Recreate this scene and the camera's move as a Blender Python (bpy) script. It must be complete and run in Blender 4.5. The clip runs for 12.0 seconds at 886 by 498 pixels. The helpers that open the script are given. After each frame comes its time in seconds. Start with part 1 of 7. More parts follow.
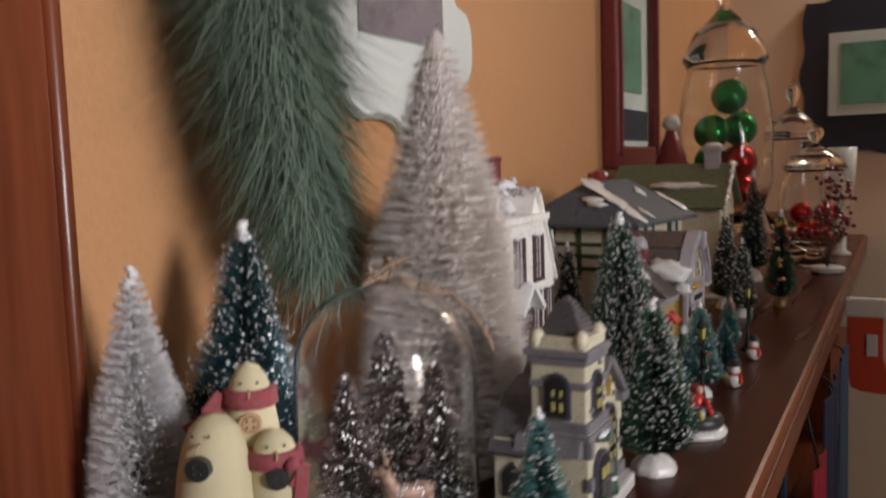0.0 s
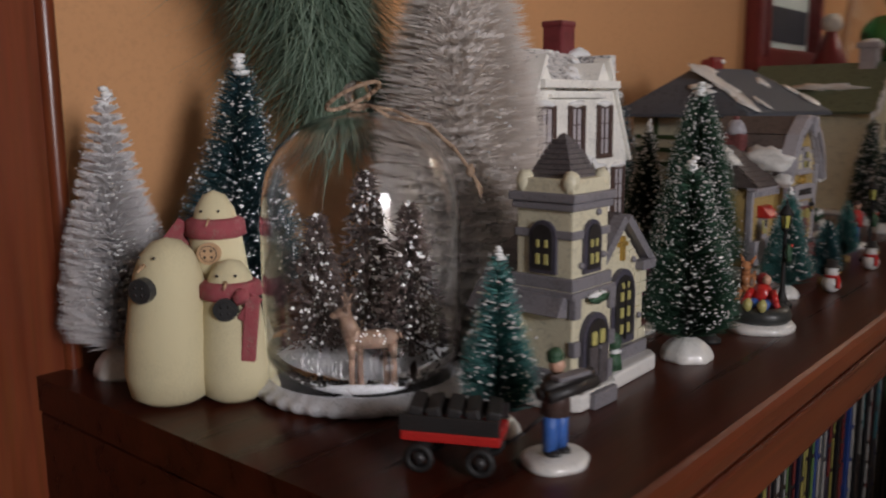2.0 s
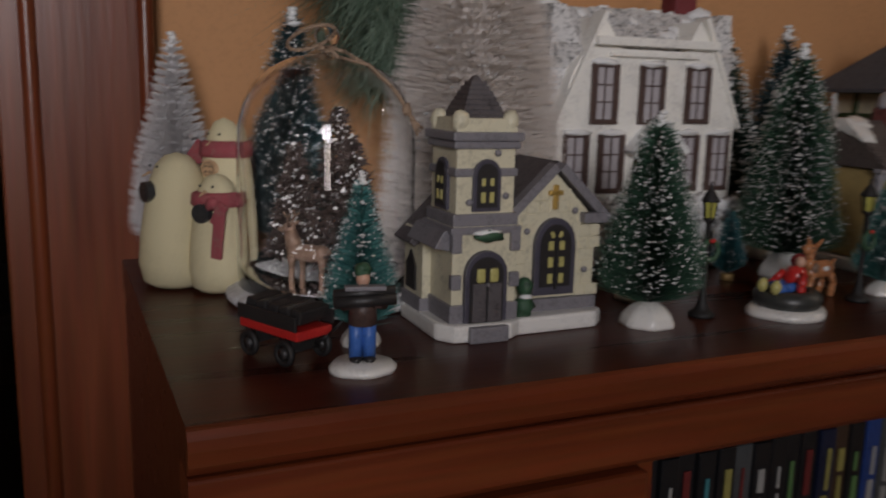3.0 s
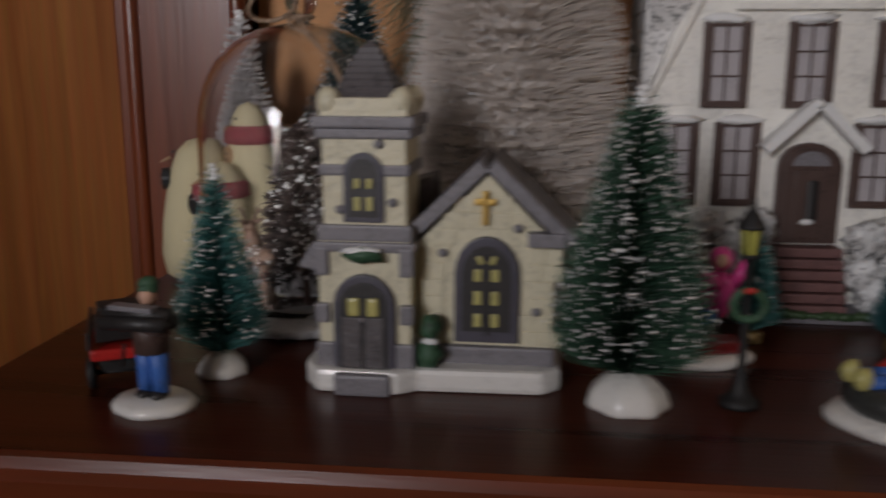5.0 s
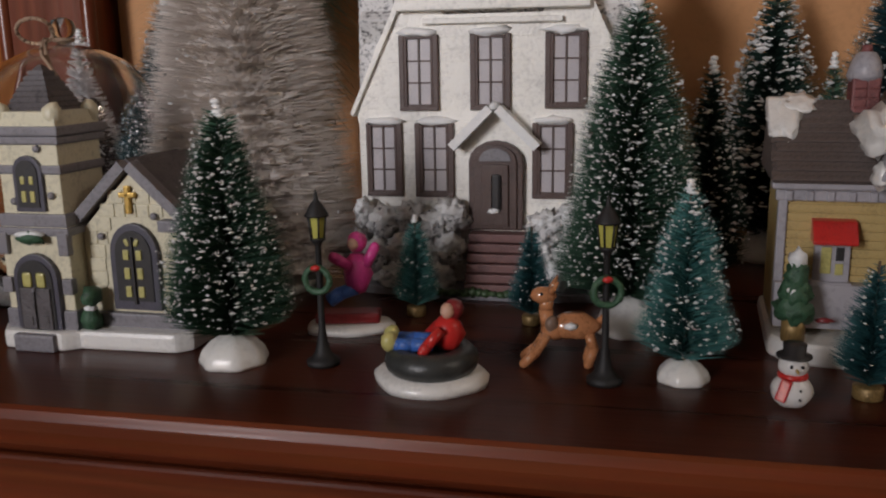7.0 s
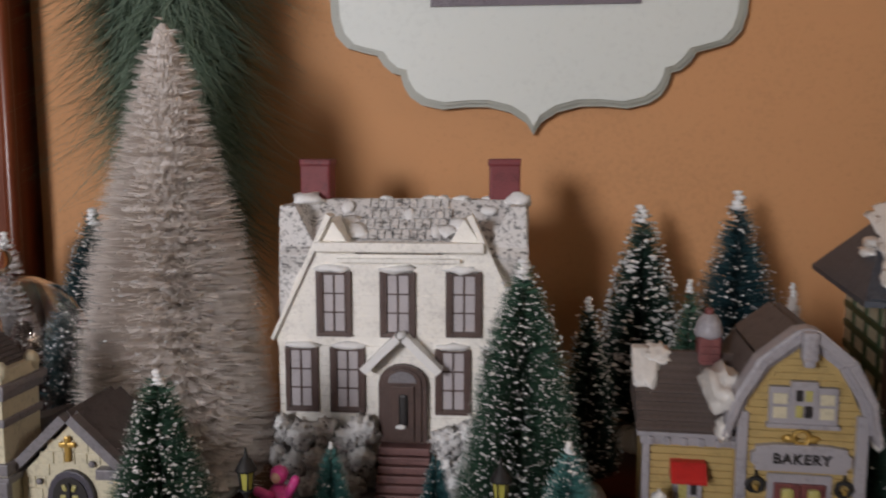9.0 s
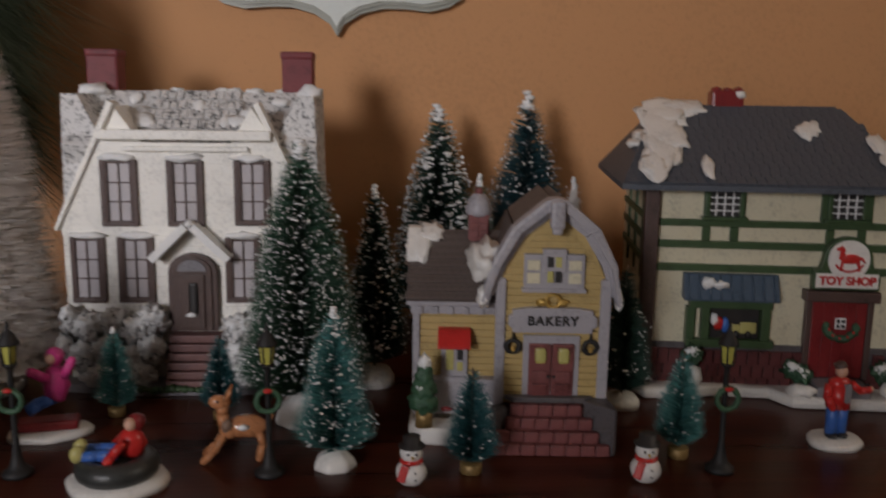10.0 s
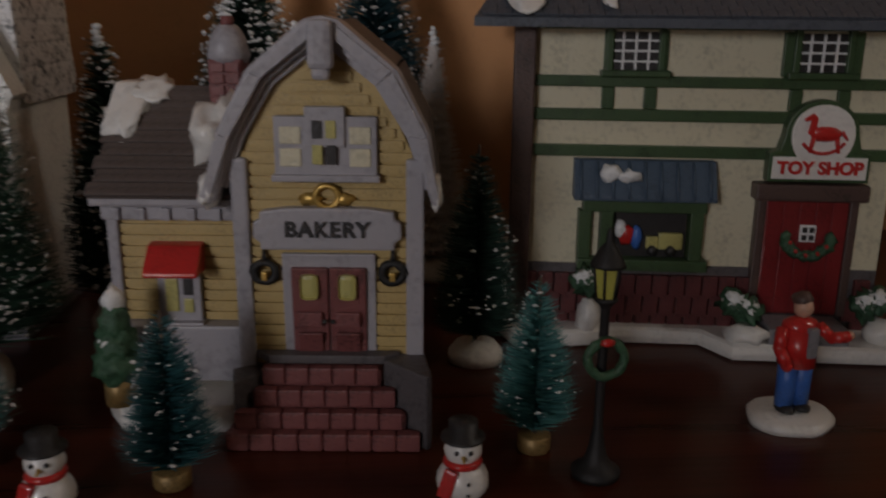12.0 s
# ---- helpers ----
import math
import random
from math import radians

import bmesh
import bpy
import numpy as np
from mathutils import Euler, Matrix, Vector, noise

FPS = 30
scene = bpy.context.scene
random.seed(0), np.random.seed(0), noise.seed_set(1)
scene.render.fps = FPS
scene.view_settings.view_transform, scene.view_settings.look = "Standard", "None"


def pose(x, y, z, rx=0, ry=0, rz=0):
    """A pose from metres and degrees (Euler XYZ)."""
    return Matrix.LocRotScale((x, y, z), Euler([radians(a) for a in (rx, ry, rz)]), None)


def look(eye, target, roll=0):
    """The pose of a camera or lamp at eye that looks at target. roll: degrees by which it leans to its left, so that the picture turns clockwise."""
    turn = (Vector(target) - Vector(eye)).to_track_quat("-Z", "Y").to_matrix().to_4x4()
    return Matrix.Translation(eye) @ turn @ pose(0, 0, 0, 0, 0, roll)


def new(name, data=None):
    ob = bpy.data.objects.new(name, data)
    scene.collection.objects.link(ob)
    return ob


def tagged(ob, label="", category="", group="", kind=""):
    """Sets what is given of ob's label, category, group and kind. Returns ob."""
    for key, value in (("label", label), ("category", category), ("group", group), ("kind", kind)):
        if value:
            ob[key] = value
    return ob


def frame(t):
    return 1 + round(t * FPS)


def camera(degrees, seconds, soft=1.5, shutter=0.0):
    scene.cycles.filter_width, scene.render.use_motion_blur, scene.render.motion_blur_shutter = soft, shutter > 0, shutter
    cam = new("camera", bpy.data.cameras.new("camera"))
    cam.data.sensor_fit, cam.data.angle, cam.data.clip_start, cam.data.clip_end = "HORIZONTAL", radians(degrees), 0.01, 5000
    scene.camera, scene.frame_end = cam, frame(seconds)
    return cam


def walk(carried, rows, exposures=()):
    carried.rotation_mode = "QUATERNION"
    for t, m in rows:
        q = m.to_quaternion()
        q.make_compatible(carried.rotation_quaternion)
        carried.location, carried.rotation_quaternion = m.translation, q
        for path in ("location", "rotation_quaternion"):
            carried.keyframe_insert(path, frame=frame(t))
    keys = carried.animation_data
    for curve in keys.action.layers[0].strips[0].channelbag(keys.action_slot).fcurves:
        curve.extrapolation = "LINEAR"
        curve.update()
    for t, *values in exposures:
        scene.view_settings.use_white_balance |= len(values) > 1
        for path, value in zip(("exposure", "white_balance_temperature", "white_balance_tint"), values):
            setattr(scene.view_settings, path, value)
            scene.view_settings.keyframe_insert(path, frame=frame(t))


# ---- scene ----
cam = camera(54.7, 12.0, soft=2.0, shutter=0.5)
EXPOSURES = [(0.0, -0.35), (0.5, -0.6), (1.0, -0.78), (1.5, -0.8), (2.0, -0.85), (2.5, -1.0), (3.0, -1.45), (5.0, -1.47), (5.5, -1.33), (6.5, -0.95), (8.3, -0.80), (9.0, -0.74), (9.5, -0.88), (10.0, -1.06), (10.5, -1.13), (11.0, -1.2), (11.5, -1.54), (12.0, -1.66)]
PATH = [
    (0, (-0.320, -0.086, 1.333), (1.433, 0.859, 1.135), -1.8),
    (0.5, (-0.280, 0.021, 1.272), (1.552, 0.778, 1.003), 0.2),
    (1, (-0.261, 0.019, 1.255), (1.550, 0.802, 0.921), 0.1),
    (1.5, (-0.247, -0.039, 1.247), (1.501, 0.870, 0.899), -0.5),
    (2, (-0.215, -0.153, 1.264), (1.292, 1.121, 0.931), -0.5),
    (2.5, (-0.117, -0.285, 1.253), (1.045, 1.302, 0.885), 1.2),
    (3, (-0.030, -0.342, 1.240), (0.779, 1.451, 0.872), 1.5),
    (4.8, (0.216, -0.259, 1.223), (0.017, 1.689, 0.808), -1.2),
    (5, (0.255, -0.268, 1.236), (0.057, 1.680, 0.826), 0.2),
    (5.5, (0.345, -0.308, 1.239), (0.114, 1.642, 0.857), -0.5),
    (6, (0.422, -0.324, 1.234), (0.164, 1.618, 0.825), -0.8),
    (6.5, (0.482, -0.322, 1.241), (0.096, 1.592, 0.806), -0.1),
    (8.3, (0.494, -0.247, 1.297), (0.068, 1.675, 0.941), -1.6),
    (8.5, (0.495, -0.282, 1.324), (0.138, 1.666, 1.036), -0.9),
    (9, (0.492, -0.355, 1.348), (0.303, 1.624, 1.110), -0.1),
    (9.5, (0.514, -0.384, 1.327), (0.507, 1.592, 1.012), 0.6),
    (10, (0.550, -0.376, 1.310), (0.663, 1.589, 0.952), 0.8),
    (10.5, (0.579, -0.339, 1.283), (0.705, 1.617, 0.880), -0.3),
    (11, (0.616, -0.279, 1.270), (0.734, 1.673, 0.843), -0.1),
    (11.5, (0.646, -0.218, 1.255), (0.736, 1.729, 0.803), 0.7),
    (12, (0.663, -0.185, 1.252), (0.810, 1.739, 0.723), 0.6),
]
walk(cam, [(t, look(eye, target, roll)) for t, eye, target, roll in PATH], EXPOSURES)

# ---- light ----
world = bpy.data.worlds.new("world")
scene.world = world
world.use_nodes = True
_sky = world.node_tree.nodes.new("ShaderNodeTexSky")
_sky.sky_type, _sky.sun_disc, _sky.sun_elevation, _sky.sun_rotation = "NISHITA", False, radians(12), radians(200)
world.node_tree.links.new(_sky.outputs[0], world.node_tree.nodes["Background"].inputs[0])
world.node_tree.nodes["Background"].inputs[1].default_value = 0.08


def area(name, m, sx, sy, watts, colour):
    d = bpy.data.lights.new(name, "AREA")
    d.shape, d.size, d.size_y, d.energy, d.color = "RECTANGLE", sx, sy, watts, colour
    ob = new(name, d)
    ob.matrix_world = m
    return ob


COOL = (0.94, 0.915, 0.97)
area("window_daylight", look((-0.62, -2.56, 1.36), (0.45, 0.3, 1.3)), 0.42, 0.80, 11, COOL)
# Added fill, no fixture behind it: lifts the east wall and far end.
area("ceiling_lamp_light", look((2.20, -0.50, 2.33), (2.20, -0.50, 0)), 0.26, 0.26, 10.5, (1.0, 0.93, 0.84))
# Added spot without a real lamp; its soft cone dims right and bottom.
_d = bpy.data.lights.new("shaded_lamp_light", "SPOT")
_d.energy, _d.color, _d.spot_size, _d.spot_blend, _d.shadow_soft_size = 185, COOL, radians(54), 1.0, 0.24
new("shaded_lamp_light", _d).matrix_world = look((-0.45, -1.70, 1.72), (0.24, 0.41, 1.64))


# ---- materials ----
def mat(name, rgb, rough=0.6, metal=0.0, vary=0.12, scale=60.0, bump=0.15, fine=900.0, coat=0.0, spec=0.5, vary_hue=None, low=0.62):
    """A plain surface with blotches at one scale, grain at another and a little relief."""
    m = bpy.data.materials.new(name)
    m.use_nodes = True
    nt = m.node_tree
    n, ln = nt.nodes, nt.links
    p = n["Principled BSDF"]
    p.inputs["Roughness"].default_value, p.inputs["Metallic"].default_value = rough, metal
    p.inputs["Coat Weight"].default_value = coat
    p.inputs["Specular IOR Level"].default_value = spec
    tc = n.new("ShaderNodeTexCoord")
    a, b = n.new("ShaderNodeTexNoise"), n.new("ShaderNodeTexNoise")
    a.inputs["Scale"].default_value, a.inputs["Detail"].default_value = scale, 4
    b.inputs["Scale"].default_value, b.inputs["Detail"].default_value = fine, 2
    add = n.new("ShaderNodeMath")
    add.operation = "ADD"
    ramp = n.new("ShaderNodeValToRGB")
    dark = vary_hue or tuple(c * (1 - 2.2 * vary) for c in rgb)
    ramp.color_ramp.elements[0].color = (*[max(0, c) for c in dark], 1)
    ramp.color_ramp.elements[1].color = (*[min(1, c * (1 + vary)) for c in rgb], 1)
    ramp.color_ramp.elements[0].position, ramp.color_ramp.elements[1].position = low, 1.0
    bm_ = n.new("ShaderNodeBump")
    bm_.inputs["Strength"].default_value, bm_.inputs["Distance"].default_value = bump, 0.001
    for t in (a, b):
        ln.new(tc.outputs["Object"], t.inputs["Vector"])
    ln.new(a.outputs["Fac"], add.inputs[0])
    ln.new(b.outputs["Fac"], add.inputs[1])
    ln.new(add.outputs[0], ramp.inputs["Fac"])
    ln.new(ramp.outputs["Color"], p.inputs["Base Color"])
    ln.new(add.outputs[0], bm_.inputs["Height"])
    ln.new(bm_.outputs["Normal"], p.inputs["Normal"])
    return m


def wood(name, light, dark, rough, axis, scale=14.0, spec=0.5):
    """Grain drawn out along one axis, with darker streaks and pores."""
    m = bpy.data.materials.new(name)
    m.use_nodes = True
    n, ln = m.node_tree.nodes, m.node_tree.links
    p = n["Principled BSDF"]
    p.inputs["Roughness"].default_value = rough
    p.inputs["Specular IOR Level"].default_value = spec
    tc, mp = n.new("ShaderNodeTexCoord"), n.new("ShaderNodeMapping")
    st = [scale * 4.0] * 3
    st[axis] = scale * 0.22
    mp.inputs["Scale"].default_value = st
    a, b = n.new("ShaderNodeTexNoise"), n.new("ShaderNodeTexNoise")
    a.inputs["Scale"].default_value, a.inputs["Detail"].default_value, a.inputs["Distortion"].default_value = 1.0, 6, 0.6
    b.inputs["Scale"].default_value, b.inputs["Detail"].default_value = 6.0, 3
    ramp = n.new("ShaderNodeValToRGB")
    ramp.color_ramp.elements[0].color, ramp.color_ramp.elements[1].color = (*dark, 1), (*light, 1)
    ramp.color_ramp.elements[0].position, ramp.color_ramp.elements[1].position = 0.32, 0.66
    mix = n.new("ShaderNodeMixRGB")
    mix.blend_type = "MULTIPLY"
    mix.inputs["Fac"].default_value = 0.35
    bmp = n.new("ShaderNodeBump")
    bmp.inputs["Strength"].default_value, bmp.inputs["Distance"].default_value = 0.12, 0.0008
    rr = n.new("ShaderNodeMapRange")
    rr.inputs["To Min"].default_value, rr.inputs["To Max"].default_value = rough * 0.75, rough * 1.35
    ln.new(tc.outputs["Object"], mp.inputs["Vector"])
    ln.new(mp.outputs[0], a.inputs["Vector"])
    ln.new(mp.outputs[0], b.inputs["Vector"])
    ln.new(a.outputs["Fac"], ramp.inputs["Fac"])
    ln.new(ramp.outputs["Color"], mix.inputs["Color1"])
    ln.new(b.outputs["Color"], mix.inputs["Color2"])
    ln.new(mix.outputs[0], p.inputs["Base Color"])
    ln.new(b.outputs["Fac"], bmp.inputs["Height"])
    ln.new(bmp.outputs["Normal"], p.inputs["Normal"])
    ln.new(a.outputs["Fac"], rr.inputs["Value"])
    ln.new(rr.outputs[0], p.inputs["Roughness"])
    return m


def strands(name, rgb, rgb2, rough=0.5, spec=0.4, through_=0.0):
    """Bristles: each one its own shade."""
    m = bpy.data.materials.new(name)
    m.use_nodes = True
    n, ln = m.node_tree.nodes, m.node_tree.links
    p = n["Principled BSDF"]
    p.inputs["Roughness"].default_value = rough
    p.inputs["Specular IOR Level"].default_value = spec
    g, ramp = n.new("ShaderNodeNewGeometry"), n.new("ShaderNodeValToRGB")
    ramp.color_ramp.elements[0].color, ramp.color_ramp.elements[1].color = (*rgb, 1), (*rgb2, 1)
    ln.new(g.outputs["Random Per Island"], ramp.inputs["Fac"])
    ln.new(ramp.outputs["Color"], p.inputs["Base Color"])
    if through_:
        tr, mx = n.new("ShaderNodeBsdfTranslucent"), n.new("ShaderNodeMixShader")
        mx.inputs[0].default_value = through_
        ln.new(ramp.outputs["Color"], tr.inputs["Color"])
        ln.new(p.outputs[0], mx.inputs[1])
        ln.new(tr.outputs[0], mx.inputs[2])
        ln.new(mx.outputs[0], n["Material Output"].inputs["Surface"])
    return m


def glass(name, rgb=(1, 1, 1), rough=0.0):
    m = bpy.data.materials.new(name)
    m.use_nodes = True
    p = m.node_tree.nodes["Principled BSDF"]
    p.inputs["Base Color"].default_value = (*rgb, 1)
    p.inputs["Roughness"].default_value = rough
    p.inputs["Transmission Weight"].default_value = 1.0
    p.inputs["IOR"].default_value = 1.45
    return m


def glow(name, rgb, strength):
    m = bpy.data.materials.new(name)
    m.use_nodes = True
    p = m.node_tree.nodes["Principled BSDF"]
    p.inputs["Base Color"].default_value = (*rgb, 1)
    p.inputs["Emission Color"].default_value = (*rgb, 1)
    p.inputs["Emission Strength"].default_value = strength
    return m


# Cherry darker than rail and post: weak light on top and side is in the colour.
WOOD_SHADED = wood("cherry_shaded", (0.092, 0.020, 0.009), (0.044, 0.0095, 0.005), 0.28, 0, spec=0.22)
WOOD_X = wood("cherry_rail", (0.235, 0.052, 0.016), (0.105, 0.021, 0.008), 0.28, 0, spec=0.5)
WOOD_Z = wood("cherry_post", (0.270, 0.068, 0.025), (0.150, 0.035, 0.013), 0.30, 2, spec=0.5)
WOOD_DOOR = wood("oak_door", (0.52, 0.185, 0.042), (0.34, 0.105, 0.022), 0.40, 2, 9.0)
WALL = mat("orange_paint", (0.56, 0.285, 0.125), 0.75, vary=0.04, scale=5, bump=0.10, fine=260)
WALL_BEIGE = mat("beige_paint", (0.76, 0.60, 0.46), 0.8, vary=0.04, scale=4, bump=0.1, fine=240)
WALL_PALE = mat("pale_paint", (0.62, 0.56, 0.48), 0.8, vary=0.04, scale=4, bump=0.1, fine=240)
CEIL = mat("ceiling_paint", (0.78, 0.76, 0.72), 0.85, vary=0.03, scale=5, bump=0.1, fine=200)
FLOOR = mat("carpet", (0.34, 0.27, 0.20), 0.95, vary=0.10, scale=30, bump=0.5, fine=700)
SNOW = mat("snow_paint", (0.80, 0.80, 0.79), 0.55, vary=0.06, scale=90, bump=0.35, fine=600)
SNOW_BED = mat("grey_glitter_snow", (0.52, 0.52, 0.53), 0.5, vary=0.25, scale=220, bump=0.6, fine=900)
SNOW_RIM = mat("silvery_white_rim", (0.58, 0.58, 0.59), 0.4, vary=0.15, scale=150, bump=0.4, fine=700)
SNOW_GLAZE = mat("glazed_snow", (0.78, 0.76, 0.72), 0.3, vary=0.06, scale=70, bump=0.2, fine=400, coat=0.3)
CREAM = mat("cream_ceramic", (0.62, 0.575, 0.42), 0.42, vary=0.10, scale=90, bump=0.4, fine=420)
GREYV = mat("grey_violet_ceramic", (0.195, 0.185, 0.20), 0.45, vary=0.12, scale=90, bump=0.3, fine=500)
GREYV_L = mat("pale_grey_ceramic", (0.36, 0.345, 0.37), 0.42, vary=0.10, scale=80, bump=0.3, fine=400)
INKY = mat("blue_black_ceramic", (0.060, 0.056, 0.075), 0.42, vary=0.2, scale=100, bump=0.3)
SLATE = mat("dark_slate_ceramic", (0.085, 0.075, 0.078), 0.5, vary=0.2, scale=120, bump=0.5, fine=500)
BROWN_ROOF = mat("brown_shingle_ceramic", (0.095, 0.075, 0.068), 0.55, vary=0.2, scale=150, bump=0.6, fine=500)
NAVY_ROOF = mat("blue_grey_shingle_ceramic", (0.070, 0.080, 0.098), 0.55, vary=0.2, scale=150, bump=0.5, fine=500)
GREEN_ROOF = mat("green_shingle_ceramic", (0.13, 0.16, 0.10), 0.55, vary=0.2, scale=150, bump=0.5, fine=500)
DARK = mat("near_black_paint", (0.022, 0.020, 0.020), 0.45, vary=0.2, scale=80, bump=0.2)
BROWN_D = mat("dark_brown_paint", (0.075, 0.045, 0.038), 0.45, vary=0.2, scale=90, bump=0.3)
WHITE_WALL = mat("white_house_ceramic", (0.88, 0.86, 0.80), 0.42, vary=0.05, scale=55, bump=0.45, fine=420, vary_hue=(0.68, 0.66, 0.62), low=0.60)
MOTTLE = mat("snowy_shingle_ceramic", (0.56, 0.55, 0.54), 0.55, vary=0.3, scale=170, bump=0.8, fine=420, vary_hue=(0.13, 0.13, 0.13), low=0.76)
LILAC = mat("frosted_window_pane", (0.47, 0.44, 0.455), 0.35, vary=0.08, scale=60, bump=0.05)
BRICK_R = mat("brick_red_ceramic", (0.155, 0.050, 0.048), 0.48, vary=0.35, scale=120, bump=0.3)
BRICK_D = mat("dark_brick_ceramic", (0.085, 0.020, 0.020), 0.5, vary=0.4, scale=120, bump=0.3)
CHIM_R = mat("dark_chimney_ceramic", (0.15, 0.024, 0.028), 0.55, vary=0.2, scale=120, bump=0.3)
STEP_R = mat("pink_brick_ceramic", (0.17, 0.085, 0.08), 0.5, vary=0.2, scale=120, bump=0.3)
YELLOW = mat("yellow_siding_ceramic", (0.46, 0.335, 0.135), 0.42, vary=0.12, scale=80, bump=0.3)
GLOWY = mat("yellow_pane", (0.46, 0.42, 0.15), 0.35, vary=0.12, scale=100, bump=0.1)
GOLD_BASE = mat("dull_gold_base", (0.26, 0.17, 0.065), 0.45, metal=0.4, vary=0.2, scale=120)
GOLD = mat("gold_paint", (0.55, 0.36, 0.10), 0.35, metal=0.6, vary=0.15, scale=100)
RED = mat("red_enamel", (0.50, 0.025, 0.022), 0.28, vary=0.1, scale=100, bump=0.1, coat=0.3)
RED_D = mat("dark_red_enamel", (0.19, 0.018, 0.020), 0.32, vary=0.15, scale=100, bump=0.1, coat=0.3)
GREEN_D = mat("dark_green_enamel", (0.040, 0.075, 0.030), 0.42, vary=0.2, scale=100, bump=0.25)
GREEN_F = mat("green_foliage_paint", (0.035, 0.085, 0.045), 0.5, vary=0.3, scale=160, bump=0.6)
BLUE = mat("blue_trousers_paint", (0.045, 0.13, 0.42), 0.4, vary=0.15, scale=160, bump=0.2)
SLATE_BLUE = mat("blue_awning_paint", (0.055, 0.085, 0.125), 0.45, vary=0.15, scale=100, bump=0.3)
PINK = mat("pink_coat_paint", (0.62, 0.06, 0.26), 0.35, vary=0.12, scale=160)
SKIN = mat("figurine_face_paint", (0.58, 0.34, 0.24), 0.45, vary=0.08, scale=160)
TYRE = mat("dark_rubber_paint", (0.040, 0.042, 0.040), 0.35, vary=0.15, scale=160)
FAWN = mat("glazed_fawn", (0.40, 0.17, 0.075), 0.14, vary=0.25, scale=110, bump=0.05, coat=0.6)
FAWN_PALE = mat("pale_fawn", (0.17, 0.105, 0.072), 0.5, vary=0.15, scale=150)
CLOTH = mat("cream_felt", (0.64, 0.57, 0.36), 0.95, vary=0.06, scale=30, bump=0.22, fine=1600)
PLAID = mat("red_plaid_cloth", (0.27, 0.060, 0.070), 0.95, vary=0.3, scale=220, bump=0.6, fine=1200, vary_hue=(0.30, 0.16, 0.14))
BUTTON = mat("grey_button", (0.032, 0.033, 0.034), 0.30, vary=0.2, scale=120)
BUTTON_T = mat("tan_button", (0.52, 0.34, 0.20), 0.4, vary=0.1, scale=120)
TWINE = mat("jute_twine", (0.34, 0.235, 0.16), 0.9, vary=0.2, scale=300, bump=0.9, fine=1500)
GLASS = glass("clear_glass")
GLASS_G = mat("green_ornament", (0.010, 0.24, 0.050), 0.10, metal=0.85, vary=0.05, scale=30, bump=0.02)
GLASS_R = mat("red_ornament", (0.42, 0.015, 0.015), 0.12, metal=0.8, vary=0.05, scale=30, bump=0.02)
PLAQUE = mat("pale_plaque_paint", (0.66, 0.70, 0.66), 0.45, vary=0.03, scale=8, bump=0.05, fine=200)
PLAQUE_RIM = mat("grey_plaque_rim", (0.36, 0.37, 0.32), 0.45, vary=0.06, scale=20, bump=0.1)
PHOTO = mat("dark_photograph", (0.16, 0.14, 0.16), 0.25, vary=0.35, scale=22, bump=0.0, vary_hue=(0.05, 0.045, 0.05))
TEAL_ART = mat("green_print", (0.10, 0.24, 0.17), 0.4, vary=0.4, scale=14, bump=0.0, vary_hue=(0.01, 0.02, 0.02))
NAVY = mat("navy_board", (0.020, 0.023, 0.038), 0.5, vary=0.1, scale=20)
WHITE_MAT = mat("white_card", (0.55, 0.60, 0.57), 0.7, vary=0.04, scale=30, bump=0.05)
FRAME_RED = mat("red_wood_frame", (0.16, 0.022, 0.024), 0.3, vary=0.15, scale=60, coat=0.3)
CERAMIC_W = mat("white_ceramic", (0.75, 0.73, 0.70), 0.3, vary=0.04, scale=40, bump=0.05, coat=0.3)
FELT_RED = mat("orange_red_felt", (0.62, 0.075, 0.030), 0.95, vary=0.06, scale=80, bump=0.6)
FELT_WHITE = mat("white_felt", (0.70, 0.66, 0.60), 0.95, vary=0.06, scale=80, bump=0.6)
NAVY_CLOTH = mat("navy_cloth", (0.018, 0.022, 0.060), 0.95, vary=0.2, scale=120, bump=0.6)
RED_CLOTH = mat("crimson_cloth", (0.30, 0.012, 0.025), 0.9, vary=0.15, scale=120, bump=0.6)
DENIM = mat("denim_cloth", (0.055, 0.085, 0.15), 0.95, vary=0.25, scale=200, bump=0.7)
BERRY = mat("dark_red_berry", (0.16, 0.012, 0.020), 0.25, vary=0.2, scale=120, coat=0.4)
IRON = mat("black_iron", (0.012, 0.011, 0.011), 0.6, vary=0.2, scale=100)
TRUNK = mat("twisted_wire", (0.10, 0.075, 0.055), 0.5, metal=0.4, vary=0.2, scale=200)
SPRUCE = strands("spruce_bristle", (0.018, 0.050, 0.034), (0.075, 0.160, 0.100))
SPRUCE_D = strands("dark_spruce_bristle", (0.012, 0.030, 0.024), (0.042, 0.090, 0.066))
TEAL = strands("teal_bristle", (0.022, 0.105, 0.108), (0.130, 0.340, 0.310))
TEAL_D = strands("dark_teal_bristle", (0.012, 0.060, 0.072), (0.045, 0.150, 0.155))
NAVY_B = strands("blue_green_bristle", (0.010, 0.036, 0.048), (0.038, 0.095, 0.105))
CHAMP = strands("champagne_bristle", (0.82, 0.76, 0.71), (0.97, 0.93, 0.89), 0.42, 0.4, 0.40)
FROST = strands("frosted_white_bristle", (0.92, 0.90, 0.90), (0.98, 0.97, 0.97), 0.4, 0.5, 0.5)
FUR = strands("sage_garland_needles", (0.120, 0.185, 0.130), (0.340, 0.430, 0.330), 0.7, 0.2, 0.3)
FLAKE = strands("snow_flecks", (0.62, 0.62, 0.61), (0.86, 0.86, 0.85), 0.6)
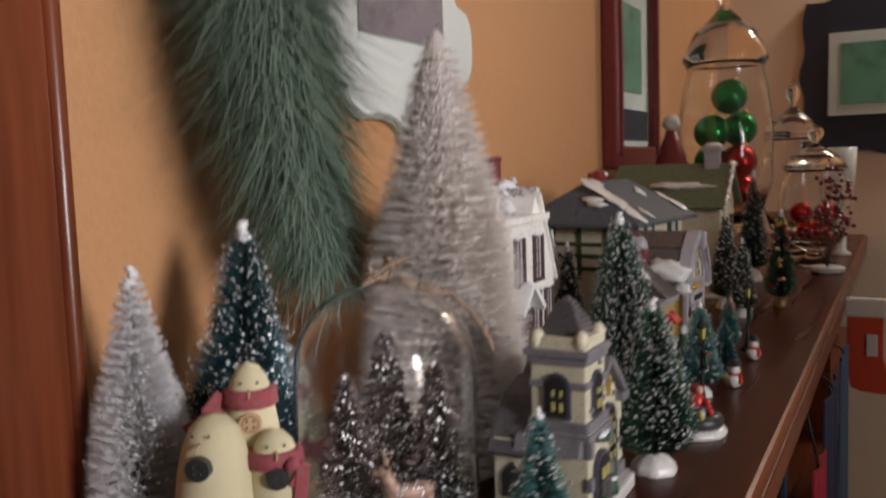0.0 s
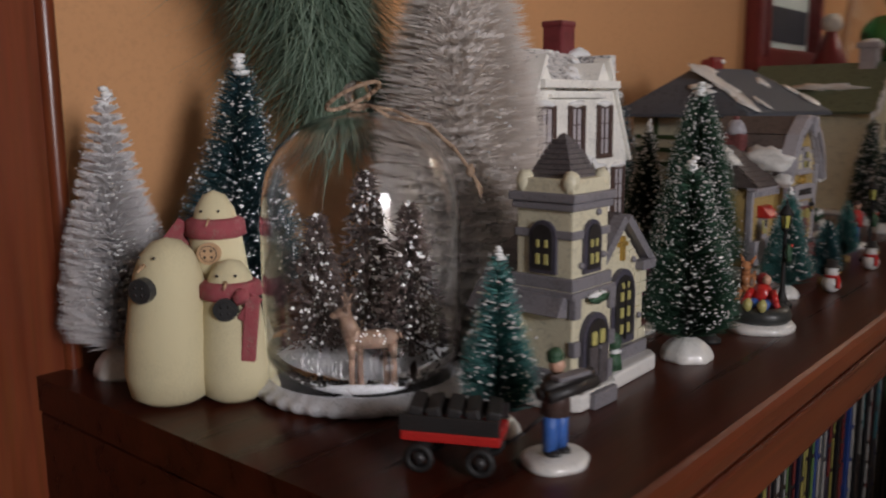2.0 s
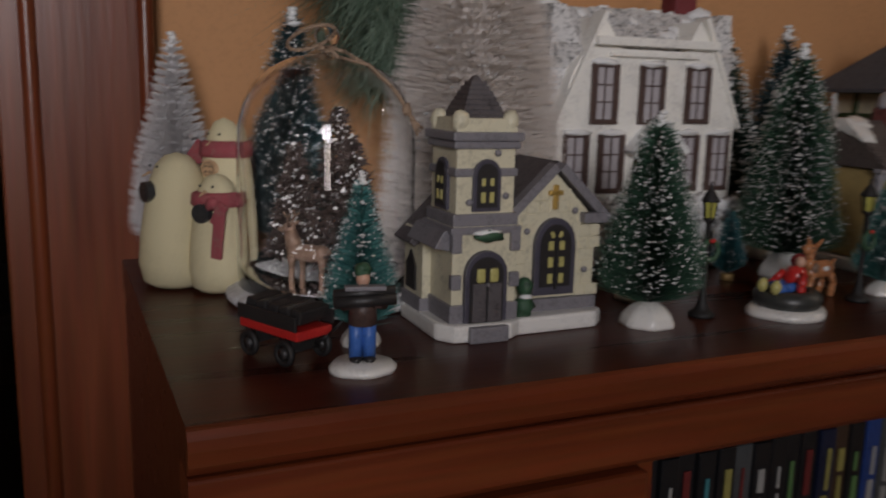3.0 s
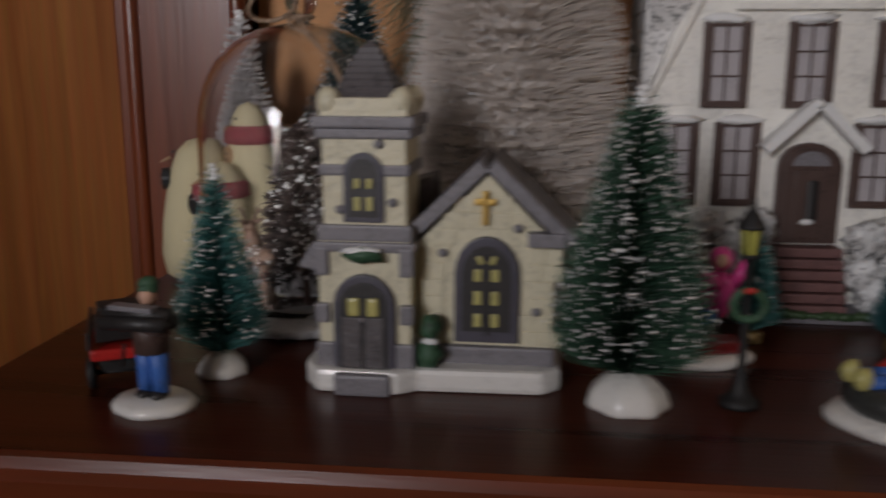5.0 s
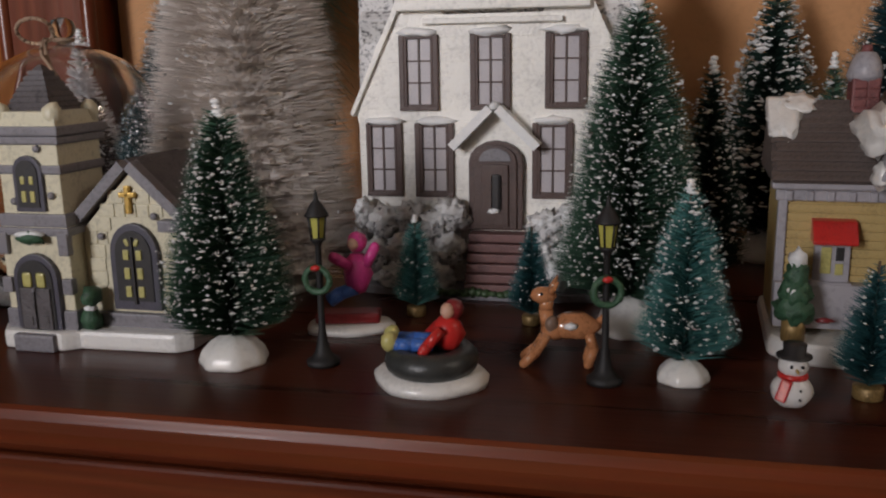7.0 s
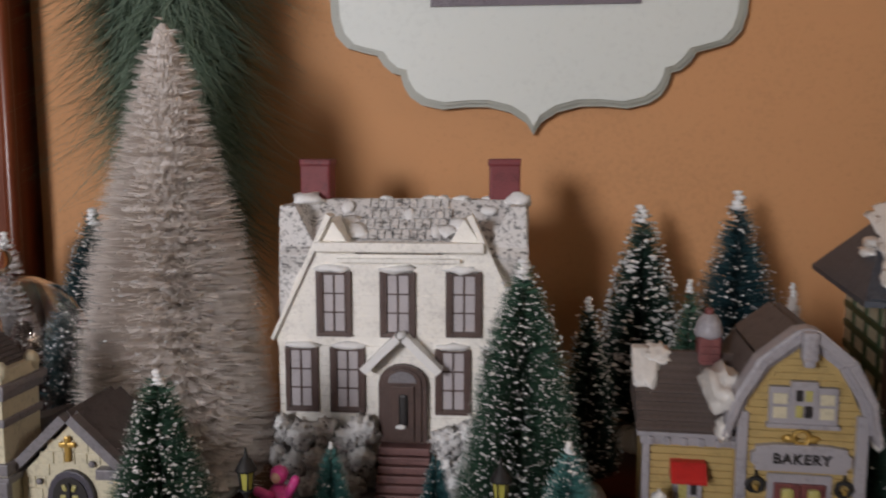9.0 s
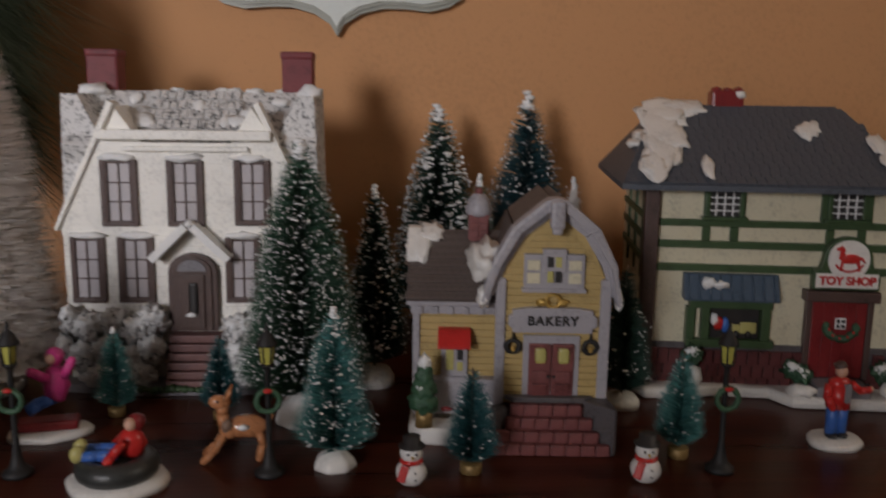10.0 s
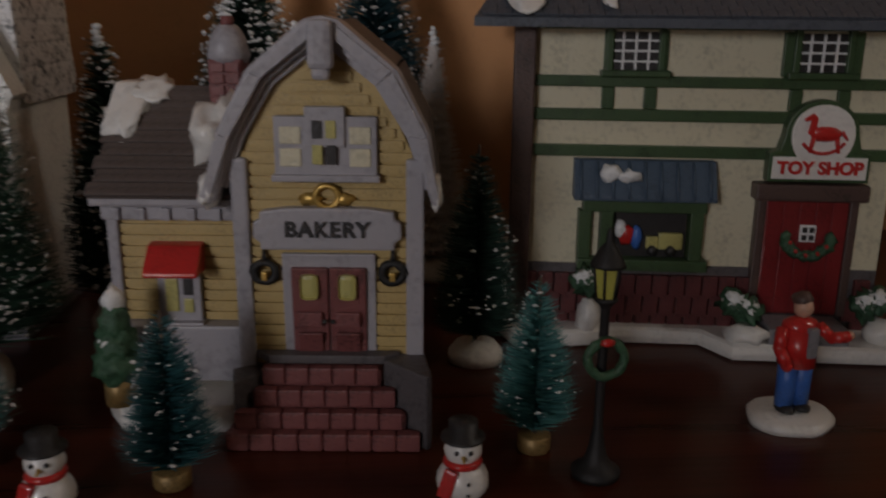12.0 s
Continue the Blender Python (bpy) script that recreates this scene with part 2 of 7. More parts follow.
GLITTER = strands("silver_glitter", (0.6, 0.6, 0.6), (0.95, 0.95, 0.95), 0.12, 1.0)


# ---- builders ----
class B:
    """One mesh under construction; each piece takes the current material."""

    warp = None

    def __init__(self, m=None):
        self.bm, self.mats, self.cur = bmesh.new(), [], 0
        self.seen = self.bm.faces.layers.int.new("seen")
        if m:
            self.use(m)

    def use(self, m):
        if m not in self.mats:
            self.mats.append(m)
        self.cur = self.mats.index(m)
        return self

    def _end(self, n0, smooth):
        for f in self.bm.faces:
            if not f[self.seen]:
                f.material_index, f.smooth, f[self.seen] = self.cur, smooth, 1
        return self

    def box(self, c, s, bevel=0.0, m=None, smooth=False):
        n0 = len(self.bm.faces)
        mm = Matrix.Translation(c) @ (m or Matrix()) @ Matrix.Diagonal((*s, 1))
        vs = bmesh.ops.create_cube(self.bm, size=1, matrix=mm)["verts"]
        if bevel:
            es = list({e for v in vs for e in v.link_edges})
            bmesh.ops.bevel(self.bm, geom=es, offset=bevel, segments=2, affect="EDGES", profile=0.6)
            self.bm.faces.ensure_lookup_table()
        return self._end(min(n0, len(self.bm.faces)), smooth) if not bevel else self._end(n0, smooth)

    def ball(self, c, r, seg=14, m=None):
        n0 = len(self.bm.faces)
        r = (r, r, r) if isinstance(r, (int, float)) else r
        mm = Matrix.Translation(c) @ (m or Matrix()) @ Matrix.Diagonal((*r, 1))
        bmesh.ops.create_uvsphere(self.bm, u_segments=seg, v_segments=max(6, seg * 2 // 3), radius=1, matrix=mm)
        return self._end(n0, True)

    def lump(self, c, r, rough=0.18, seed=0, sub=2, freq=2.2, tilt=0.0):
        """A ball with an uneven skin."""
        n0 = len(self.bm.faces)
        r = (r, r, r) if isinstance(r, (int, float)) else r
        vs = bmesh.ops.create_icosphere(self.bm, subdivisions=sub, radius=1)["verts"]
        for v in vs:
            k = 1 + rough * noise.noise(v.co * freq + Vector((seed * 3.7, seed * 1.3, 0))) * 2
            v.co = Vector((c[0] + v.co.x * r[0] * k, c[1] + v.co.y * r[1] * k, c[2] + v.co.z * r[2] * k + tilt * v.co.y * r[1] * k))
        return self._end(n0, True)

    def rod(self, a, b, r0, r1=None, seg=10, smooth=True):
        n0 = len(self.bm.faces)
        a, b = Vector(a), Vector(b)
        d = b - a
        mm = Matrix.Translation((a + b) / 2) @ d.to_track_quat("Z", "Y").to_matrix().to_4x4()
        bmesh.ops.create_cone(self.bm, cap_ends=True, segments=seg, radius1=r0, radius2=r0 if r1 is None else r1, depth=d.length, matrix=mm)
        return self._end(n0, smooth)

    def tube(self, pts, r, seg=6):
        for a, b in zip(pts, pts[1:]):
            self.rod(a, b, r, r, seg)
            self.ball(b, r, 6)
        return self

    def lathe(self, prof, c=(0, 0, 0), seg=32, wave=0.0, waves=0, smooth=True):
        n0 = len(self.bm.faces)
        rings = []
        for r, z in prof:
            ring = []
            for i in range(seg):
                a = 2 * math.pi * i / seg
                k = 1 + wave * math.cos(waves * a)
                ring.append(self.bm.verts.new((c[0] + r * k * math.cos(a), c[1] + r * k * math.sin(a), c[2] + z)))
            rings.append(ring)
        for p, q in zip(rings, rings[1:]):
            for i in range(seg):
                self.bm.faces.new((p[i], p[(i + 1) % seg], q[(i + 1) % seg], q[i]))
        if prof[0][0] > 1e-6:
            self.bm.faces.new(rings[0][::-1])
        if prof[-1][0] > 1e-6:
            self.bm.faces.new(rings[-1])
        return self._end(n0, smooth)

    def prism(self, poly, lo, hi, axis="y", bevel=0.0):
        """A polygon drawn in the plane across the axis, drawn out from lo to hi. y: (x, z); x: (y, z); z: (x, y)."""
        n0 = len(self.bm.faces)
        at = {"y": lambda p, t: (p[0], t, p[1]), "x": lambda p, t: (t, p[0], p[1]), "z": lambda p, t: (p[0], p[1], t)}[axis]
        u = [self.bm.verts.new(at(p, lo)) for p in poly]
        v = [self.bm.verts.new(at(p, hi)) for p in poly]
        k = len(poly)
        fs = [self.bm.faces.new(u), self.bm.faces.new(v[::-1])]
        fs += [self.bm.faces.new((u[i], v[i], v[(i + 1) % k], u[(i + 1) % k])) for i in range(k)]
        bmesh.ops.recalc_face_normals(self.bm, faces=fs)
        if bevel:
            es = list({e for f in fs for e in f.edges})
            bmesh.ops.bevel(self.bm, geom=es, offset=bevel, segments=2, affect="EDGES", profile=0.6)
        return self._end(n0, False)

    def slab(self, a, b, width_axis, lo, hi, thick):
        """A sloping roof board: from a to b in the plane across width_axis, lifted by its thickness."""
        d = Vector((b[0] - a[0], b[1] - a[1])).normalized()
        nrm = Vector((-d.y, d.x)) * thick
        return self.prism([a, b, (b[0] + nrm.x, b[1] + nrm.y), (a[0] + nrm.x, a[1] + nrm.y)], lo, hi, width_axis)

    def ring(self, c, R, r, axis="z", seg=24, sec=10, rough=0.0):
        n0 = len(self.bm.faces)
        vs = []
        for i in range(seg):
            a = 2 * math.pi * i / seg
            row = []
            for j in range(sec):
                t = 2 * math.pi * j / sec
                rr = r * (1 + rough * random.uniform(-1, 1))
                p = ((R + rr * math.cos(t)) * math.cos(a), (R + rr * math.cos(t)) * math.sin(a), rr * math.sin(t))
                p = {"z": p, "y": (p[0], p[2], p[1]), "x": (p[2], p[0], p[1])}[axis]
                row.append(self.bm.verts.new((c[0] + p[0], c[1] + p[1], c[2] + p[2])))
            vs.append(row)
        for i in range(seg):
            for j in range(sec):
                self.bm.faces.new((vs[i][j], vs[(i + 1) % seg][j], vs[(i + 1) % seg][(j + 1) % sec], vs[i][(j + 1) % sec]))
        return self._end(n0, True)

    def done(self, name, parent=None, label="", fit=True):
        if B.warp and fit:
            for v in self.bm.verts:
                v.co = B.warp(v.co)
        bmesh.ops.recalc_face_normals(self.bm, faces=self.bm.faces)
        me = bpy.data.meshes.new(name)
        self.bm.to_mesh(me)
        self.bm.free()
        for m in self.mats:
            me.materials.append(m)
        ob = new(name, me)
        if parent:
            ob.parent = parent
        if label:
            ob["label"] = label
        return ob


def thing(name, x, y, z, turn, label, category, group=""):
    ob = new(name)
    ob.empty_display_size = 0.01
    ob.matrix_world = pose(x, y, z, 0, 0, turn)
    return tagged(ob, label, category, group)


def raw(name, verts, faces, m, parent=None, smooth=False, label=""):
    me = bpy.data.meshes.new(name)
    me.from_pydata(verts, [], faces)
    me.materials.append(m)
    ob = new(name, me)
    if parent:
        ob.parent = parent
    if label:
        ob["label"] = label
    return ob


def spikes(p, q, w, rng):
    """Tapered three-sided bristles from points p to points q, w wide at the root."""
    n = len(p)
    d = q - p
    d /= np.linalg.norm(d, axis=1)[:, None] + 1e-9
    up = np.tile([0.0, 0.0, 1.0], (n, 1))
    s = np.cross(d, up)
    s /= np.linalg.norm(s, axis=1)[:, None] + 1e-9
    t = np.cross(s, d)
    w = np.broadcast_to(np.asarray(w, float), (n,))[:, None]
    v = np.stack([p + t * w, p - 0.5 * t * w + 0.87 * s * w, p - 0.5 * t * w - 0.87 * s * w, q], 1).reshape(-1, 3)
    i = np.arange(n)[:, None] * 4
    f = np.concatenate([i + [0, 1, 3], i + [1, 2, 3], i + [2, 0, 3]], 1).reshape(-1, 3)
    return v, f


def flecks(c, r, rng, a=None):
    """Small uneven six-cornered grains of snow, drawn out sideways where an angle is given."""
    n = len(c)
    o = np.array([[1, 0, 0], [-1, 0, 0], [0, 1, 0], [0, -1, 0], [0, 0, 1], [0, 0, -1]], float)
    k = (r[:, None] * rng.uniform(0.55, 1.25, (n, 6)))[:, :, None]
    v = o[None] * k
    if a is not None:
        v = v * np.array([1.0, 1.7, 0.75])
        ca, sa = np.cos(a)[:, None], np.sin(a)[:, None]
        v = np.stack([v[..., 0] * ca - v[..., 1] * sa, v[..., 0] * sa + v[..., 1] * ca, v[..., 2]], -1)
    v = (c[:, None, :] + v).reshape(-1, 3)
    i = np.arange(n)[:, None] * 6
    tri = np.array([[0, 2, 4], [2, 1, 4], [1, 3, 4], [3, 0, 4], [2, 0, 5], [1, 2, 5], [3, 1, 5], [0, 3, 5]])
    f = (i[:, :, None] + tri[None]).reshape(-1, 3)
    return v, f


def brush_tree(x, y, h, r, label, needle, seed, foot="snow", n=2600, snow=0.35, grain=0.0011, tip=True, width=0.00055, heart=0.0,
               rise=0.15, power=0.85, layers=0, jitter=0.165, lift=0.05, lean=(0, 0), flake=FLAKE, group="bottle brush trees", z=1.10, low=0.118, name="bottle_brush_tree"):
    rng = np.random.default_rng(seed)
    turn = rng.uniform(0, 360)
    t = thing(name, x, y, z, turn, label, "tree", group)
    c0, s0 = math.cos(radians(turn)), math.sin(radians(turn))
    lean = (lean[0] * c0 + lean[1] * s0, lean[1] * c0 - lean[0] * s0)
    z0 = h * low
    u = 1 - np.sqrt(rng.uniform(0, 1, n))
    u = np.clip(0.93 * u + 0.07 * rng.uniform(0, 1, n), 0, 1)
    if layers:
        u = (np.floor(u * layers) + 0.5 + jitter * rng.normal(0, 1, n)) / layers
        u = np.clip(u, 0, 1)
    lump = 1 + 0.05 * np.sin(rng.uniform(0, 6) + 9 * u)
    a = rng.uniform(0, 2 * math.pi, n)
    R = r * (0.085 + 0.915 * (1 - u) ** power) * lump * rng.uniform(0.78, 1.06, n) * (1 - 0.25 * np.clip(0.06 - u, 0, 1) / 0.06 * rng.uniform(0, 1, n))
    zz = z0 + u * (h - z0)
    ax = np.stack([lean[0] * zz / h, lean[1] * zz / h, zz], 1)
    q = ax + np.stack([R * np.cos(a), R * np.sin(a), rise * R + rng.normal(0, lift, n) * R], 1)
    p = ax + 0.02 * (q - ax) - np.array([0, 0, 1.0]) * (0.10 * R)[:, None]
    v, f = spikes(p, q, width * rng.uniform(0.7, 1.3, n), rng)
    raw("bristles", v.tolist(), f.tolist(), needle, t)["kind"] = "stuff"
    if snow > 0:
        pick = rng.uniform(0, 1, n) < snow * (0.55 + 0.9 * u)
        back = rng.uniform(0.0, 0.22, pick.sum())[:, None]
        c = q[pick] * (1 - back) + p[pick] * back
        c[:, 2] += grain * 0.5
        gv, gf = flecks(c, grain * (0.25 + 1.45 * rng.uniform(0, 1, pick.sum()) ** 2.4), rng, a[pick] + rng.normal(0, 0.5, pick.sum()))
        raw("snow_dusting", gv.tolist(), gf.tolist(), flake, t)["kind"] = "stuff"
    if heart:
        tiers, seg = max(18, int(layers * 0.8)), 72
        rows, faces = [], []
        for j in range(tiers * 4 + 1):
            u2 = j / (tiers * 4)
            saw = (0.0, 0.085, 0.10, 0.02)[j % 4]
            for i in range(seg):
                a2 = 2 * math.pi * i / seg
                R2 = r * (0.03 + 0.97 * (1 - u2) ** power) * (heart - 0.05 + saw + rng.normal(0, 0.030))
                wob = 0.006 * math.sin(3 * a2 + j) + rng.normal(0, 0.0025)
                rows.append((R2 * math.cos(a2), R2 * math.sin(a2), z0 + (u2 * 0.985 + 0.2 * wob) * (h - z0)))
                if j:
                    k2 = (i + 1) % seg
                    faces.append(((j - 1) * seg + i, (j - 1) * seg + k2, j * seg + k2, j * seg + i))
        raw("inner_bristles", rows, faces, needle, t, label="dense inner bristles")
    b = B(TRUNK)
    b.rod((0, 0, 0.001), (lean[0] * 0.97, lean[1] * 0.97, h * 0.985), max(0.0008, h * 0.008), 0.0006, 8)
    b.done("trunk", t)
    if tip:
        b = B(SNOW)
        for k in range(4):
            b.lump((lean[0] + rng.normal(0, r * 0.02), lean[1] + rng.normal(0, r * 0.02), h * (0.988 - 0.018 * k)), (r * 0.085 + r * 0.012 * k, r * 0.085 + r * 0.012 * k, h * 0.012), 0.3, seed + k, 1)
        b.done("tip_snow", t, "white snow cap")
    if foot == "snow":
        b = B(SNOW_GLAZE)
        R0 = min(r * 0.45, 0.018)
        prof = [(R0 * 1.0, 0.0), (R0 * 1.02, z0 * 0.12), (R0 * 0.92, z0 * 0.42), (R0 * 0.66, z0 * 0.72), (R0 * 0.3, z0 * 0.95), (0.0, z0)]
        b.lathe(prof, seg=30, wave=0.045, waves=7)
        b.done("snow_base", t, "white moulded snow mound base")
    elif foot == "gold":
        b = B(GOLD_BASE)
        R0 = r * 0.34
        b.lathe([(R0 * 0.94, 0.0), (R0, h * 0.01), (R0, z0 * 0.75), (R0 * 0.9, z0 * 0.82), (0, z0 * 0.82)], seg=20)
        b.done("gold_base", t, "gold painted round base")
    elif foot == "disc":
        b = B(WHITE_WALL)
        R0 = r * 0.5
        b.lathe([(R0, 0.0), (R0, z0 * 0.35), (R0 * 0.75, z0 * 0.7), (0, z0 * 0.8)], seg=24)
        b.done("round_base", t)
    return t


# ---- the room ----
def setting(b, name, label=""):
    return tagged(b.done(name), label, name.split("_")[0], "", "structure")


H = 1.10
b = B(WALL)
b.box((1.19, 0.46, 1.2), (2.30, 0.10, 2.4))
setting(b, "wall_north", "orange painted plaster wall behind the shelf")
b = B(WALL_BEIGE)
b.box((2.39, -1.05, 1.2), (0.10, 3.12, 2.4))
setting(b, "wall_east", "beige painted plaster wall at the end")
b = B(WALL_PALE)
b.box((-1.85, 0.45, 1.2), (0.10, 6.1, 2.4))
setting(b, "wall_west", "pale painted plaster wall")
b = B(WALL_PALE)
b.box((-1.36, 0.46, 1.2), (0.88, 0.10, 2.4))
b.box((-0.49, 0.46, 2.22), (0.86, 0.10, 0.36))
setting(b, "wall_north_left", "pale painted wall round the doorway")
b = B(WALL_PALE)
b.box((-1.32, -2.66, 1.2), (0.96, 0.10, 2.4))
b.box((1.07, -2.66, 1.2), (2.94, 0.10, 2.4))
b.box((-0.62, -2.66, 0.45), (0.44, 0.10, 0.90))
b.box((-0.62, -2.66, 2.11), (0.44, 0.10, 0.58))
setting(b, "wall_south", "pale painted wall with a tall window")
b = B(WALL_PALE)
b.box((0.3, 3.5, 1.2), (4.3, 0.10, 2.4))
b.box((0.45, 2.0, 1.2), (0.10, 2.98, 2.4))
setting(b, "wall_hall", "dim hall walls beyond the doorway")
b = B(FLOOR)
b.box((0.27, 0.42, -0.05), (4.34, 6.3, 0.10))
setting(b, "floor", "brown carpet floor")
b = B(CEIL)
b.box((0.27, 0.42, 2.45), (4.34, 6.3, 0.10))
setting(b, "ceiling", "white painted ceiling")
win = B(CERAMIC_W)
for zc in (0.93, 1.79):
    win.box((-0.62, -2.64, zc), (0.44, 0.06, 0.05), 0.004)
for xc in (-0.815, -0.425):
    win.box((xc, -2.64, 1.36), (0.05, 0.06, 0.81), 0.004)
setting(win, "window_1", "white window frame with bright daylight")

# the wooden casing beside the doorway, from floor to ceiling
post = tagged(new("door_casing"), "dark cherry wood door casing beside the shelf", "casing", "", "structure")
b = B(WOOD_Z)
b.box((-0.005, 0.435, 1.20), (0.080, 0.13, 2.38), 0.003)
b.done("casing_board", post)
b = B(WOOD_Z)
for xc, w in ((-0.046, 0.010), (0.036, 0.010)):
    b.rod((xc, 0.371, 0.01), (xc, 0.371, 2.39), w * 0.62, w * 0.62, 12)
b.done("casing_bead", post, "rounded wooden edge moulding")
b = B(WOOD_Z)
b.box((-0.059, 0.46, 1.20), (0.022, 0.14, 2.38), 0.002)
b.done("jamb", post)

door = tagged(new("open_door"), "open wooden door with vertical grain", "door", "", "structure")
dm = pose(0, 0, 0, 0, 0, -9)
b = B(WOOD_DOOR)
b.box((-0.105 - 0.40, 0.60, 1.02), (0.80, 0.04, 2.02), 0.003, dm)
b.done("door_leaf", door)
b = B(GOLD)
b.rod((-0.80, 0.62, 1.0), (-0.80, 0.555, 1.0), 0.008)
b.ball((-0.80, 0.54, 1.0), 0.025)
b.done("door_knob", door, "round brass knob")

# the white table in the hall
tb = thing("table", -0.19, 1.9, 0, 0, "white table standing in the dim hall", "table")
b = B(CERAMIC_W)
b.box((0, 0, 0.735), (0.60, 0.60, 0.03), 0.008)
b.done("tabletop", tb)
for sx in (-1, 1):
    for sy in (-1, 1):
        b = B(CERAMIC_W)
        b.box((sx * 0.25, sy * 0.25, 0.36), (0.045, 0.045, 0.72), 0.004)
        b.done("leg", tb)

# ---- the cabinet with its long top ----
cab = tagged(new("long_shelf_cabinet"), "dark cherry stained wooden cabinet with a long top", "cabinet", "", "")
b = B(WOOD_SHADED)
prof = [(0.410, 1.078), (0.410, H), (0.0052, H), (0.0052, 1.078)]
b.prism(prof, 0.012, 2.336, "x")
b.done("top_board", cab, "glossy cherry top board, toned dark for grazing light")
b = B(WOOD_X)
prof = [(0.0050, H), (0.0022, H - 0.0012), (0.0002, H - 0.005), (0.0, H - 0.010), (0.001, H - 0.017), (0.004, 1.0785), (0.0050, 1.078)]
b.prism(prof, 0.012, 2.336, "x")
b.done("front_edge", cab, "worn reddish rounded front edge")
b = B(WOOD_X)
prof = [(0.030, 1.047), (0.030, 1.0770), (0.0040, 1.0770), (0.0024, 1.0764), (0.0016, 1.0752), (0.0014, 1.050), (0.0030, 1.047)]
b.prism(prof, 0.012, 2.336, "x")
b.done("front_rail", cab, "reddish wooden moulding under the top")
# The side takes the darkened cherry in place of the shade at this end.
b = B(WOOD_SHADED)
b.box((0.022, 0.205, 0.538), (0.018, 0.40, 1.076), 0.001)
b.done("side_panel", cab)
for what, c, size in (("back_panel", (1.17, 0.396, 0.54), (2.30, 0.012, 1.07)), ("shelf_board", (1.17, 0.205, 0.83), (2.30, 0.37, 0.018)), ("plinth", (1.17, 0.205, 0.06), (2.30, 0.37, 0.12)),
                      ("divider", (0.258, 0.205, 0.538), (0.016, 0.37, 1.07)), ("divider", (1.30, 0.205, 0.538), (0.016, 0.37, 1.07))):
    b = B(WOOD_X)
    b.box(c, size)
    b.done(what, cab)
b = B(WOOD_X)
b.box((0.140, 0.006, 0.945), (0.214, 0.016, 0.198), 0.003)
d1 = b.done("drawer_front", cab)
b = B(IRON)
b.rod((0.190, 0.0, 1.034), (0.190, -0.012, 1.034), 0.004)
b.ball((0.190, -0.017, 1.034), (0.0095, 0.007, 0.0095))
b.done("knob", d1, "round black knob")
b = B(WOOD_Z)
b.box((0.140, 0.006, 0.45), (0.214, 0.016, 0.70), 0.003)
b.done("cabinet_door", cab)

# film cases on the shelf below, spines outward
CASES = [mat("case_%s" % k, c, 0.3, vary=0.2, scale=60, bump=0.02) for k, c in
         (("black", (0.012, 0.012, 0.014)), ("blue", (0.02, 0.05, 0.20)), ("grey", (0.06, 0.065, 0.07)), ("navy", (0.012, 0.016, 0.040)), ("brown", (0.05, 0.03, 0.02)))]
# Ink colours are dimmed to carry the shade under the cabinet top.
INKS = [mat("ink_%s" % k, c, 0.5, vary=0.1) for k, c in
        (("white", (0.34, 0.34, 0.33)), ("yellow", (0.30, 0.27, 0.08)), ("green", (0.10, 0.20, 0.07)), ("cyan", (0.05, 0.20, 0.23)), ("red", (0.14, 0.02, 0.02)))]
rg = random.Random(5)
xx = 0.2685
while xx < 0.78:
    w = 0.0142
    hh = 0.190 + rg.uniform(-0.001, 0.001)
    c = thing("film_case", xx + w / 2, 0.031 + rg.uniform(0, 0.004), 0.8395, 0, "plastic film case with lettered spine standing on the shelf", "film case", "row of film cases")
    b = B(CASES[rg.choice([0, 0, 0, 1, 2, 3, 0, 4])])
    b.box((0, 0.068, hh / 2), (w - 0.0008, 0.135, hh), 0.0012)
    b.done("case", c)
    b = B(INKS[rg.choice([0, 0, 1, 2, 3, 0, 4])])
    z1 = hh - rg.uniform(0.010, 0.02)
    for k in range(rg.randint(2, 5)):
        ln_ = rg.uniform(0.012, 0.035)
        b.box((rg.uniform(-0.001, 0.001), -0.0002, z1 - ln_ / 2), (rg.choice([0.002, 0.003, 0.005]), 0.0008, ln_))
        z1 -= ln_ + 0.004
    b.done("spine_print", c)
    xx += w + rg.choice([0, 0, 0.0004])

# ---- on the walls ----
def plaque_outline(k=1.0):
    """The bracketed outline, lower half up to the middle, mirrored all round."""
    q = [(0.0, -0.118), (0.006, -0.108), (0.020, -0.099), (0.040, -0.094), (0.060, -0.094), (0.080, -0.096), (0.098, -0.092), (0.108, -0.085),
         (0.114, -0.075), (0.116, -0.066), (0.124, -0.064), (0.131, -0.058), (0.137, -0.049), (0.150, -0.046), (0.164, -0.042), (0.173, -0.032), (0.177, -0.018), (0.178, 0.0)]
    low = [(-a, c) for a, c in q[::-1]] + q[1:]
    up = [(a, -c) for a, c in low[::-1]][1:-1]
    return [(a * k, c * (k if k == 1 else k * 0.985)) for a, c in low + up]


pl = thing("wall_plaque", 0.499, 0.41, 1.476, 0, "pale painted scalloped plaque with a dark photograph, hung on the wall", "wall plaque")
b = B(PLAQUE_RIM)
b.prism(plaque_outline(), -0.009, -0.0004, "y")
b.done("rim", pl, "grey green moulded rim")
b = B(PLAQUE_RIM)
b.prism(plaque_outline(0.982), -0.0115, -0.0085, "y")
b.done("rim_step", pl)
b = B(PLAQUE)
b.prism(plaque_outline(0.952), -0.0135, -0.0110, "y")
b.done("board", pl, "pale green white board")
b = B(PHOTO)
b.box((0.0, -0.0150, 0.055), (0.178, 0.002, 0.128))
b.done("photograph", pl, "dark photograph")

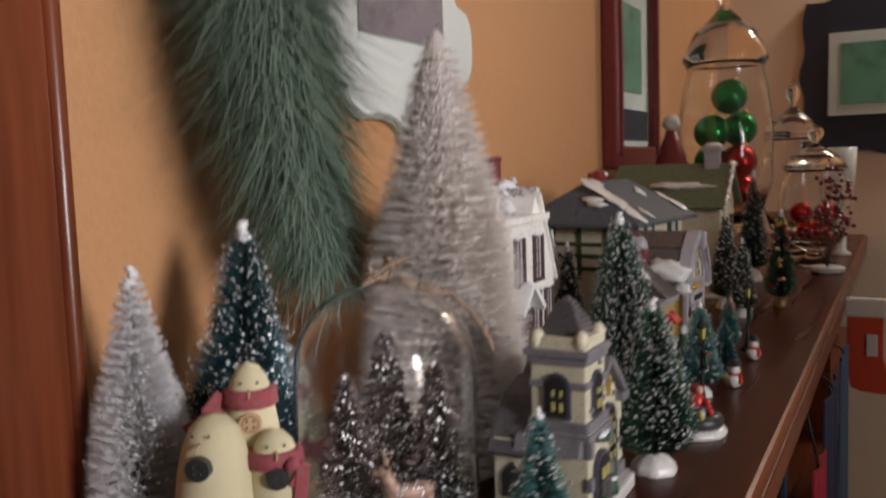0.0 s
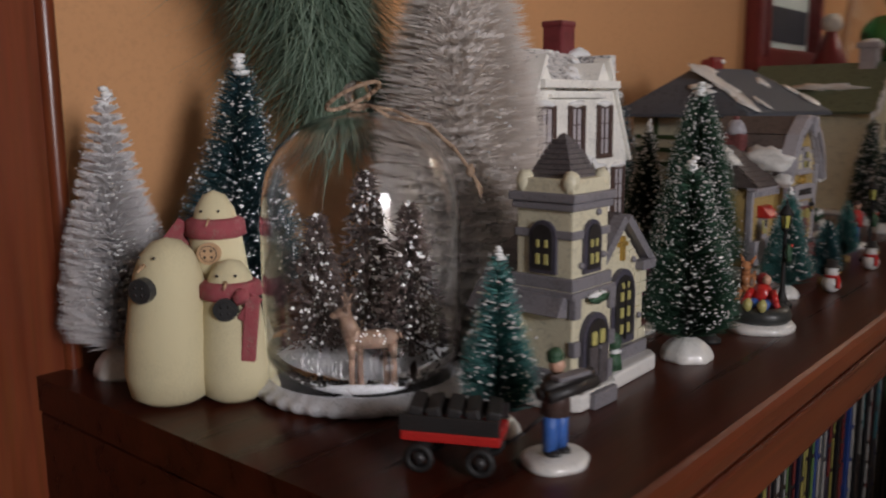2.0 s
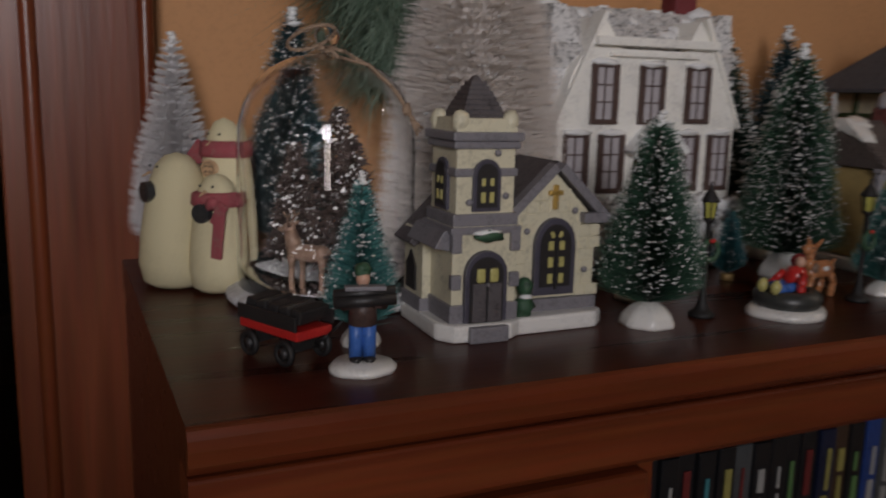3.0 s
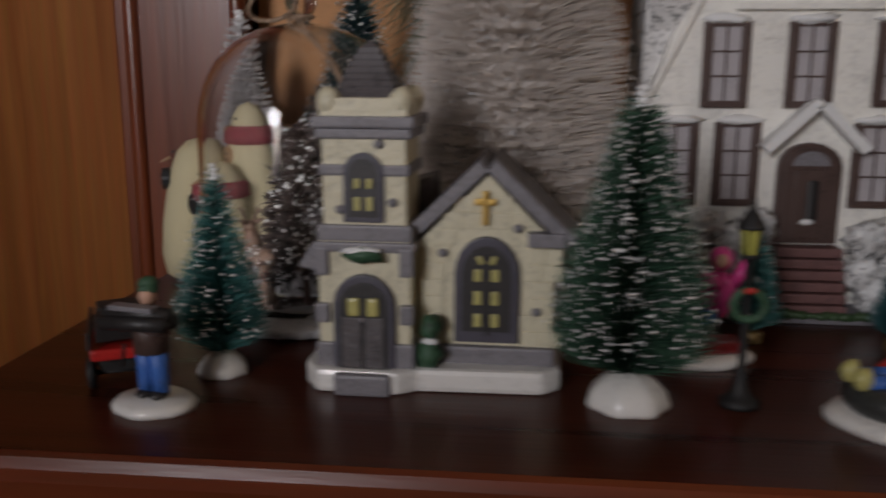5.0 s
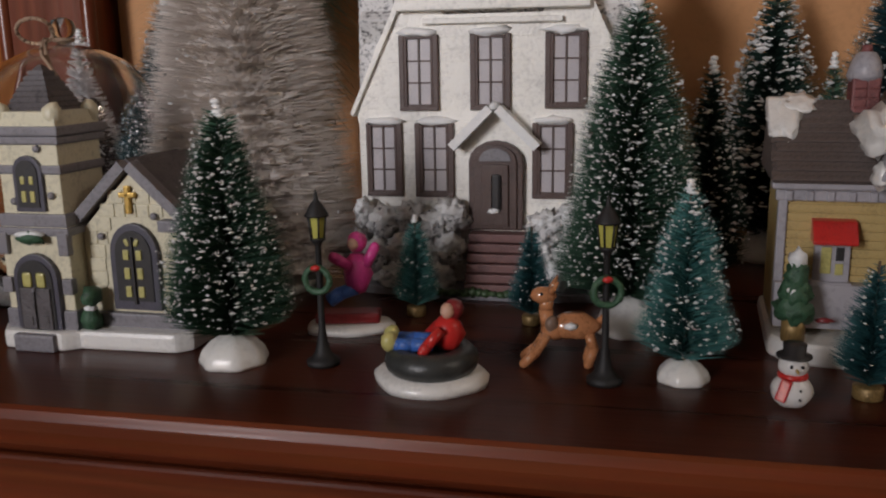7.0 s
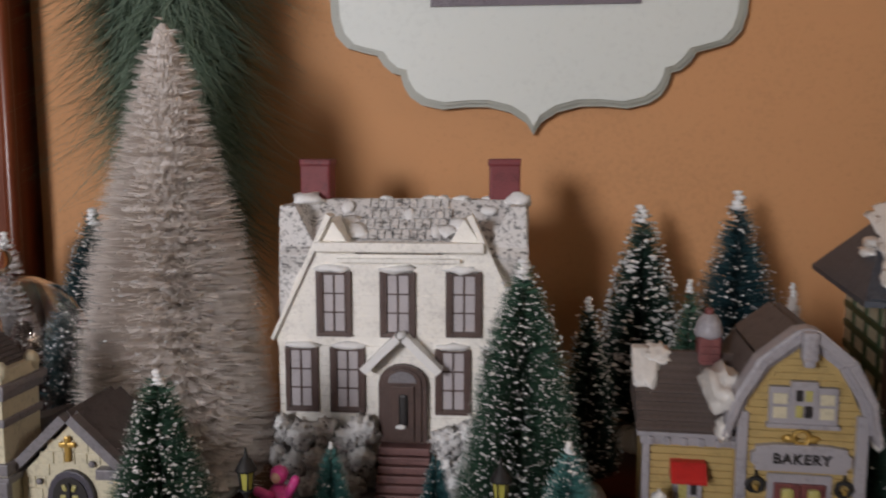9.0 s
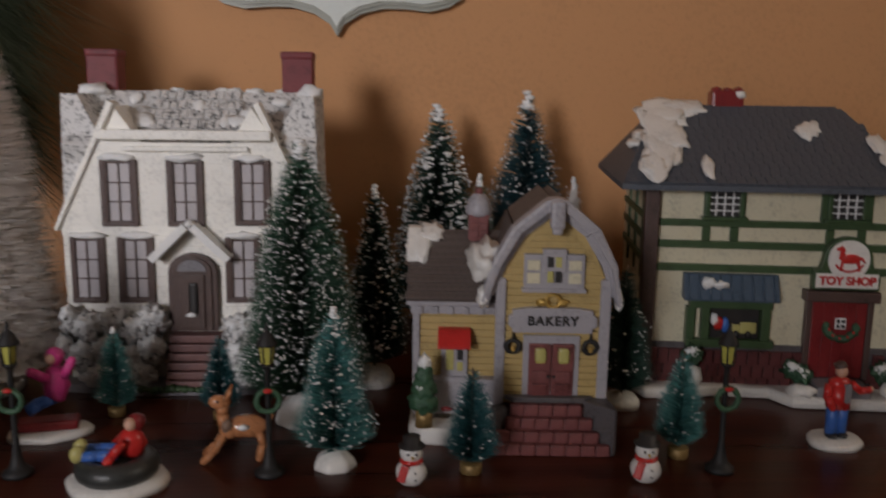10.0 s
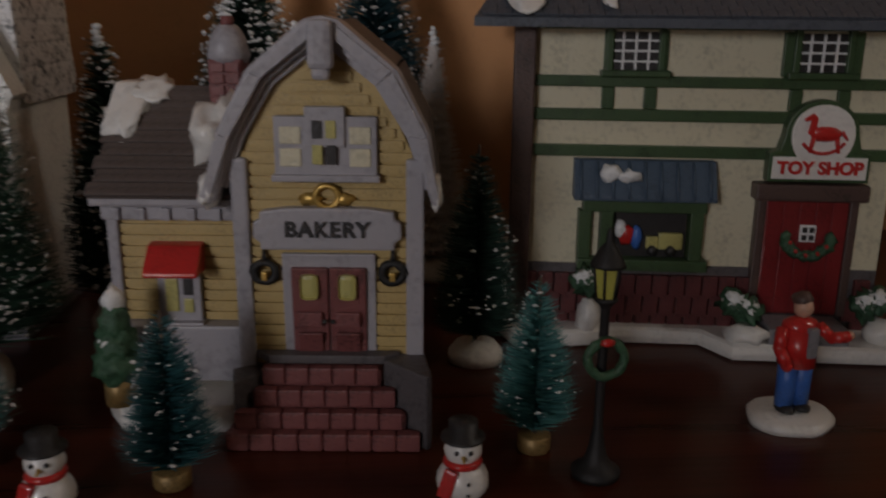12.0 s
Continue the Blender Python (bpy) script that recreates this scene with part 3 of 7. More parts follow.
fr = thing("picture_frame", 1.40, 0.41, 1.514, 0, "dark red wooden picture frame hung on the wall", "picture frame")
b = B(FRAME_RED)
for sx in (-1, 1):
    b.box((sx * 0.145, -0.014, 0), (0.042, 0.028, 0.40), 0.006)
    b.box((sx * 0.134, -0.022, 0), (0.014, 0.022, 0.352), 0.004)
for sz in (-1, 1):
    b.box((0, -0.014, sz * 0.179), (0.252, 0.028, 0.042), 0.006)
b.done("frame", fr)
b = B(WHITE_MAT)
b.box((0, -0.006, 0), (0.25, 0.010, 0.32))
b.done("mount", fr, "pale card mount")
b = B(TEAL_ART)
b.box((0.0, -0.0125, 0.035), (0.13, 0.002, 0.17))
b.done("print", fr)
b = B(NAVY)
b.box((0.0, -0.0125, -0.115), (0.22, 0.002, 0.06))
b.done("caption_band", fr)

nb = thing("framed_print", 2.34, 0.005, 1.544, 0, "framed green landscape print on a scalloped navy board", "framed print")
b = B(NAVY)
out = []
for i in range(72):
    a = 2 * math.pi * i / 72
    c, s = math.cos(a), math.sin(a)
    k = 1 / max(abs(c), abs(s)) ** 0.8
    out.append((0.168 * c * k * (1 + 0.035 * math.cos(10 * a)), 0.215 * s * k * (1 + 0.035 * math.cos(10 * a))))
b.prism(out, -0.022, -0.0005, "x")
b.done("backing_board", nb, "navy scalloped board")
b = B(WHITE_MAT)
b.box((-0.027, 0.010, 0.0), (0.010, 0.175, 0.225), 0.001)
b.done("mount", nb, "pale card mount")
b = B(TEAL_ART)
b.box((-0.033, 0.010, 0.0), (0.003, 0.115, 0.166))
b.done("print", nb, "green landscape print")


# ---- the large ceramic houses ----
def pane_window(b, xc, z0, z1, w, y, frame, pane, bars=(2, 3), rim=0.0028, sill=None):
    """Frame, recessed pane and glazing bars facing -y."""
    b.use(pane).box((xc, y + 0.0006, (z0 + z1) / 2), (w, 0.0016, z1 - z0))
    b.use(frame)
    for s in (-1, 1):
        b.box((xc + s * (w / 2 - rim / 2), y - 0.0006, (z0 + z1) / 2), (rim, 0.003, z1 - z0), 0.0004)
        b.box((xc, y - 0.0006, (z0 + z1) / 2 + s * ((z1 - z0) / 2 - rim / 2)), (w - 2 * rim, 0.003, rim), 0.0004)
    for i in range(1, bars[0]):
        b.box((xc - w / 2 + rim + (w - 2 * rim) * i / bars[0], y - 0.0003, (z0 + z1) / 2), (0.0011, 0.0018, z1 - z0 - 2 * rim))
    for i in range(1, bars[1]):
        b.box((xc, y - 0.0002, z0 + rim + (z1 - z0 - 2 * rim) * i / bars[1]), (w - 2 * rim, 0.0018, 0.0010))


def arch(xc, z0, z1, w, k=8, point=1.0):
    """Outline of a round-headed opening."""
    r = w / 2
    pts = [(xc - r, z0), (xc + r, z0), (xc + r, z1 - r * point)]
    pts += [(xc + r * math.cos(a), z1 - r * point + r * point * math.sin(a)) for a in [math.pi * i / k for i in range(1, k)]]
    return pts + [(xc - r, z1 - r * point)]


def courses(parent, x0, x1, z0, z1, y, step, m, lift=0.0005, cut=None):
    """Raised clapboards on a front, each a board of its own."""
    z = z0
    while z < z1 - step * 0.4:
        a, c = (x0, x1) if cut is None else cut(z + step / 2)
        if c > a:
            b = B(m)
            b.box(((a + c) / 2, y, z + step * 0.46), (c - a, lift * 2, step * (0.88 if lift < 0.001 else 0.74)))
            b.done("clapboard", parent)
        z += step


def white_house():
    def fit(v):
        a = abs(v.x)
        return Vector((v.x if a < 0.08 else math.copysign(0.08 + (a - 0.08) * 0.5, v.x), v.y, v.z * 0.965))
    B.warp = fit
    t = thing("ceramic_house", 0.406, 0.2265, H, 0, "white ceramic village house with snowy roof and red chimneys", "ceramic house", "ceramic village houses")
    shape = [(-0.093, 0.0), (0.093, 0.0), (0.093, 0.110), (0.097, 0.118), (0.074, 0.160), (0.045, 0.206), (0.030, 0.180), (-0.030, 0.180), (-0.048, 0.206), (-0.074, 0.162), (-0.097, 0.118), (-0.093, 0.110)]
    b = B(WHITE_WALL)
    b.prism(shape, 0.0, 0.078, "y", 0.0008)

    def cut(z):
        if z < 0.118:
            return -0.0925, 0.0925
        k = (z - 0.118) / 0.088
        return -0.094 + 0.047 * k, 0.094 - 0.050 * k
    w = b.done("house_body", t, "white clapboard walls")
    courses(w, 0, 0, 0.046, 0.178, 0.0, 0.0075, WHITE_WALL, 0.0009, cut)
    b = B(WHITE_WALL)
    for s in (-1, 1):
        b.slab((s * 0.099, 0.1165), (s * 0.047, 0.2075), "y", -0.004, 0.012, 0.004 if s < 0 else -0.004)
    b.box((0, -0.004, 0.186), (0.118, 0.010, 0.007), 0.001)
    b.box((0, -0.002, 0.176), (0.086, 0.006, 0.0035), 0.0008)
    b.done("cornice", t, "white gable mouldings")
    b = B(MOTTLE)
    b.prism([(0.004, 0.178), (0.050, 0.2165), (0.066, 0.2165), (0.090, 0.120), (0.082, 0.112), (0.02, 0.150)], -0.092, 0.098, "x", 0.001)
    for s in (-1, 1):
        b.prism([(s * 0.100, 0.112), (s * 0.094, 0.214), (s * 0.076, 0.214), (s * 0.06, 0.18)], 0.012, 0.084, "y", 0.001)
    for s in (-1, 1):
        for k in range(8):
            b.box((s * 0.0975 + s * -0.00055 * k, 0.048, 0.124 + 0.0112 * k), (0.005, 0.070, 0.0095), 0.001, pose(0, 0, 0, 0, -s * 4, 0))
    for r in range(5):
        for k in range(11):
            b.box((-0.030 + 0.0058 * k + (r % 2) * 0.003, 0.010 + 0.0085 * r, 0.1855 + 0.0070 * r), (0.0052, 0.0095, 0.0022), 0.0004, pose(0, 0, 0, 39, 0, 0))
    b.done("roof", t, "grey shingle roof under patchy snow")
    rg2 = random.Random(3)
    for k in range(17):
        xs = rg2.uniform(-0.085, 0.088)
        ys = rg2.uniform(0.018, 0.060)
        b = B(SNOW)
        b.lump((xs, ys, 0.1885 + min(ys - 0.012, 0.036) * 0.80), (rg2.uniform(0.003, 0.008), rg2.uniform(0.003, 0.006), 0.0022), 0.3, k, 2, tilt=0.8 if ys < 0.048 else 0.0)
        b.done("snow_patch", t, "white snow patch on the shingles")
    for s in (-1, 1):
        b = B(SNOW)
        b.lump((s * 0.083 + 0.004, 0.05, 0.216), (0.016, 0.014, 0.006), 0.3, 60 + s, 2)
        b.done("chimney_snow", t, "white snow heaped at a chimney")
    for s, xc in ((-1, -0.0725), (1, 0.0725)):
        b = B(CHIM_R)
        b.box((xc, 0.063, 0.228), (0.0255, 0.021, 0.034), 0.002)
        b.box((xc, 0.063, 0.2445), (0.0275, 0.023, 0.006), 0.002)
        b.use(SNOW).lump((xc - 0.006, 0.0535, 0.2135), (0.006, 0.003, 0.0035), 0.4, 7, 2)
        b.done("chimney", t, "dark red brick chimney")
    for xc, z0, z1 in ((-0.046, 0.1215, 0.168), (-0.001, 0.1215, 0.168), (0.045, 0.1225, 0.168), (-0.0705, 0.065, 0.112), (-0.037, 0.065, 0.112), (0.0375, 0.065, 0.112), (0.0715, 0.065, 0.112)):
        b = B()
        pane_window(b, xc, z0 + 0.001, z1 - 0.001, 0.0182, -0.0012, BROWN_D, LILAC, (2, 3), 0.0016)
        b.use(BROWN_D)
        for s in (-1, 1):
            b.box((xc + s * 0.0108, -0.0012, (z0 + z1) / 2), (0.0036, 0.0042, z1 - z0), 0.0006)
        b.box((xc, -0.0016, z0), (0.0250, 0.0045, 0.0028), 0.0006)
        b.use(SNOW).lump((xc, -0.001, z1 + 0.0014), (0.0125, 0.0042, 0.0030), 0.35, int(xc * 1000), 2)
        b.done("window", t, "dark shuttered window with pale panes")
    b = B(BROWN_D)
    b.prism(arch(0.0025, 0.043, 0.101, 0.034, 8, 0.8), -0.006, 0.001, "y", 0.0006)
    b.use(BROWN_D).prism(arch(0.0025, 0.044, 0.0985, 0.027, 8, 0.8), -0.0075, -0.004, "y", 0.0005)
    b.use(GREYV).prism(arch(0.0025, 0.088, 0.0965, 0.020, 8, 0.8), -0.0082, -0.006, "y", 0.0004)
    b.use(BROWN_D).box((0.0025, -0.008, 0.066), (0.017, 0.0025, 0.040), 0.0006)
    b.use(DARK).box((0.0035, -0.0094, 0.068), (0.0060, 0.0016, 0.024), 0.002)
    b.use(SNOW).lump((0.002, -0.0095, 0.056), (0.005, 0.0018, 0.0022), 0.3, 4, 1)
    b.done("front_door", t, "dark brown arched front door")
    b = B(SNOW)
    for s in (-1, 1):
        b.slab((0.0025 + s * 0.0245, 0.0955), (0.0025 + s * 0.0005, 0.1200), "y", -0.015, 0.002, 0.0055 if s < 0 else -0.0055)
    b.lump((0.0025, -0.008, 0.1235), (0.004, 0.008, 0.003), 0.2, 2, 1)
    b.done("porch_roof", t, "snow covered porch gable")
    for k in range(6):
        st = B(STEP_R)
        st.box((0.004, -0.0135 + 0.0022 * k, 0.0075 + 0.0062 * k), (0.038 - 0.0004 * k, 0.020, 0.0054), 0.0009)
        st.done("step", t, "worn reddish front step")
    b = B(GREYV)
    b.prism([(-0.100, -0.016), (-0.03, -0.025), (0.03, -0.026), (0.100, -0.016), (0.104, 0.082), (-0.104, 0.082)], 0.0, 0.006, "z", 0.0012)
    b.use(GREEN_D)
    for k in range(16):
        b.lump((-0.03 + 0.0042 * k, -0.0255 + random.uniform(-0.001, 0.001), 0.005), (0.004, 0.003, 0.003), 0.4, k, 1)
    b.done("ground_plate", t, "grey and mossy green ground plate")
    rg3 = random.Random(9)
    spots = [(-0.086, 0.052), (-0.070, 0.046), (-0.052, 0.050), (-0.036, 0.045), (-0.026, 0.052), (-0.092, 0.032), (-0.074, 0.026), (-0.056, 0.030), (-0.040, 0.024), (-0.026, 0.030), (0.034, 0.046), (0.050, 0.050), (0.068, 0.047), (0.086, 0.048), (0.032, 0.026), (0.050, 0.028), (0.070, 0.026), (0.088, 0.028), (-0.060, 0.012), (-0.034, 0.011), (0.040, 0.012), (0.072, 0.011)]
    for k, (xs, zs) in enumerate(spots):
        b = B(MOTTLE)
        b.lump((xs, -0.0085 - (0.055 - zs) * 0.12, zs), (rg3.uniform(0.009, 0.012), 0.0085, rg3.uniform(0.009, 0.011)), 0.34, k, 3, 5.5)
        b.use(SNOW).lump((xs + 0.001, -0.0115 - (0.055 - zs) * 0.12, zs + 0.0045), (0.0080, 0.0066, 0.0062), 0.55, k + 40, 3, 4.5)
        b.done("snowy_bush", t, "grey bush capped with snow")
    B.warp = None
    return t


def church():
    t = thing("ceramic_church", 0.2125, 0.0915, H, -1, "cream ceramic church with grey trim and dark roofs", "ceramic church", "ceramic village houses")
    t.scale = (0.93, 0.95, 0.945)
    b = B(SNOW_GLAZE)
    b.prism([(-0.058, -0.008), (-0.050, -0.020), (-0.012, -0.021), (-0.004, -0.015), (0.054, -0.013), (0.062, -0.006), (0.062, 0.050), (0.052, 0.058), (-0.050, 0.058), (-0.058, 0.050)], 0.0, 0.011, "z", 0.0025)
    b.done("snow_base", t, "white snow base")
    b = B(GREYV)
    b.box((-0.028, -0.020, 0.005), (0.026, 0.008, 0.010), 0.0015)
    b.done("doorstep", t, "grey step")
    # nave
    b = B(CREAM)
    b.prism([(-0.006, 0.008), (0.058, 0.008), (0.058, 0.068), (0.027, 0.0985), (-0.006, 0.066)], 0.0, 0.052, "y", 0.0006)
    rg4 = random.Random(12)
    for r in range(9):
        x0 = -0.003
        while x0 < 0.054:
            w = rg4.uniform(0.006, 0.011)
            zc = 0.0225 + 0.0078 * r
            if zc < 0.096 - abs(x0 + w / 2 - 0.027) * 1.03 and not (abs(x0 + w / 2 - 0.027) < 0.017 and zc < 0.072):
                b.box((x0 + w / 2, -0.0001, zc), (w - 0.0005, 0.0013, 0.0073), 0.0005)
            x0 += w
    b.done("nave_body", t, "cream stone walls")
    b = B(GREYV)
    b.box((0.028, -0.001, 0.0135), (0.062, 0.006, 0.011), 0.0012)
    b.done("plinth", t, "grey violet stone plinth")
    for s in (-1, 1):
        b = B(GREYV)
        b.slab((0.027 + s * 0.036, 0.0665), (0.027, 0.1005), "y", -0.005, 0.003, 0.0058 if s < 0 else -0.0058)
        b.done("bargeboard", t, "grey violet gable trim")
    b = B(GREYV)
    b.box((0.054, -0.003, 0.070), (0.017, 0.008, 0.0065), 0.001)
    b.done("eave_block", t, "grey violet eave block")
    b = B(SLATE)
    for s in (-1, 1):
        b.slab((0.027 + s * 0.040, 0.0640), (0.027, 0.1020), "y", 0.003, 0.057, 0.0048 if s < 0 else -0.0048)
    b.done("nave_roof", t, "dark slate roof")
    b = B(GOLD)
    b.box((0.026, -0.0022, 0.0835), (0.0030, 0.003, 0.0155), 0.0007)
    b.box((0.026, -0.0022, 0.0862), (0.0100, 0.003, 0.0030), 0.0007)
    b.done("cross", t, "gold cross")
    b = B(INKY)
    b.prism(arch(0.027, 0.021, 0.0705, 0.030, 10, 1.15), -0.0035, 0.001, "y", 0.0008)
    b.use(DARK).prism(arch(0.027, 0.0265, 0.0665, 0.0225, 10, 1.15), -0.0042, -0.002, "y")
    b.use(GLOWY)
    for sx in (-1, 1):
        for zc, hh in ((0.0320, 0.0075), (0.0425, 0.0078), (0.0530, 0.0068)):
            b.box((0.027 + sx * 0.0040, -0.0042, zc), (0.0036, 0.0018, hh * 0.84), 0.0006)
    for sx in (-1, 1):
        b.box((0.027 + sx * 0.0030, -0.0042, 0.0600), (0.0026, 0.0018, 0.0042), 0.0008, pose(0, 0, 0, 0, sx * 24, 0))
    b.use(DARK).box((0.027, -0.0048, 0.044), (0.0014, 0.0014, 0.038))
    b.done("arched_window", t, "grey framed arched window with yellow panes")
    # tower
    for zc, w, d, hh in ((0.038, 0.043, 0.042, 0.068), (0.0955, 0.0385, 0.038, 0.047), (0.127, 0.040, 0.039, 0.010)):
        b = B(CREAM)
        b.box((-0.028, 0.008, zc), (w, d, hh), 0.001)
        b.done("tower_stage", t, "cream tower walls")
    b = B(GREYV)
    for zc, w, hh in ((0.0665, 0.047, 0.0045), (0.0725, 0.0435, 0.0075), (0.1005, 0.0415, 0.0050), (0.1165, 0.0435, 0.0045), (0.1215, 0.0465, 0.0052), (0.016, 0.046, 0.012)):
        b.box((-0.028, 0.008, zc), (w, w - 0.001, hh), 0.0011)
        b.done("ledge", t, "grey violet stone ledge")
        b = B(GREYV)
    for s in (-1, 1):
        for zc, hh in ((0.036, 0.009), (0.060, 0.013)):
            b = B(GREYV)
            b.box((-0.028 + s * 0.0195, -0.0133, zc), (0.0065, 0.005, hh), 0.001)
            b.done("quoin", t, "grey violet stone block")
    for sx in (-1, 1):
        for sy in (-1, 1):
            b = B(CREAM)
            b.lump((-0.028 + sx * 0.0165, 0.008 + sy * 0.0155, 0.1300), (0.0055, 0.0053, 0.0072), 0.12, sx + 2 * sy, 2)
            b.done("corner_cap", t, "snowy corner cap")
    b = B(SLATE)
    prof = [(0.0258, 0.1235), (0.0212, 0.1300), (0.0165, 0.1375), (0.0112, 0.1455), (0.0052, 0.1530), (0.0022, 0.1560), (0.0, 0.1570)]
    b.lathe(prof, seg=4, smooth=False)
    sp = b.done("spire", t, "dark slate pyramid spire")
    sp.matrix_local = Matrix.Translation((-0.028, 0.008, 0)) @ pose(0, 0, 0, 0, 0, 45)
    for k in range(10):
        zk = 0.1245 + 0.0029 * k
        rk = np.interp(zk, [q[1] for q in prof], [q[0] for q in prof])
        b = B(SLATE)
        b.lathe([(rk * 1.005, zk), (rk * 1.03, zk + 0.0010), (rk * 0.95, zk + 0.0028)], seg=4, smooth=False)
        b.done("slate_course", sp)
    b = B()
    b.use(INKY).prism(arch(-0.028, 0.011, 0.0545, 0.0285, 10), -0.0165, -0.011, "y", 0.0008)
    b.use(DARK).prism(arch(-0.028, 0.011, 0.0510, 0.0225, 10), -0.0172, -0.013, "y")
    b.use(SLATE)
    for s in (-1, 1):
        b.box((-0.028 + s * 0.0052, -0.0174, 0.0235), (0.0088, 0.002, 0.0235), 0.0005)
        b.box((-0.028 + s * 0.0052, -0.0184, 0.0165), (0.005, 0.001, 0.006), 0.0003)
    b.use(GLOWY)
    for s in (-1, 1):
        b.box((-0.028 + s * 0.0044, -0.0174, 0.0400), (0.0056, 0.002, 0.0085), 0.0016)
    b.use(GREYV).box((-0.028, -0.0185, 0.0345), (0.0014, 0.0024, 0.0022), 0.0004)
    b.done("church_door", t, "dark arched double door with yellow panes")
    for m in (Matrix.Translation((-0.028, 0.008, 0)), Matrix.Translation((-0.028, 0.008, 0)) @ pose(0, 0, 0, 0, 0, -90)):
        b = B()
        b.use(INKY).prism(arch(0, 0.0775, 0.1085, 0.0185, 8), -0.0212, -0.018, "y", 0.0006)
        b.use(DARK).prism(arch(0, 0.0800, 0.1060, 0.0135, 8), -0.0218, -0.019, "y")
        b.use(GLOWY)
        for s in (-1, 1):
            b.box((s * 0.0028, -0.0216, 0.0860), (0.0030, 0.0014, 0.0062), 0.0005)
            b.box((s * 0.0028, -0.0216, 0.0950), (0.0028, 0.0014, 0.0048), 0.0010)
        o = b.done("tower_window", t, "arched tower window with yellow panes")
        o.matrix_local = m
    for xc, zc in ((-0.039, 0.083), (-0.015, 0.0865), (-0.021, 0.112), (0.0065, 0.0625), (0.041, 0.0745), (0.050, 0.036)):
        b = B(GREYV)
        b.ball((xc, -0.012 if xc < -0.01 else -0.002, zc), (0.0024, 0.0016, 0.0021), 8)
        b.done("stone_boss", t)
    b = B(GREEN_F)
    b.lump((0.0015, -0.010, 0.017), (0.0062, 0.006, 0.0072), 0.25, 1, 2)
    b.lump((0.0020, -0.010, 0.030), (0.0055, 0.0055, 0.0060), 0.25, 2, 2)
    b.use(SNOW).lump((0.0020, -0.0115, 0.0235), (0.005, 0.0045, 0.0020), 0.25, 3, 1)
    b.lump((-0.028, -0.0165, 0.0655), (0.012, 0.003, 0.002), 0.3, 4, 1)
    b.use(GREEN_F).lump((-0.028, -0.0175, 0.0630), (0.0085, 0.0025, 0.0030), 0.4, 5, 2)
    b.done("garland_and_bush", t, "dark green bush and swag with snow")
    # side porch
    b = B(CREAM)
    b.box((-0.040, 0.036, 0.036), (0.030, 0.032, 0.052), 0.001)
    b.use(GREYV).box((-0.040, 0.036, 0.014), (0.034, 0.034, 0.010), 0.001)
    b.use(DARK).prism([(0.030, 0.022), (0.046, 0.022), (0.046, 0.038), (0.038, 0.047), (0.030, 0.038)], -0.0562, -0.054, "x")
    b.done("side_aisle", t, "cream side aisle with a dark niche")
    b = B(SLATE)
    b.prism([(-0.062, 0.054), (-0.058, 0.051), (-0.002, 0.078), (-0.002, 0.094), (-0.030, 0.086)], 0.026, 0.055, "y", 0.0008)
    b.done("aisle_roof", t, "dark aisle roof")
    b = B(GREYV)
    b.prism([(-0.0600, 0.056), (-0.050, 0.054), (-0.049, 0.067), (-0.054, 0.066)], -0.010, 0.036, "y", 0.0008)
    b.done("buttress_cap", t, "grey sloping cap")
    return t


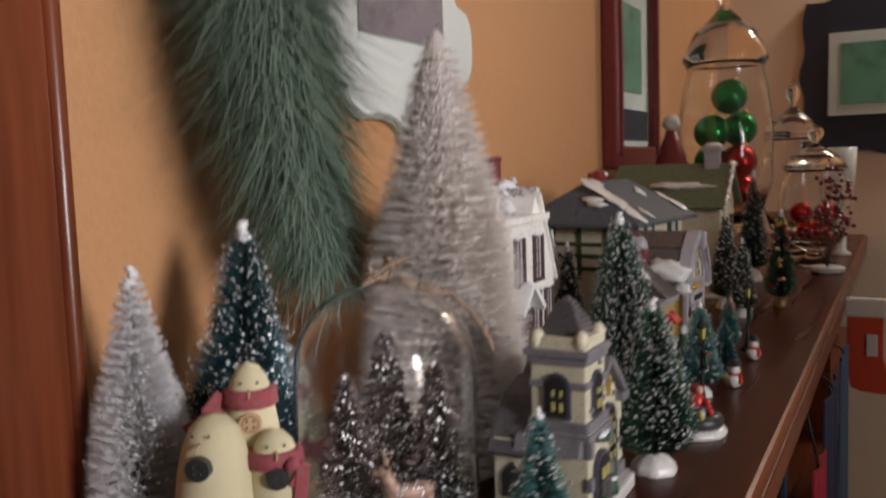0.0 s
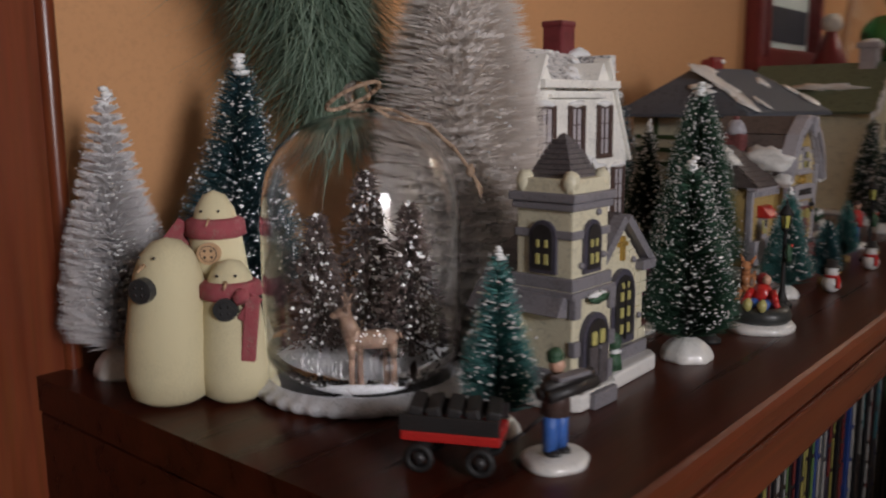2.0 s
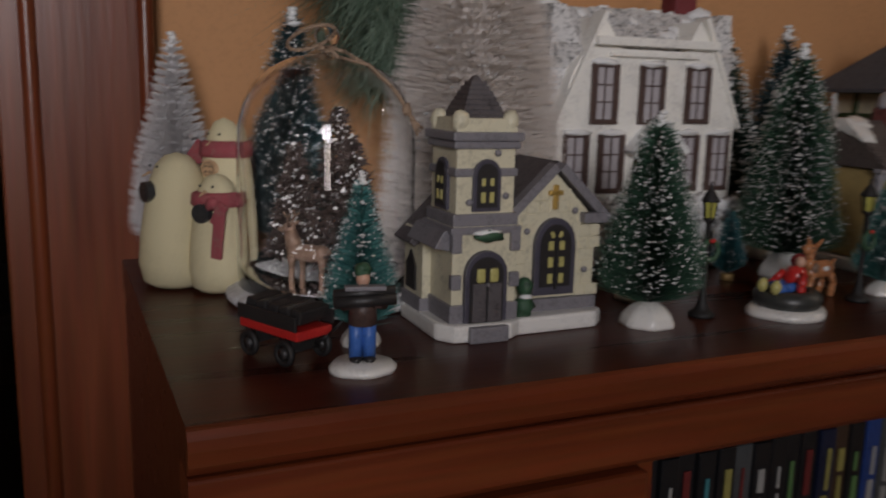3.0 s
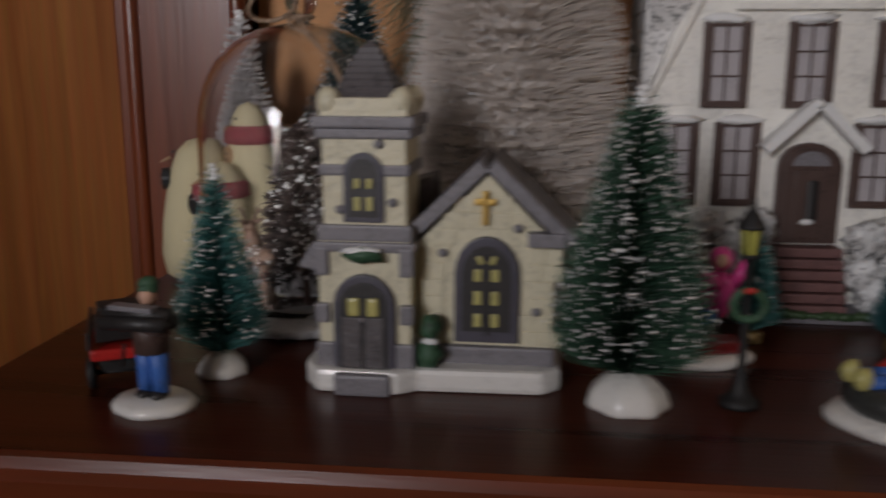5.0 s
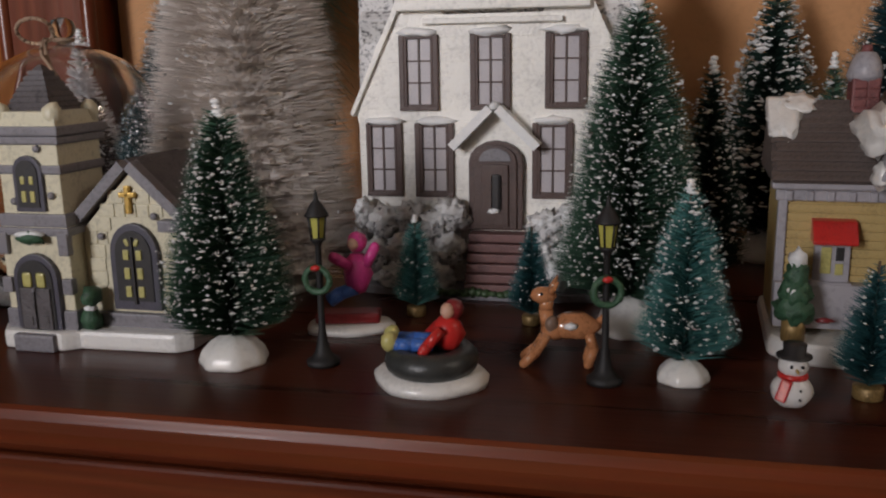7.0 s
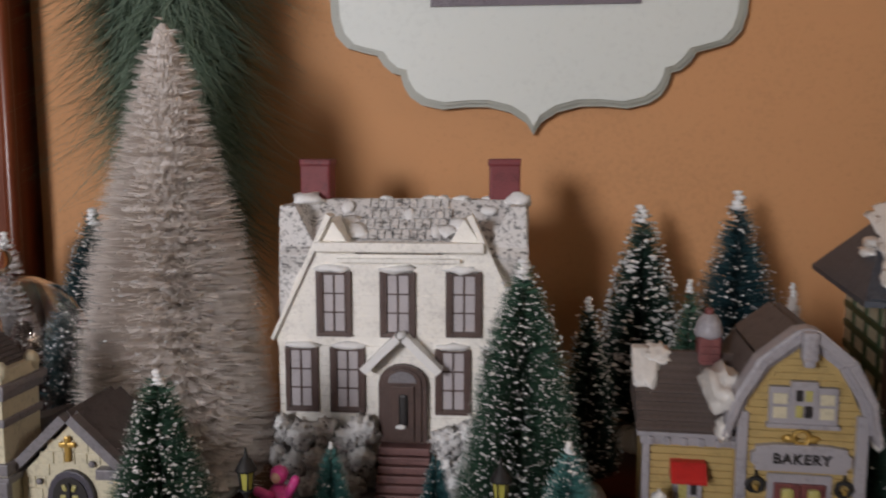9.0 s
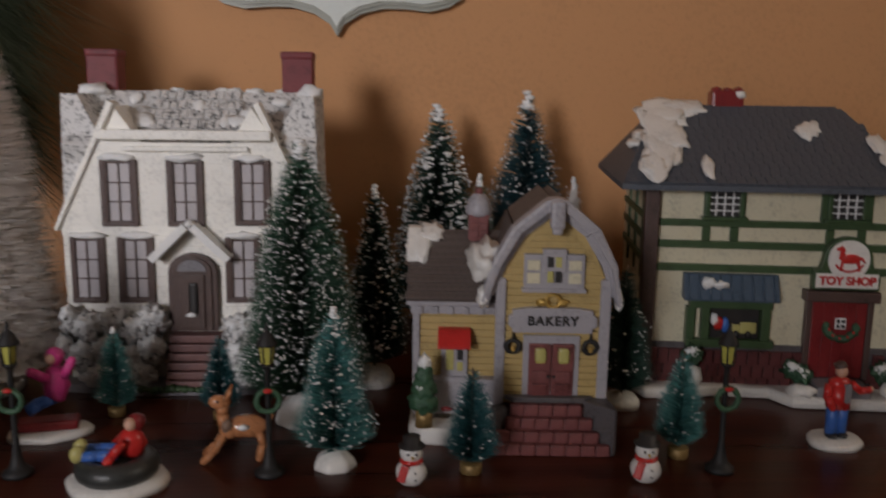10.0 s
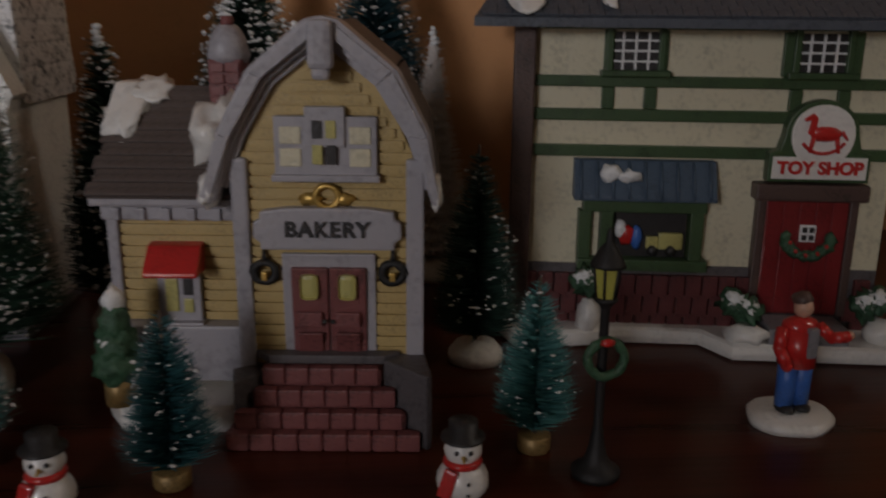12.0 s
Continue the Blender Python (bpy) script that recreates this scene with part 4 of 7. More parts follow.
def bakery():
    def fit(v):
        x = -0.031 + (v.x + 0.031) * 0.79 if v.x < -0.031 else v.x if v.x < 0.034 else 0.034 + (v.x - 0.034) * 0.5
        y = v.y * 0.5 if v.y < 0 and v.z < 0.016 else v.y
        z = v.z * 2.40 if v.z < 0.0112 else 0.0164 + 0.938 * v.z - max(0.0, v.z - 0.10) * 0.08
        return Vector((x, y, z))
    B.warp = fit
    t = thing("ceramic_bakery", 0.6446, 0.1184, H, -4, "yellow ceramic bakery with grey snowy gable and red doors", "ceramic bakery", "ceramic village houses")
    b = B(YELLOW)
    b.prism([(-0.031, 0.010), (0.031, 0.010), (0.031, 0.092), (0.020, 0.120), (0.0, 0.139), (-0.020, 0.120), (-0.031, 0.092)], 0.0, 0.075, "y", 0.0006)

    def cut(z):
        if z < 0.092:
            return -0.0305, 0.0305
        k = (z - 0.092) / 0.047
        return -0.0305 * (1 - k), 0.0305 * (1 - k)
    w = b.done("main_body", t, "yellow clapboard walls")
    courses(w, 0, 0, 0.012, 0.136, 0.0, 0.0046, YELLOW, 0.0013, cut)
    b = B(YELLOW)
    b.box((-0.064, 0.042, 0.039), (0.066, 0.060, 0.068), 0.0006)
    w = b.done("wing_body", t, "yellow clapboard side wing")
    courses(w, -0.0945, -0.034, 0.022, 0.066, 0.012, 0.0046, YELLOW, 0.0013)
    def trim(name, c, size, bevel):
        b = B(GREYV_L)
        b.box(c, size, bevel)
        b.done(name, t, "pale grey painted trim")
    for xc in (-0.0315, 0.0315):
        trim("corner_board", (xc, -0.001, 0.050), (0.0068, 0.006, 0.084), 0.0012)
    trim("corner_board", (-0.0955, 0.012, 0.042), (0.0055, 0.006, 0.056), 0.001)
    trim("frieze", (-0.064, 0.011, 0.0685), (0.072, 0.006, 0.0075), 0.001)
    trim("cornice", (-0.064, 0.0085, 0.0735), (0.078, 0.010, 0.0045), 0.001)
    for k in range(6):
        trim("dentil", (-0.0925 + 0.0118 * k, 0.0085, 0.0675), (0.0042, 0.004, 0.0050), 0.0006)
    trim("base_board", (-0.064, 0.010, 0.014), (0.068, 0.012, 0.016), 0.001)
    # gambrel roof with heavy snowy edge
    b = B(GREYV_L)
    edge = [(-0.0425, 0.077), (-0.0330, 0.100), (-0.0205, 0.124), (0.0, 0.143), (0.0205, 0.124), (0.0330, 0.100), (0.0415, 0.077)]
    for layer, (y0, y1, sc, tk) in enumerate(((-0.010, -0.004, 1.0, 0.0042), (-0.006, 0.002, 0.93, 0.0042), (-0.003, 0.004, 0.86, 0.0042))):
        for p, q in zip(edge, edge[1:]):
            p2, q2 = (p[0] * sc, 0.143 - (0.143 - p[1]) * sc - 0.003 * layer), (q[0] * sc, 0.143 - (0.143 - q[1]) * sc - 0.003 * layer)
            b.slab(p2, q2, "y", y0, y1, tk)
    b.box((0, -0.0105, 0.137), (0.0085, 0.008, 0.019), 0.0025)
    b.box((0, -0.0105, 0.1265), (0.0060, 0.006, 0.006), 0.0020)
    b.done("gable_edge", t, "layered grey snowy bargeboards")
    for p, q in zip(edge, edge[1:]):
        b = B(BROWN_ROOF)
        b.slab(p, q, "y", -0.004, 0.080, 0.0046)
        b.done("roof_panel", t, "dark brown shingle gambrel roof")
    b = B(GREYV_L)
    outer = [(-0.0475, 0.0745), (-0.0395, 0.101), (-0.0255, 0.1275), (-0.006, 0.1465), (0.0, 0.1480), (0.006, 0.1465), (0.0255, 0.1275), (0.0395, 0.101), (0.0465, 0.0745)]
    inner = [(-0.0405, 0.0760), (-0.0330, 0.1000), (-0.0205, 0.1240), (0.0, 0.1420), (0.0205, 0.1240), (0.0330, 0.1000), (0.0400, 0.0760)]
    b.prism(outer + inner[::-1], -0.009, 0.006, "y", 0.0018)
    b.done("snow_edge", t, "smooth grey white snow along the gable")
    for k, (c, size) in enumerate((((-0.0425, 0.020, 0.098), (0.0130, 0.026, 0.0150)), ((-0.0445, 0.000, 0.079), (0.0048, 0.010, 0.0070)), ((0.0440, 0.000, 0.079), (0.0042, 0.009, 0.0070)))):
        b = B(SNOW_GLAZE)
        b.lump(c, size, 0.3 if k == 0 else 0.2, 33 + k, 3)
        b.done("gable_snow", t, "grey white snow on the gable edge")
    b = B(BROWN_ROOF)
    b.prism([(0.002, 0.0745), (0.046, 0.1140), (0.056, 0.1140), (0.080, 0.08), (0.080, 0.0745)], -0.103, -0.026, "x", 0.0008)
    wing = b.done("wing_roof", t, "dark brown tiled wing roof")
    tile = B(BROWN_ROOF)
    tile.box((0, 0, 0), (0.0060, 0.0062, 0.0013), 0.0004)
    first = tile.done("roof_tile", wing, fit=False)
    n = 0
    for r in range(9):
        for k in range(12):
            o = first if n == 0 else new("roof_tile", first.data)
            o.parent = wing
            f = (r + 0.5) / 9
            o.matrix_local = Matrix.Translation(B.warp(Vector((-0.1000 + 0.0062 * k + (r % 2) * 0.0031, 0.002 + 0.044 * f, 0.0757 + 0.0395 * f)))) @ pose(0, 0, 0, 37, 0, 0)
            n += 1
    b = B(SNOW_GLAZE)
    b.prism([(0.024, 0.0955), (0.025, 0.0978), (0.045, 0.1172), (0.058, 0.1172), (0.058, 0.108)], -0.1050, -0.093, "x", 0.0018)
    b.lump((-0.0945, 0.034, 0.1055), (0.0085, 0.012, 0.0022), 0.35, 71, 3, tilt=0.9)
    b.lump((-0.0860, 0.044, 0.1135), (0.0110, 0.008, 0.0025), 0.35, 72, 3, tilt=0.6)
    b.prism([(0.034, 0.1046), (0.046, 0.1164), (0.058, 0.1164), (0.058, 0.108)], -0.091, -0.080, "x", 0.0015)
    b.done("wing_snow", t, "cream white snow at the roof corner")
    b = B(BRICK_R)
    b.box((-0.0475, 0.047, 0.117), (0.0165, 0.0165, 0.022), 0.001)
    for r in range(4):
        for k in range(2):
            b.box((-0.0512 + 0.0076 * k, 0.0383, 0.109 + 0.0052 * r), (0.0068, 0.0012, 0.0044), 0.0004)
    b.use(GREYV_L).lathe([(0.0092, 0.126), (0.0112, 0.1295), (0.0086, 0.138), (0.0056, 0.1425), (0, 0.144)], (-0.0475, 0.047, 0), seg=8)
    b.use(BRICK_R).rod((-0.0475, 0.047, 0.142), (-0.0475, 0.047, 0.147), 0.0035, 0.003)
    b.done("chimney", t, "red brick chimney with snow cap")
    # sign with the shop's trade
    b = B(GREYV_L)
    b.prism([(-0.024, 0.0570), (0.024, 0.0570), (0.024, 0.0600), (0.0265, 0.0615), (0.0265, 0.0675), (0.024, 0.0690), (0.024, 0.0720), (0.014, 0.0735), (-0.014, 0.0735), (-0.024, 0.0720), (-0.024, 0.0690), (-0.0265, 0.0675), (-0.0265, 0.0615), (-0.024, 0.0600)], -0.0055, 0.0, "y", 0.0010)
    sign = b.done("sign_board", t, "pale grey sign board")
    cu = bpy.data.curves.new("sign_lettering", "FONT")
    cu.body, cu.size, cu.extrude, cu.align_x, cu.align_y, cu.space_character = "BAKERY", 0.0078, 0.0004, "CENTER", "CENTER", 1.12
    cu.offset = 0.00022
    tx = new("sign_lettering_text", cu)
    bpy.context.view_layer.update()
    me = bpy.data.meshes.new_from_object(tx)
    bpy.data.objects.remove(tx)
    me.materials.clear()
    me.materials.append(DARK)
    lt = new("sign_lettering", me)
    lt.parent = sign
    lt["label"] = "dark lettering reading BAKERY"
    lt.matrix_local = Matrix.Translation(B.warp(Vector((0, -0.0060, 0.0650)))) @ pose(0, 0, 0, 90, 0, 0)
    b = B(GOLD)
    b.ring((0.0, -0.003, 0.0775), 0.0042, 0.0012, "y", 16, 6)
    b.lump((-0.006, -0.002, 0.0765), (0.004, 0.0018, 0.0025), 0.3, 1, 2)
    b.lump((0.006, -0.002, 0.0765), (0.004, 0.0018, 0.0025), 0.3, 2, 2)
    b.done("pretzel_ornament", t, "small gold pretzel ornament")
    # upper window group
    b = B(GREYV_L)
    b.box((0, -0.0018, 0.0965), (0.036, 0.004, 0.024), 0.0006)
    b.box((0, -0.0028, 0.1045), (0.014, 0.005, 0.016), 0.0006)
    b.box((0, -0.0030, 0.0848), (0.038, 0.006, 0.0026), 0.0006)
    b.use(CREAM)
    for xc in (-0.0122, 0.0122):
        for zc in (0.0925, 0.1010):
            b.box((xc, -0.0040, zc), (0.0075, 0.001, 0.0068), 0.0004)
    b.use(GLOWY).box((0.0022, -0.0054, 0.1035), (0.0036, 0.001, 0.0072), 0.0003)
    b.box((-0.0026, -0.0054, 0.0938), (0.0036, 0.001, 0.0072), 0.0003)
    b.use(DARK).box((-0.0026, -0.0054, 0.1035), (0.0036, 0.001, 0.0072), 0.0003)
    b.box((0.0022, -0.0054, 0.0938), (0.0036, 0.001, 0.0072), 0.0003)
    b.done("upper_window", t, "pale framed triple window with yellow panes")
    # doors
    b = B(GREYV_L)
    b.box((0, -0.0012, 0.0325), (0.034, 0.004, 0.045), 0.0006)
    b.done("door_frame", t, "pale grey door frame")
    for s in (-1, 1):
        b = B(BRICK_R)
        b.box((s * 0.0069, -0.0040, 0.0305), (0.0132, 0.0026, 0.0385), 0.0005)
        for zc, hh in ((0.0180, 0.011), (0.0290, 0.006)):
            b.box((s * 0.0069, -0.0056, zc), (0.0088, 0.0012, hh), 0.0004)
        b.use(GLOWY).box((s * 0.0069, -0.0056, 0.0425), (0.0064, 0.0012, 0.0100), 0.0020)
        b.use(DARK).ball((s * 0.0016, -0.0064, 0.0285), 0.0010, 8)
        b.done("door", t, "red panelled door with a yellow pane")
    for xc in (-0.0232, 0.0232):
        b = B(IRON)
        b.ring((xc, -0.0032, 0.0475), 0.0040, 0.0016, "y", 14, 6, 0.2)
        b.use(GOLD).box((xc, -0.0042, 0.0462), (0.0022, 0.002, 0.0036), 0.0005)
        b.use(IRON).rod((xc, -0.0032, 0.0515), (xc, -0.0032, 0.0565), 0.0012, 0.0006)
        b.done("wall_lantern", t, "small black wreathed wall lantern")
    # awning and wing window
    b = B(RED)
    b.prism([(0.011, 0.0560), (0.006, 0.0550), (-0.002, 0.0460), (-0.002, 0.0440), (0.011, 0.0440)], -0.0785, -0.0530, "x", 0.0010)
    b.done("awning", t, "glossy red awning")
    b = B(GREYV_L)
    b.box((-0.0655, 0.0100, 0.0335), (0.0205, 0.004, 0.022), 0.0006)
    b.box((-0.0655, 0.0080, 0.0215), (0.0235, 0.006, 0.0030), 0.0006)
    b.use(GLOWY).box((-0.0690, 0.0078, 0.0340), (0.0060, 0.001, 0.014), 0.0004)
    b.use(DARK).box((-0.0612, 0.0078, 0.0375), (0.0046, 0.001, 0.007), 0.0004)
    b.use(GLOWY).box((-0.0612, 0.0078, 0.0295), (0.0046, 0.001, 0.006), 0.0004)
    b.done("wing_window", t, "pale framed wing window")
    # steps of single bricks
    b = B(SLATE)
    b.prism([(-0.028, -0.004), (-0.022, -0.016), (0.020, -0.016), (0.026, -0.004)], 0.0115, 0.0150, "z", 0.0008)
    b.prism([(0.020, -0.016), (0.038, -0.046), (0.042, -0.042), (0.036, 0.0), (0.024, -0.002)], 0.0, 0.0132, "z", 0.0012)
    b.prism([(-0.024, -0.016), (-0.034, -0.036), (-0.038, -0.010), (-0.028, 0.0)], 0.0, 0.010, "z", 0.0012)
    b.done("stoop", t, "dark grey slate stoop and cheek walls")
    rows = [(-0.018, 0.0093, 5, 0.0086), (-0.026, 0.0064, 6, 0.0086), (-0.035, 0.0036, 7, 0.0088), (-0.044, 0.0010, 8, 0.0088)]
    stp = B(BRICK_R)
    for yc, zt, k, w in rows:
        stp.box((-0.002, yc + 0.008, zt * 0.5 + 0.0008), (k * w - 0.001, 0.020, zt + 0.0012))
    stp = stp.done("brick_steps", t, "red brick front steps")
    first = None
    for r, (yc, zt, k, w) in enumerate(rows):
        for i in range(k):
            if first is None:
                q = B(BRICK_R)
                q.box((0, 0, 0), (0.0080, 0.0046, 0.0066), 0.0006)
                first = q.done("brick", stp, fit=False)
                o = first
            else:
                o = new("brick", first.data)
                o.parent = stp
            o.matrix_local = Matrix.Translation(B.warp(Vector((-0.002 + (i - (k - 1) / 2) * w + (0.001 if r % 2 else -0.001), yc, zt))) + Vector((0, 0, 0.0012)))
    b = B(SNOW_GLAZE)
    b.prism([(-0.101, 0.002), (-0.090, -0.022), (-0.060, -0.026), (-0.036, -0.020), (-0.030, 0.010), (-0.030, 0.08), (-0.100, 0.08)], 0.0, 0.0045, "z", 0.003)
    b.use(RED_D).lump((-0.070, -0.018, 0.0095), (0.005, 0.003, 0.0006), 0.3, 1, 2)
    b.done("snow_base", t, "white snow base with a red flower bed")
    b = B(GREEN_F)
    for k, (zc, rr) in enumerate(((0.017, 0.0085), (0.025, 0.0072), (0.033, 0.0052))):
        b.lump((-0.090, -0.012, zc), (rr, rr, 0.0070), 0.22, k, 3, 3)
    b.use(SNOW).lump((-0.090, -0.012, 0.0405), (0.0042, 0.0042, 0.0050), 0.2, 5, 2)
    b.lump((-0.092, -0.0165, 0.027), (0.003, 0.0025, 0.002), 0.3, 6, 1)
    b.use(GOLD_BASE).rod((-0.090, -0.012, 0.003), (-0.090, -0.012, 0.0135), 0.0055)
    for v in b.bm.verts:
        v.co.x += 0.014
        v.co.z = 0.010 + v.co.z * 1.05
    b.done("snowy_shrub", t, "small green shrub topped with snow", fit=False)
    B.warp = None
    return t


def toy_shop():
    def fit(v):
        z = float(np.interp(v.z, (0, 0.022, 0.060, 0.0685, 0.0833, 0.1023, 0.1218, 0.158), (0, 0.036, 0.0705, 0.080, 0.0915, 0.1085, 0.1235, 0.151)))
        z += max(0.0, v.z - 0.158) * 1.05
        return Vector((v.x * 0.815, v.y, z))
    B.warp = fit
    t = thing("ceramic_toy_shop", 0.8185, 0.1985, H, -8, "cream and green half-timbered ceramic toy shop with slate roof", "ceramic toy shop", "ceramic village houses")
    X0, X1 = -0.109, 0.098
    b = B(CREAM)
    b.box(((X0 + X1) / 2, 0.073, 0.083), (X1 - X0, 0.146, 0.154), 0.001)
    b.done("shop_body", t, "cream plaster walls")
    def beam(*at):
        b = B(GREEN_D)
        b.box(*at)
        b.done("timber_beam", t, "dark green timber beam")
    for z0, z1 in ((0.1185, 0.1250), (0.0990, 0.1055), (0.0800, 0.0865), (0.1520, 0.1590)):
        beam(((X0 + X1) / 2, -0.0006, (z0 + z1) / 2), (X1 - X0 - 0.002, 0.0038, z1 - z0), 0.0008)
        beam((X0 - 0.0006, 0.070, (z0 + z1) / 2), (0.0038, 0.140, z1 - z0), 0.0008)
    for xc in (-0.063, -0.0395, 0.040, 0.066):
        beam((xc, -0.0004, 0.112), (0.0070, 0.0032, 0.0125), 0.0006)
    for xc in (-0.0635, -0.0340, 0.0335, 0.0705):
        beam((xc, -0.0004, 0.1385), (0.0055, 0.0034, 0.0260), 0.0006)
    for yc in (0.036, 0.074, 0.112):
        beam((X0 - 0.0004, yc, 0.110), (0.0032, 0.006, 0.09), 0.0006)
    b = B(BROWN_D)
    b.box((X0 - 0.001, -0.001, 0.079), (0.0120, 0.0120, 0.150), 0.001)
    b.done("corner_post", t, "dark brown corner post")
    # roof
    b = B(NAVY_ROOF)
    v = [(-0.138, -0.018, 0.158), (0.112, -0.018, 0.158), (0.112, 0.160, 0.158), (-0.138, 0.160, 0.158), (-0.097, 0.071, 0.207), (0.071, 0.071, 0.207)]
    vs = [b.bm.verts.new(p) for p in v] + [b.bm.verts.new((p[0], p[1], p[2] - 0.005)) for p in v[:4]]
    for f in ((0, 1, 5, 4), (1, 2, 5), (2, 3, 4, 5), (3, 0, 4), (6, 7, 1, 0), (7, 8, 2, 1), (8, 9, 3, 2), (9, 6, 0, 3), (6, 9, 8, 7)):
        b.bm.faces.new([vs[i] for i in f])
    b.done("roof", t, "blue grey slate hipped roof")
    roof = t.children[-1]
    q = B(NAVY_ROOF)
    q.box((0, 0, 0), (0.0064, 0.0090, 0.0009), 0.0003)
    first = q.done("shingle", roof, fit=False)
    cnt = 0
    for r in range(13):
        f = (r + 0.4) / 13
        xa, xb = -0.136 + 0.041 * f, 0.110 - 0.041 * f
        k = int((xb - xa) / 0.0081)
        for i in range(k):
            o = first if cnt == 0 else new("shingle", first.data)
            o.parent = roof
            o.matrix_local = Matrix.Translation(B.warp(Vector((xa + 0.005 + 0.0081 * i + (r % 2) * 0.002, -0.016 + 0.087 * f, 0.1598 + 0.0485 * f)))) @ pose(0, 0, 0, 30, 0, 0)
            cnt += 1
    for k, (xc, yc, rx, ry) in enumerate(((-0.092, 0.036, 0.024, 0.011), (-0.074, 0.041, 0.020, 0.0065), (-0.098, 0.022, 0.019, 0.015), (-0.102, 0.006, 0.016, 0.015), (-0.110, -0.007, 0.012, 0.010), (-0.088, 0.014, 0.011, 0.010),
                                           (-0.066, -0.008, 0.0048, 0.0080), (0.028, 0.022, 0.0085, 0.0062), (0.035, 0.025, 0.0060, 0.0050), (0.092, -0.002, 0.012, 0.009), (0.084, 0.012, 0.008, 0.008))):
        yc = -0.018 + (yc + 0.018) * 1.40
        zc = 0.1608 + (yc + 0.018) / 0.089 * 0.049
        b = B(SNOW_GLAZE)
        b.lump((xc, yc, zc + 0.0004), (rx, ry * 1.40, 0.0017), 0.30, k, 3, 1.7, tilt=0.55)
        b.done("roof_snow", t, "cream white snow patch")
    for k in range(2):
        b = B(SNOW_GLAZE)
        b.lump((-0.119 + 0.005 * k, 0.045 + 0.006 * k, 0.181 + 0.006 * k), (0.008, 0.016, 0.004), 0.3, 20 + k, 2)
        b.done("roof_snow", t, "cream white snow patch")
    b = B(RED_D)
    b.box((-0.032, 0.078, 0.210), (0.030, 0.018, 0.018), 0.003)
    for k in range(3):
        b.lump((-0.042 + 0.010 * k, 0.074, 0.219), (0.006, 0.006, 0.003), 0.2, k, 1)
    b.use(SNOW_GLAZE).lump((-0.022, 0.070, 0.2165), (0.006, 0.004, 0.004), 0.3, 9, 1)
    b.done("chimney", t, "low dark red chimney")
    for xc in (-0.0490, 0.0520):
        b = B()
        b.use(DARK).box((xc, -0.0002, 0.1395), (0.0250, 0.002, 0.0220))
        b.use(GREEN_D)
        for s in (-1, 1):
            b.box((xc + s * 0.0142, -0.0012, 0.1400), (0.0038, 0.005, 0.0290), 0.0006)
        b.box((xc, -0.0025, 0.1265), (0.0380, 0.0075, 0.0038), 0.0008)
        b.use(SNOW)
        for i in range(3):
            b.box((xc - 0.0070 + 0.0070 * i, -0.0018, 0.1395), (0.0013, 0.0013, 0.0220), 0.0003)
        for i in range(3):
            b.box((xc, -0.0018, 0.1335 + 0.0060 * i), (0.0245, 0.0013, 0.0013), 0.0003)
        b.done("lattice_window", t, "green framed window with white lattice")
    # shop window
    b = B(SLATE_BLUE)
    b.prism([(0.002, 0.0790), (-0.004, 0.0785), (-0.012, 0.0610), (-0.012, 0.0592), (0.002, 0.0592)], -0.0800, 0.0000, "x", 0.0010)
    for k in range(9):
        b.rod((-0.076 + 0.009 * k, -0.0045, 0.0778), (-0.076 + 0.009 * k, -0.0125, 0.0608), 0.0009, 0.0009, 6)
    aw = b.done("awning", t, "dark blue shop awning")
    b = B(SNOW)
    b.lump((-0.060, -0.0085, 0.0715), (0.0060, 0.0030, 0.0050), 0.35, 3, 2)
    b.lump((-0.050, -0.0090, 0.0700), (0.0070, 0.0026, 0.0034), 0.35, 5, 2)
    b.done("awning_snow", aw, "small snow patch")
    b = B(GREEN_D)
    b.box((-0.039, -0.0030, 0.0555), (0.070, 0.009, 0.006), 0.0008)
    b.box((-0.039, -0.0040, 0.0250), (0.074, 0.011, 0.006), 0.0008)
    for xc in (-0.0725, -0.0600, -0.0090):
        b.box((xc, -0.0030, 0.0400), (0.0075, 0.009, 0.0260), 0.0008)
    b.use(DARK).box((-0.0365, 0.0, 0.0400), (0.046, 0.004, 0.026))
    b.use(CREAM).box((-0.0665, -0.001, 0.0400), (0.0050, 0.004, 0.026))
    sw = b.done("shop_window", t, "green framed shop window")
    b = B(GLOWY)
    b.box((-0.0225, -0.0035, 0.0370), (0.014, 0.003, 0.009), 0.0012)
    b.box((-0.0330, -0.0035, 0.0360), (0.007, 0.003, 0.007), 0.0012)
    b.use(RED).lump((-0.0475, -0.0035, 0.0400), (0.0045, 0.002, 0.0055), 0.2, 1, 2)
    b.use(BLUE).lump((-0.0420, -0.0037, 0.0390), (0.0035, 0.002, 0.0065), 0.2, 2, 2)
    b.use(SNOW).lump((-0.0515, -0.0035, 0.0430), (0.0035, 0.002, 0.0050), 0.2, 3, 2)
    b.use(DARK).ball((-0.0330, -0.0045, 0.0320), 0.0030, 8).ball((-0.0225, -0.0045, 0.0320), 0.0030, 8)
    b.done("toy_display", sw, "painted toys in the window")
    # brick plinth of single bricks
    b = B(SLATE)
    b.box(((X0 + X1) / 2, 0.0005, 0.0130), (X1 - X0 - 0.002, 0.004, 0.020))
    pln = b.done("plinth", t, "dark red brick plinth")
    q = B(BRICK_D)
    q.box((0, 0, 0), (0.0072, 0.003, 0.0110), 0.0006)
    first = q.done("brick", pln, fit=False)
    cnt = 0
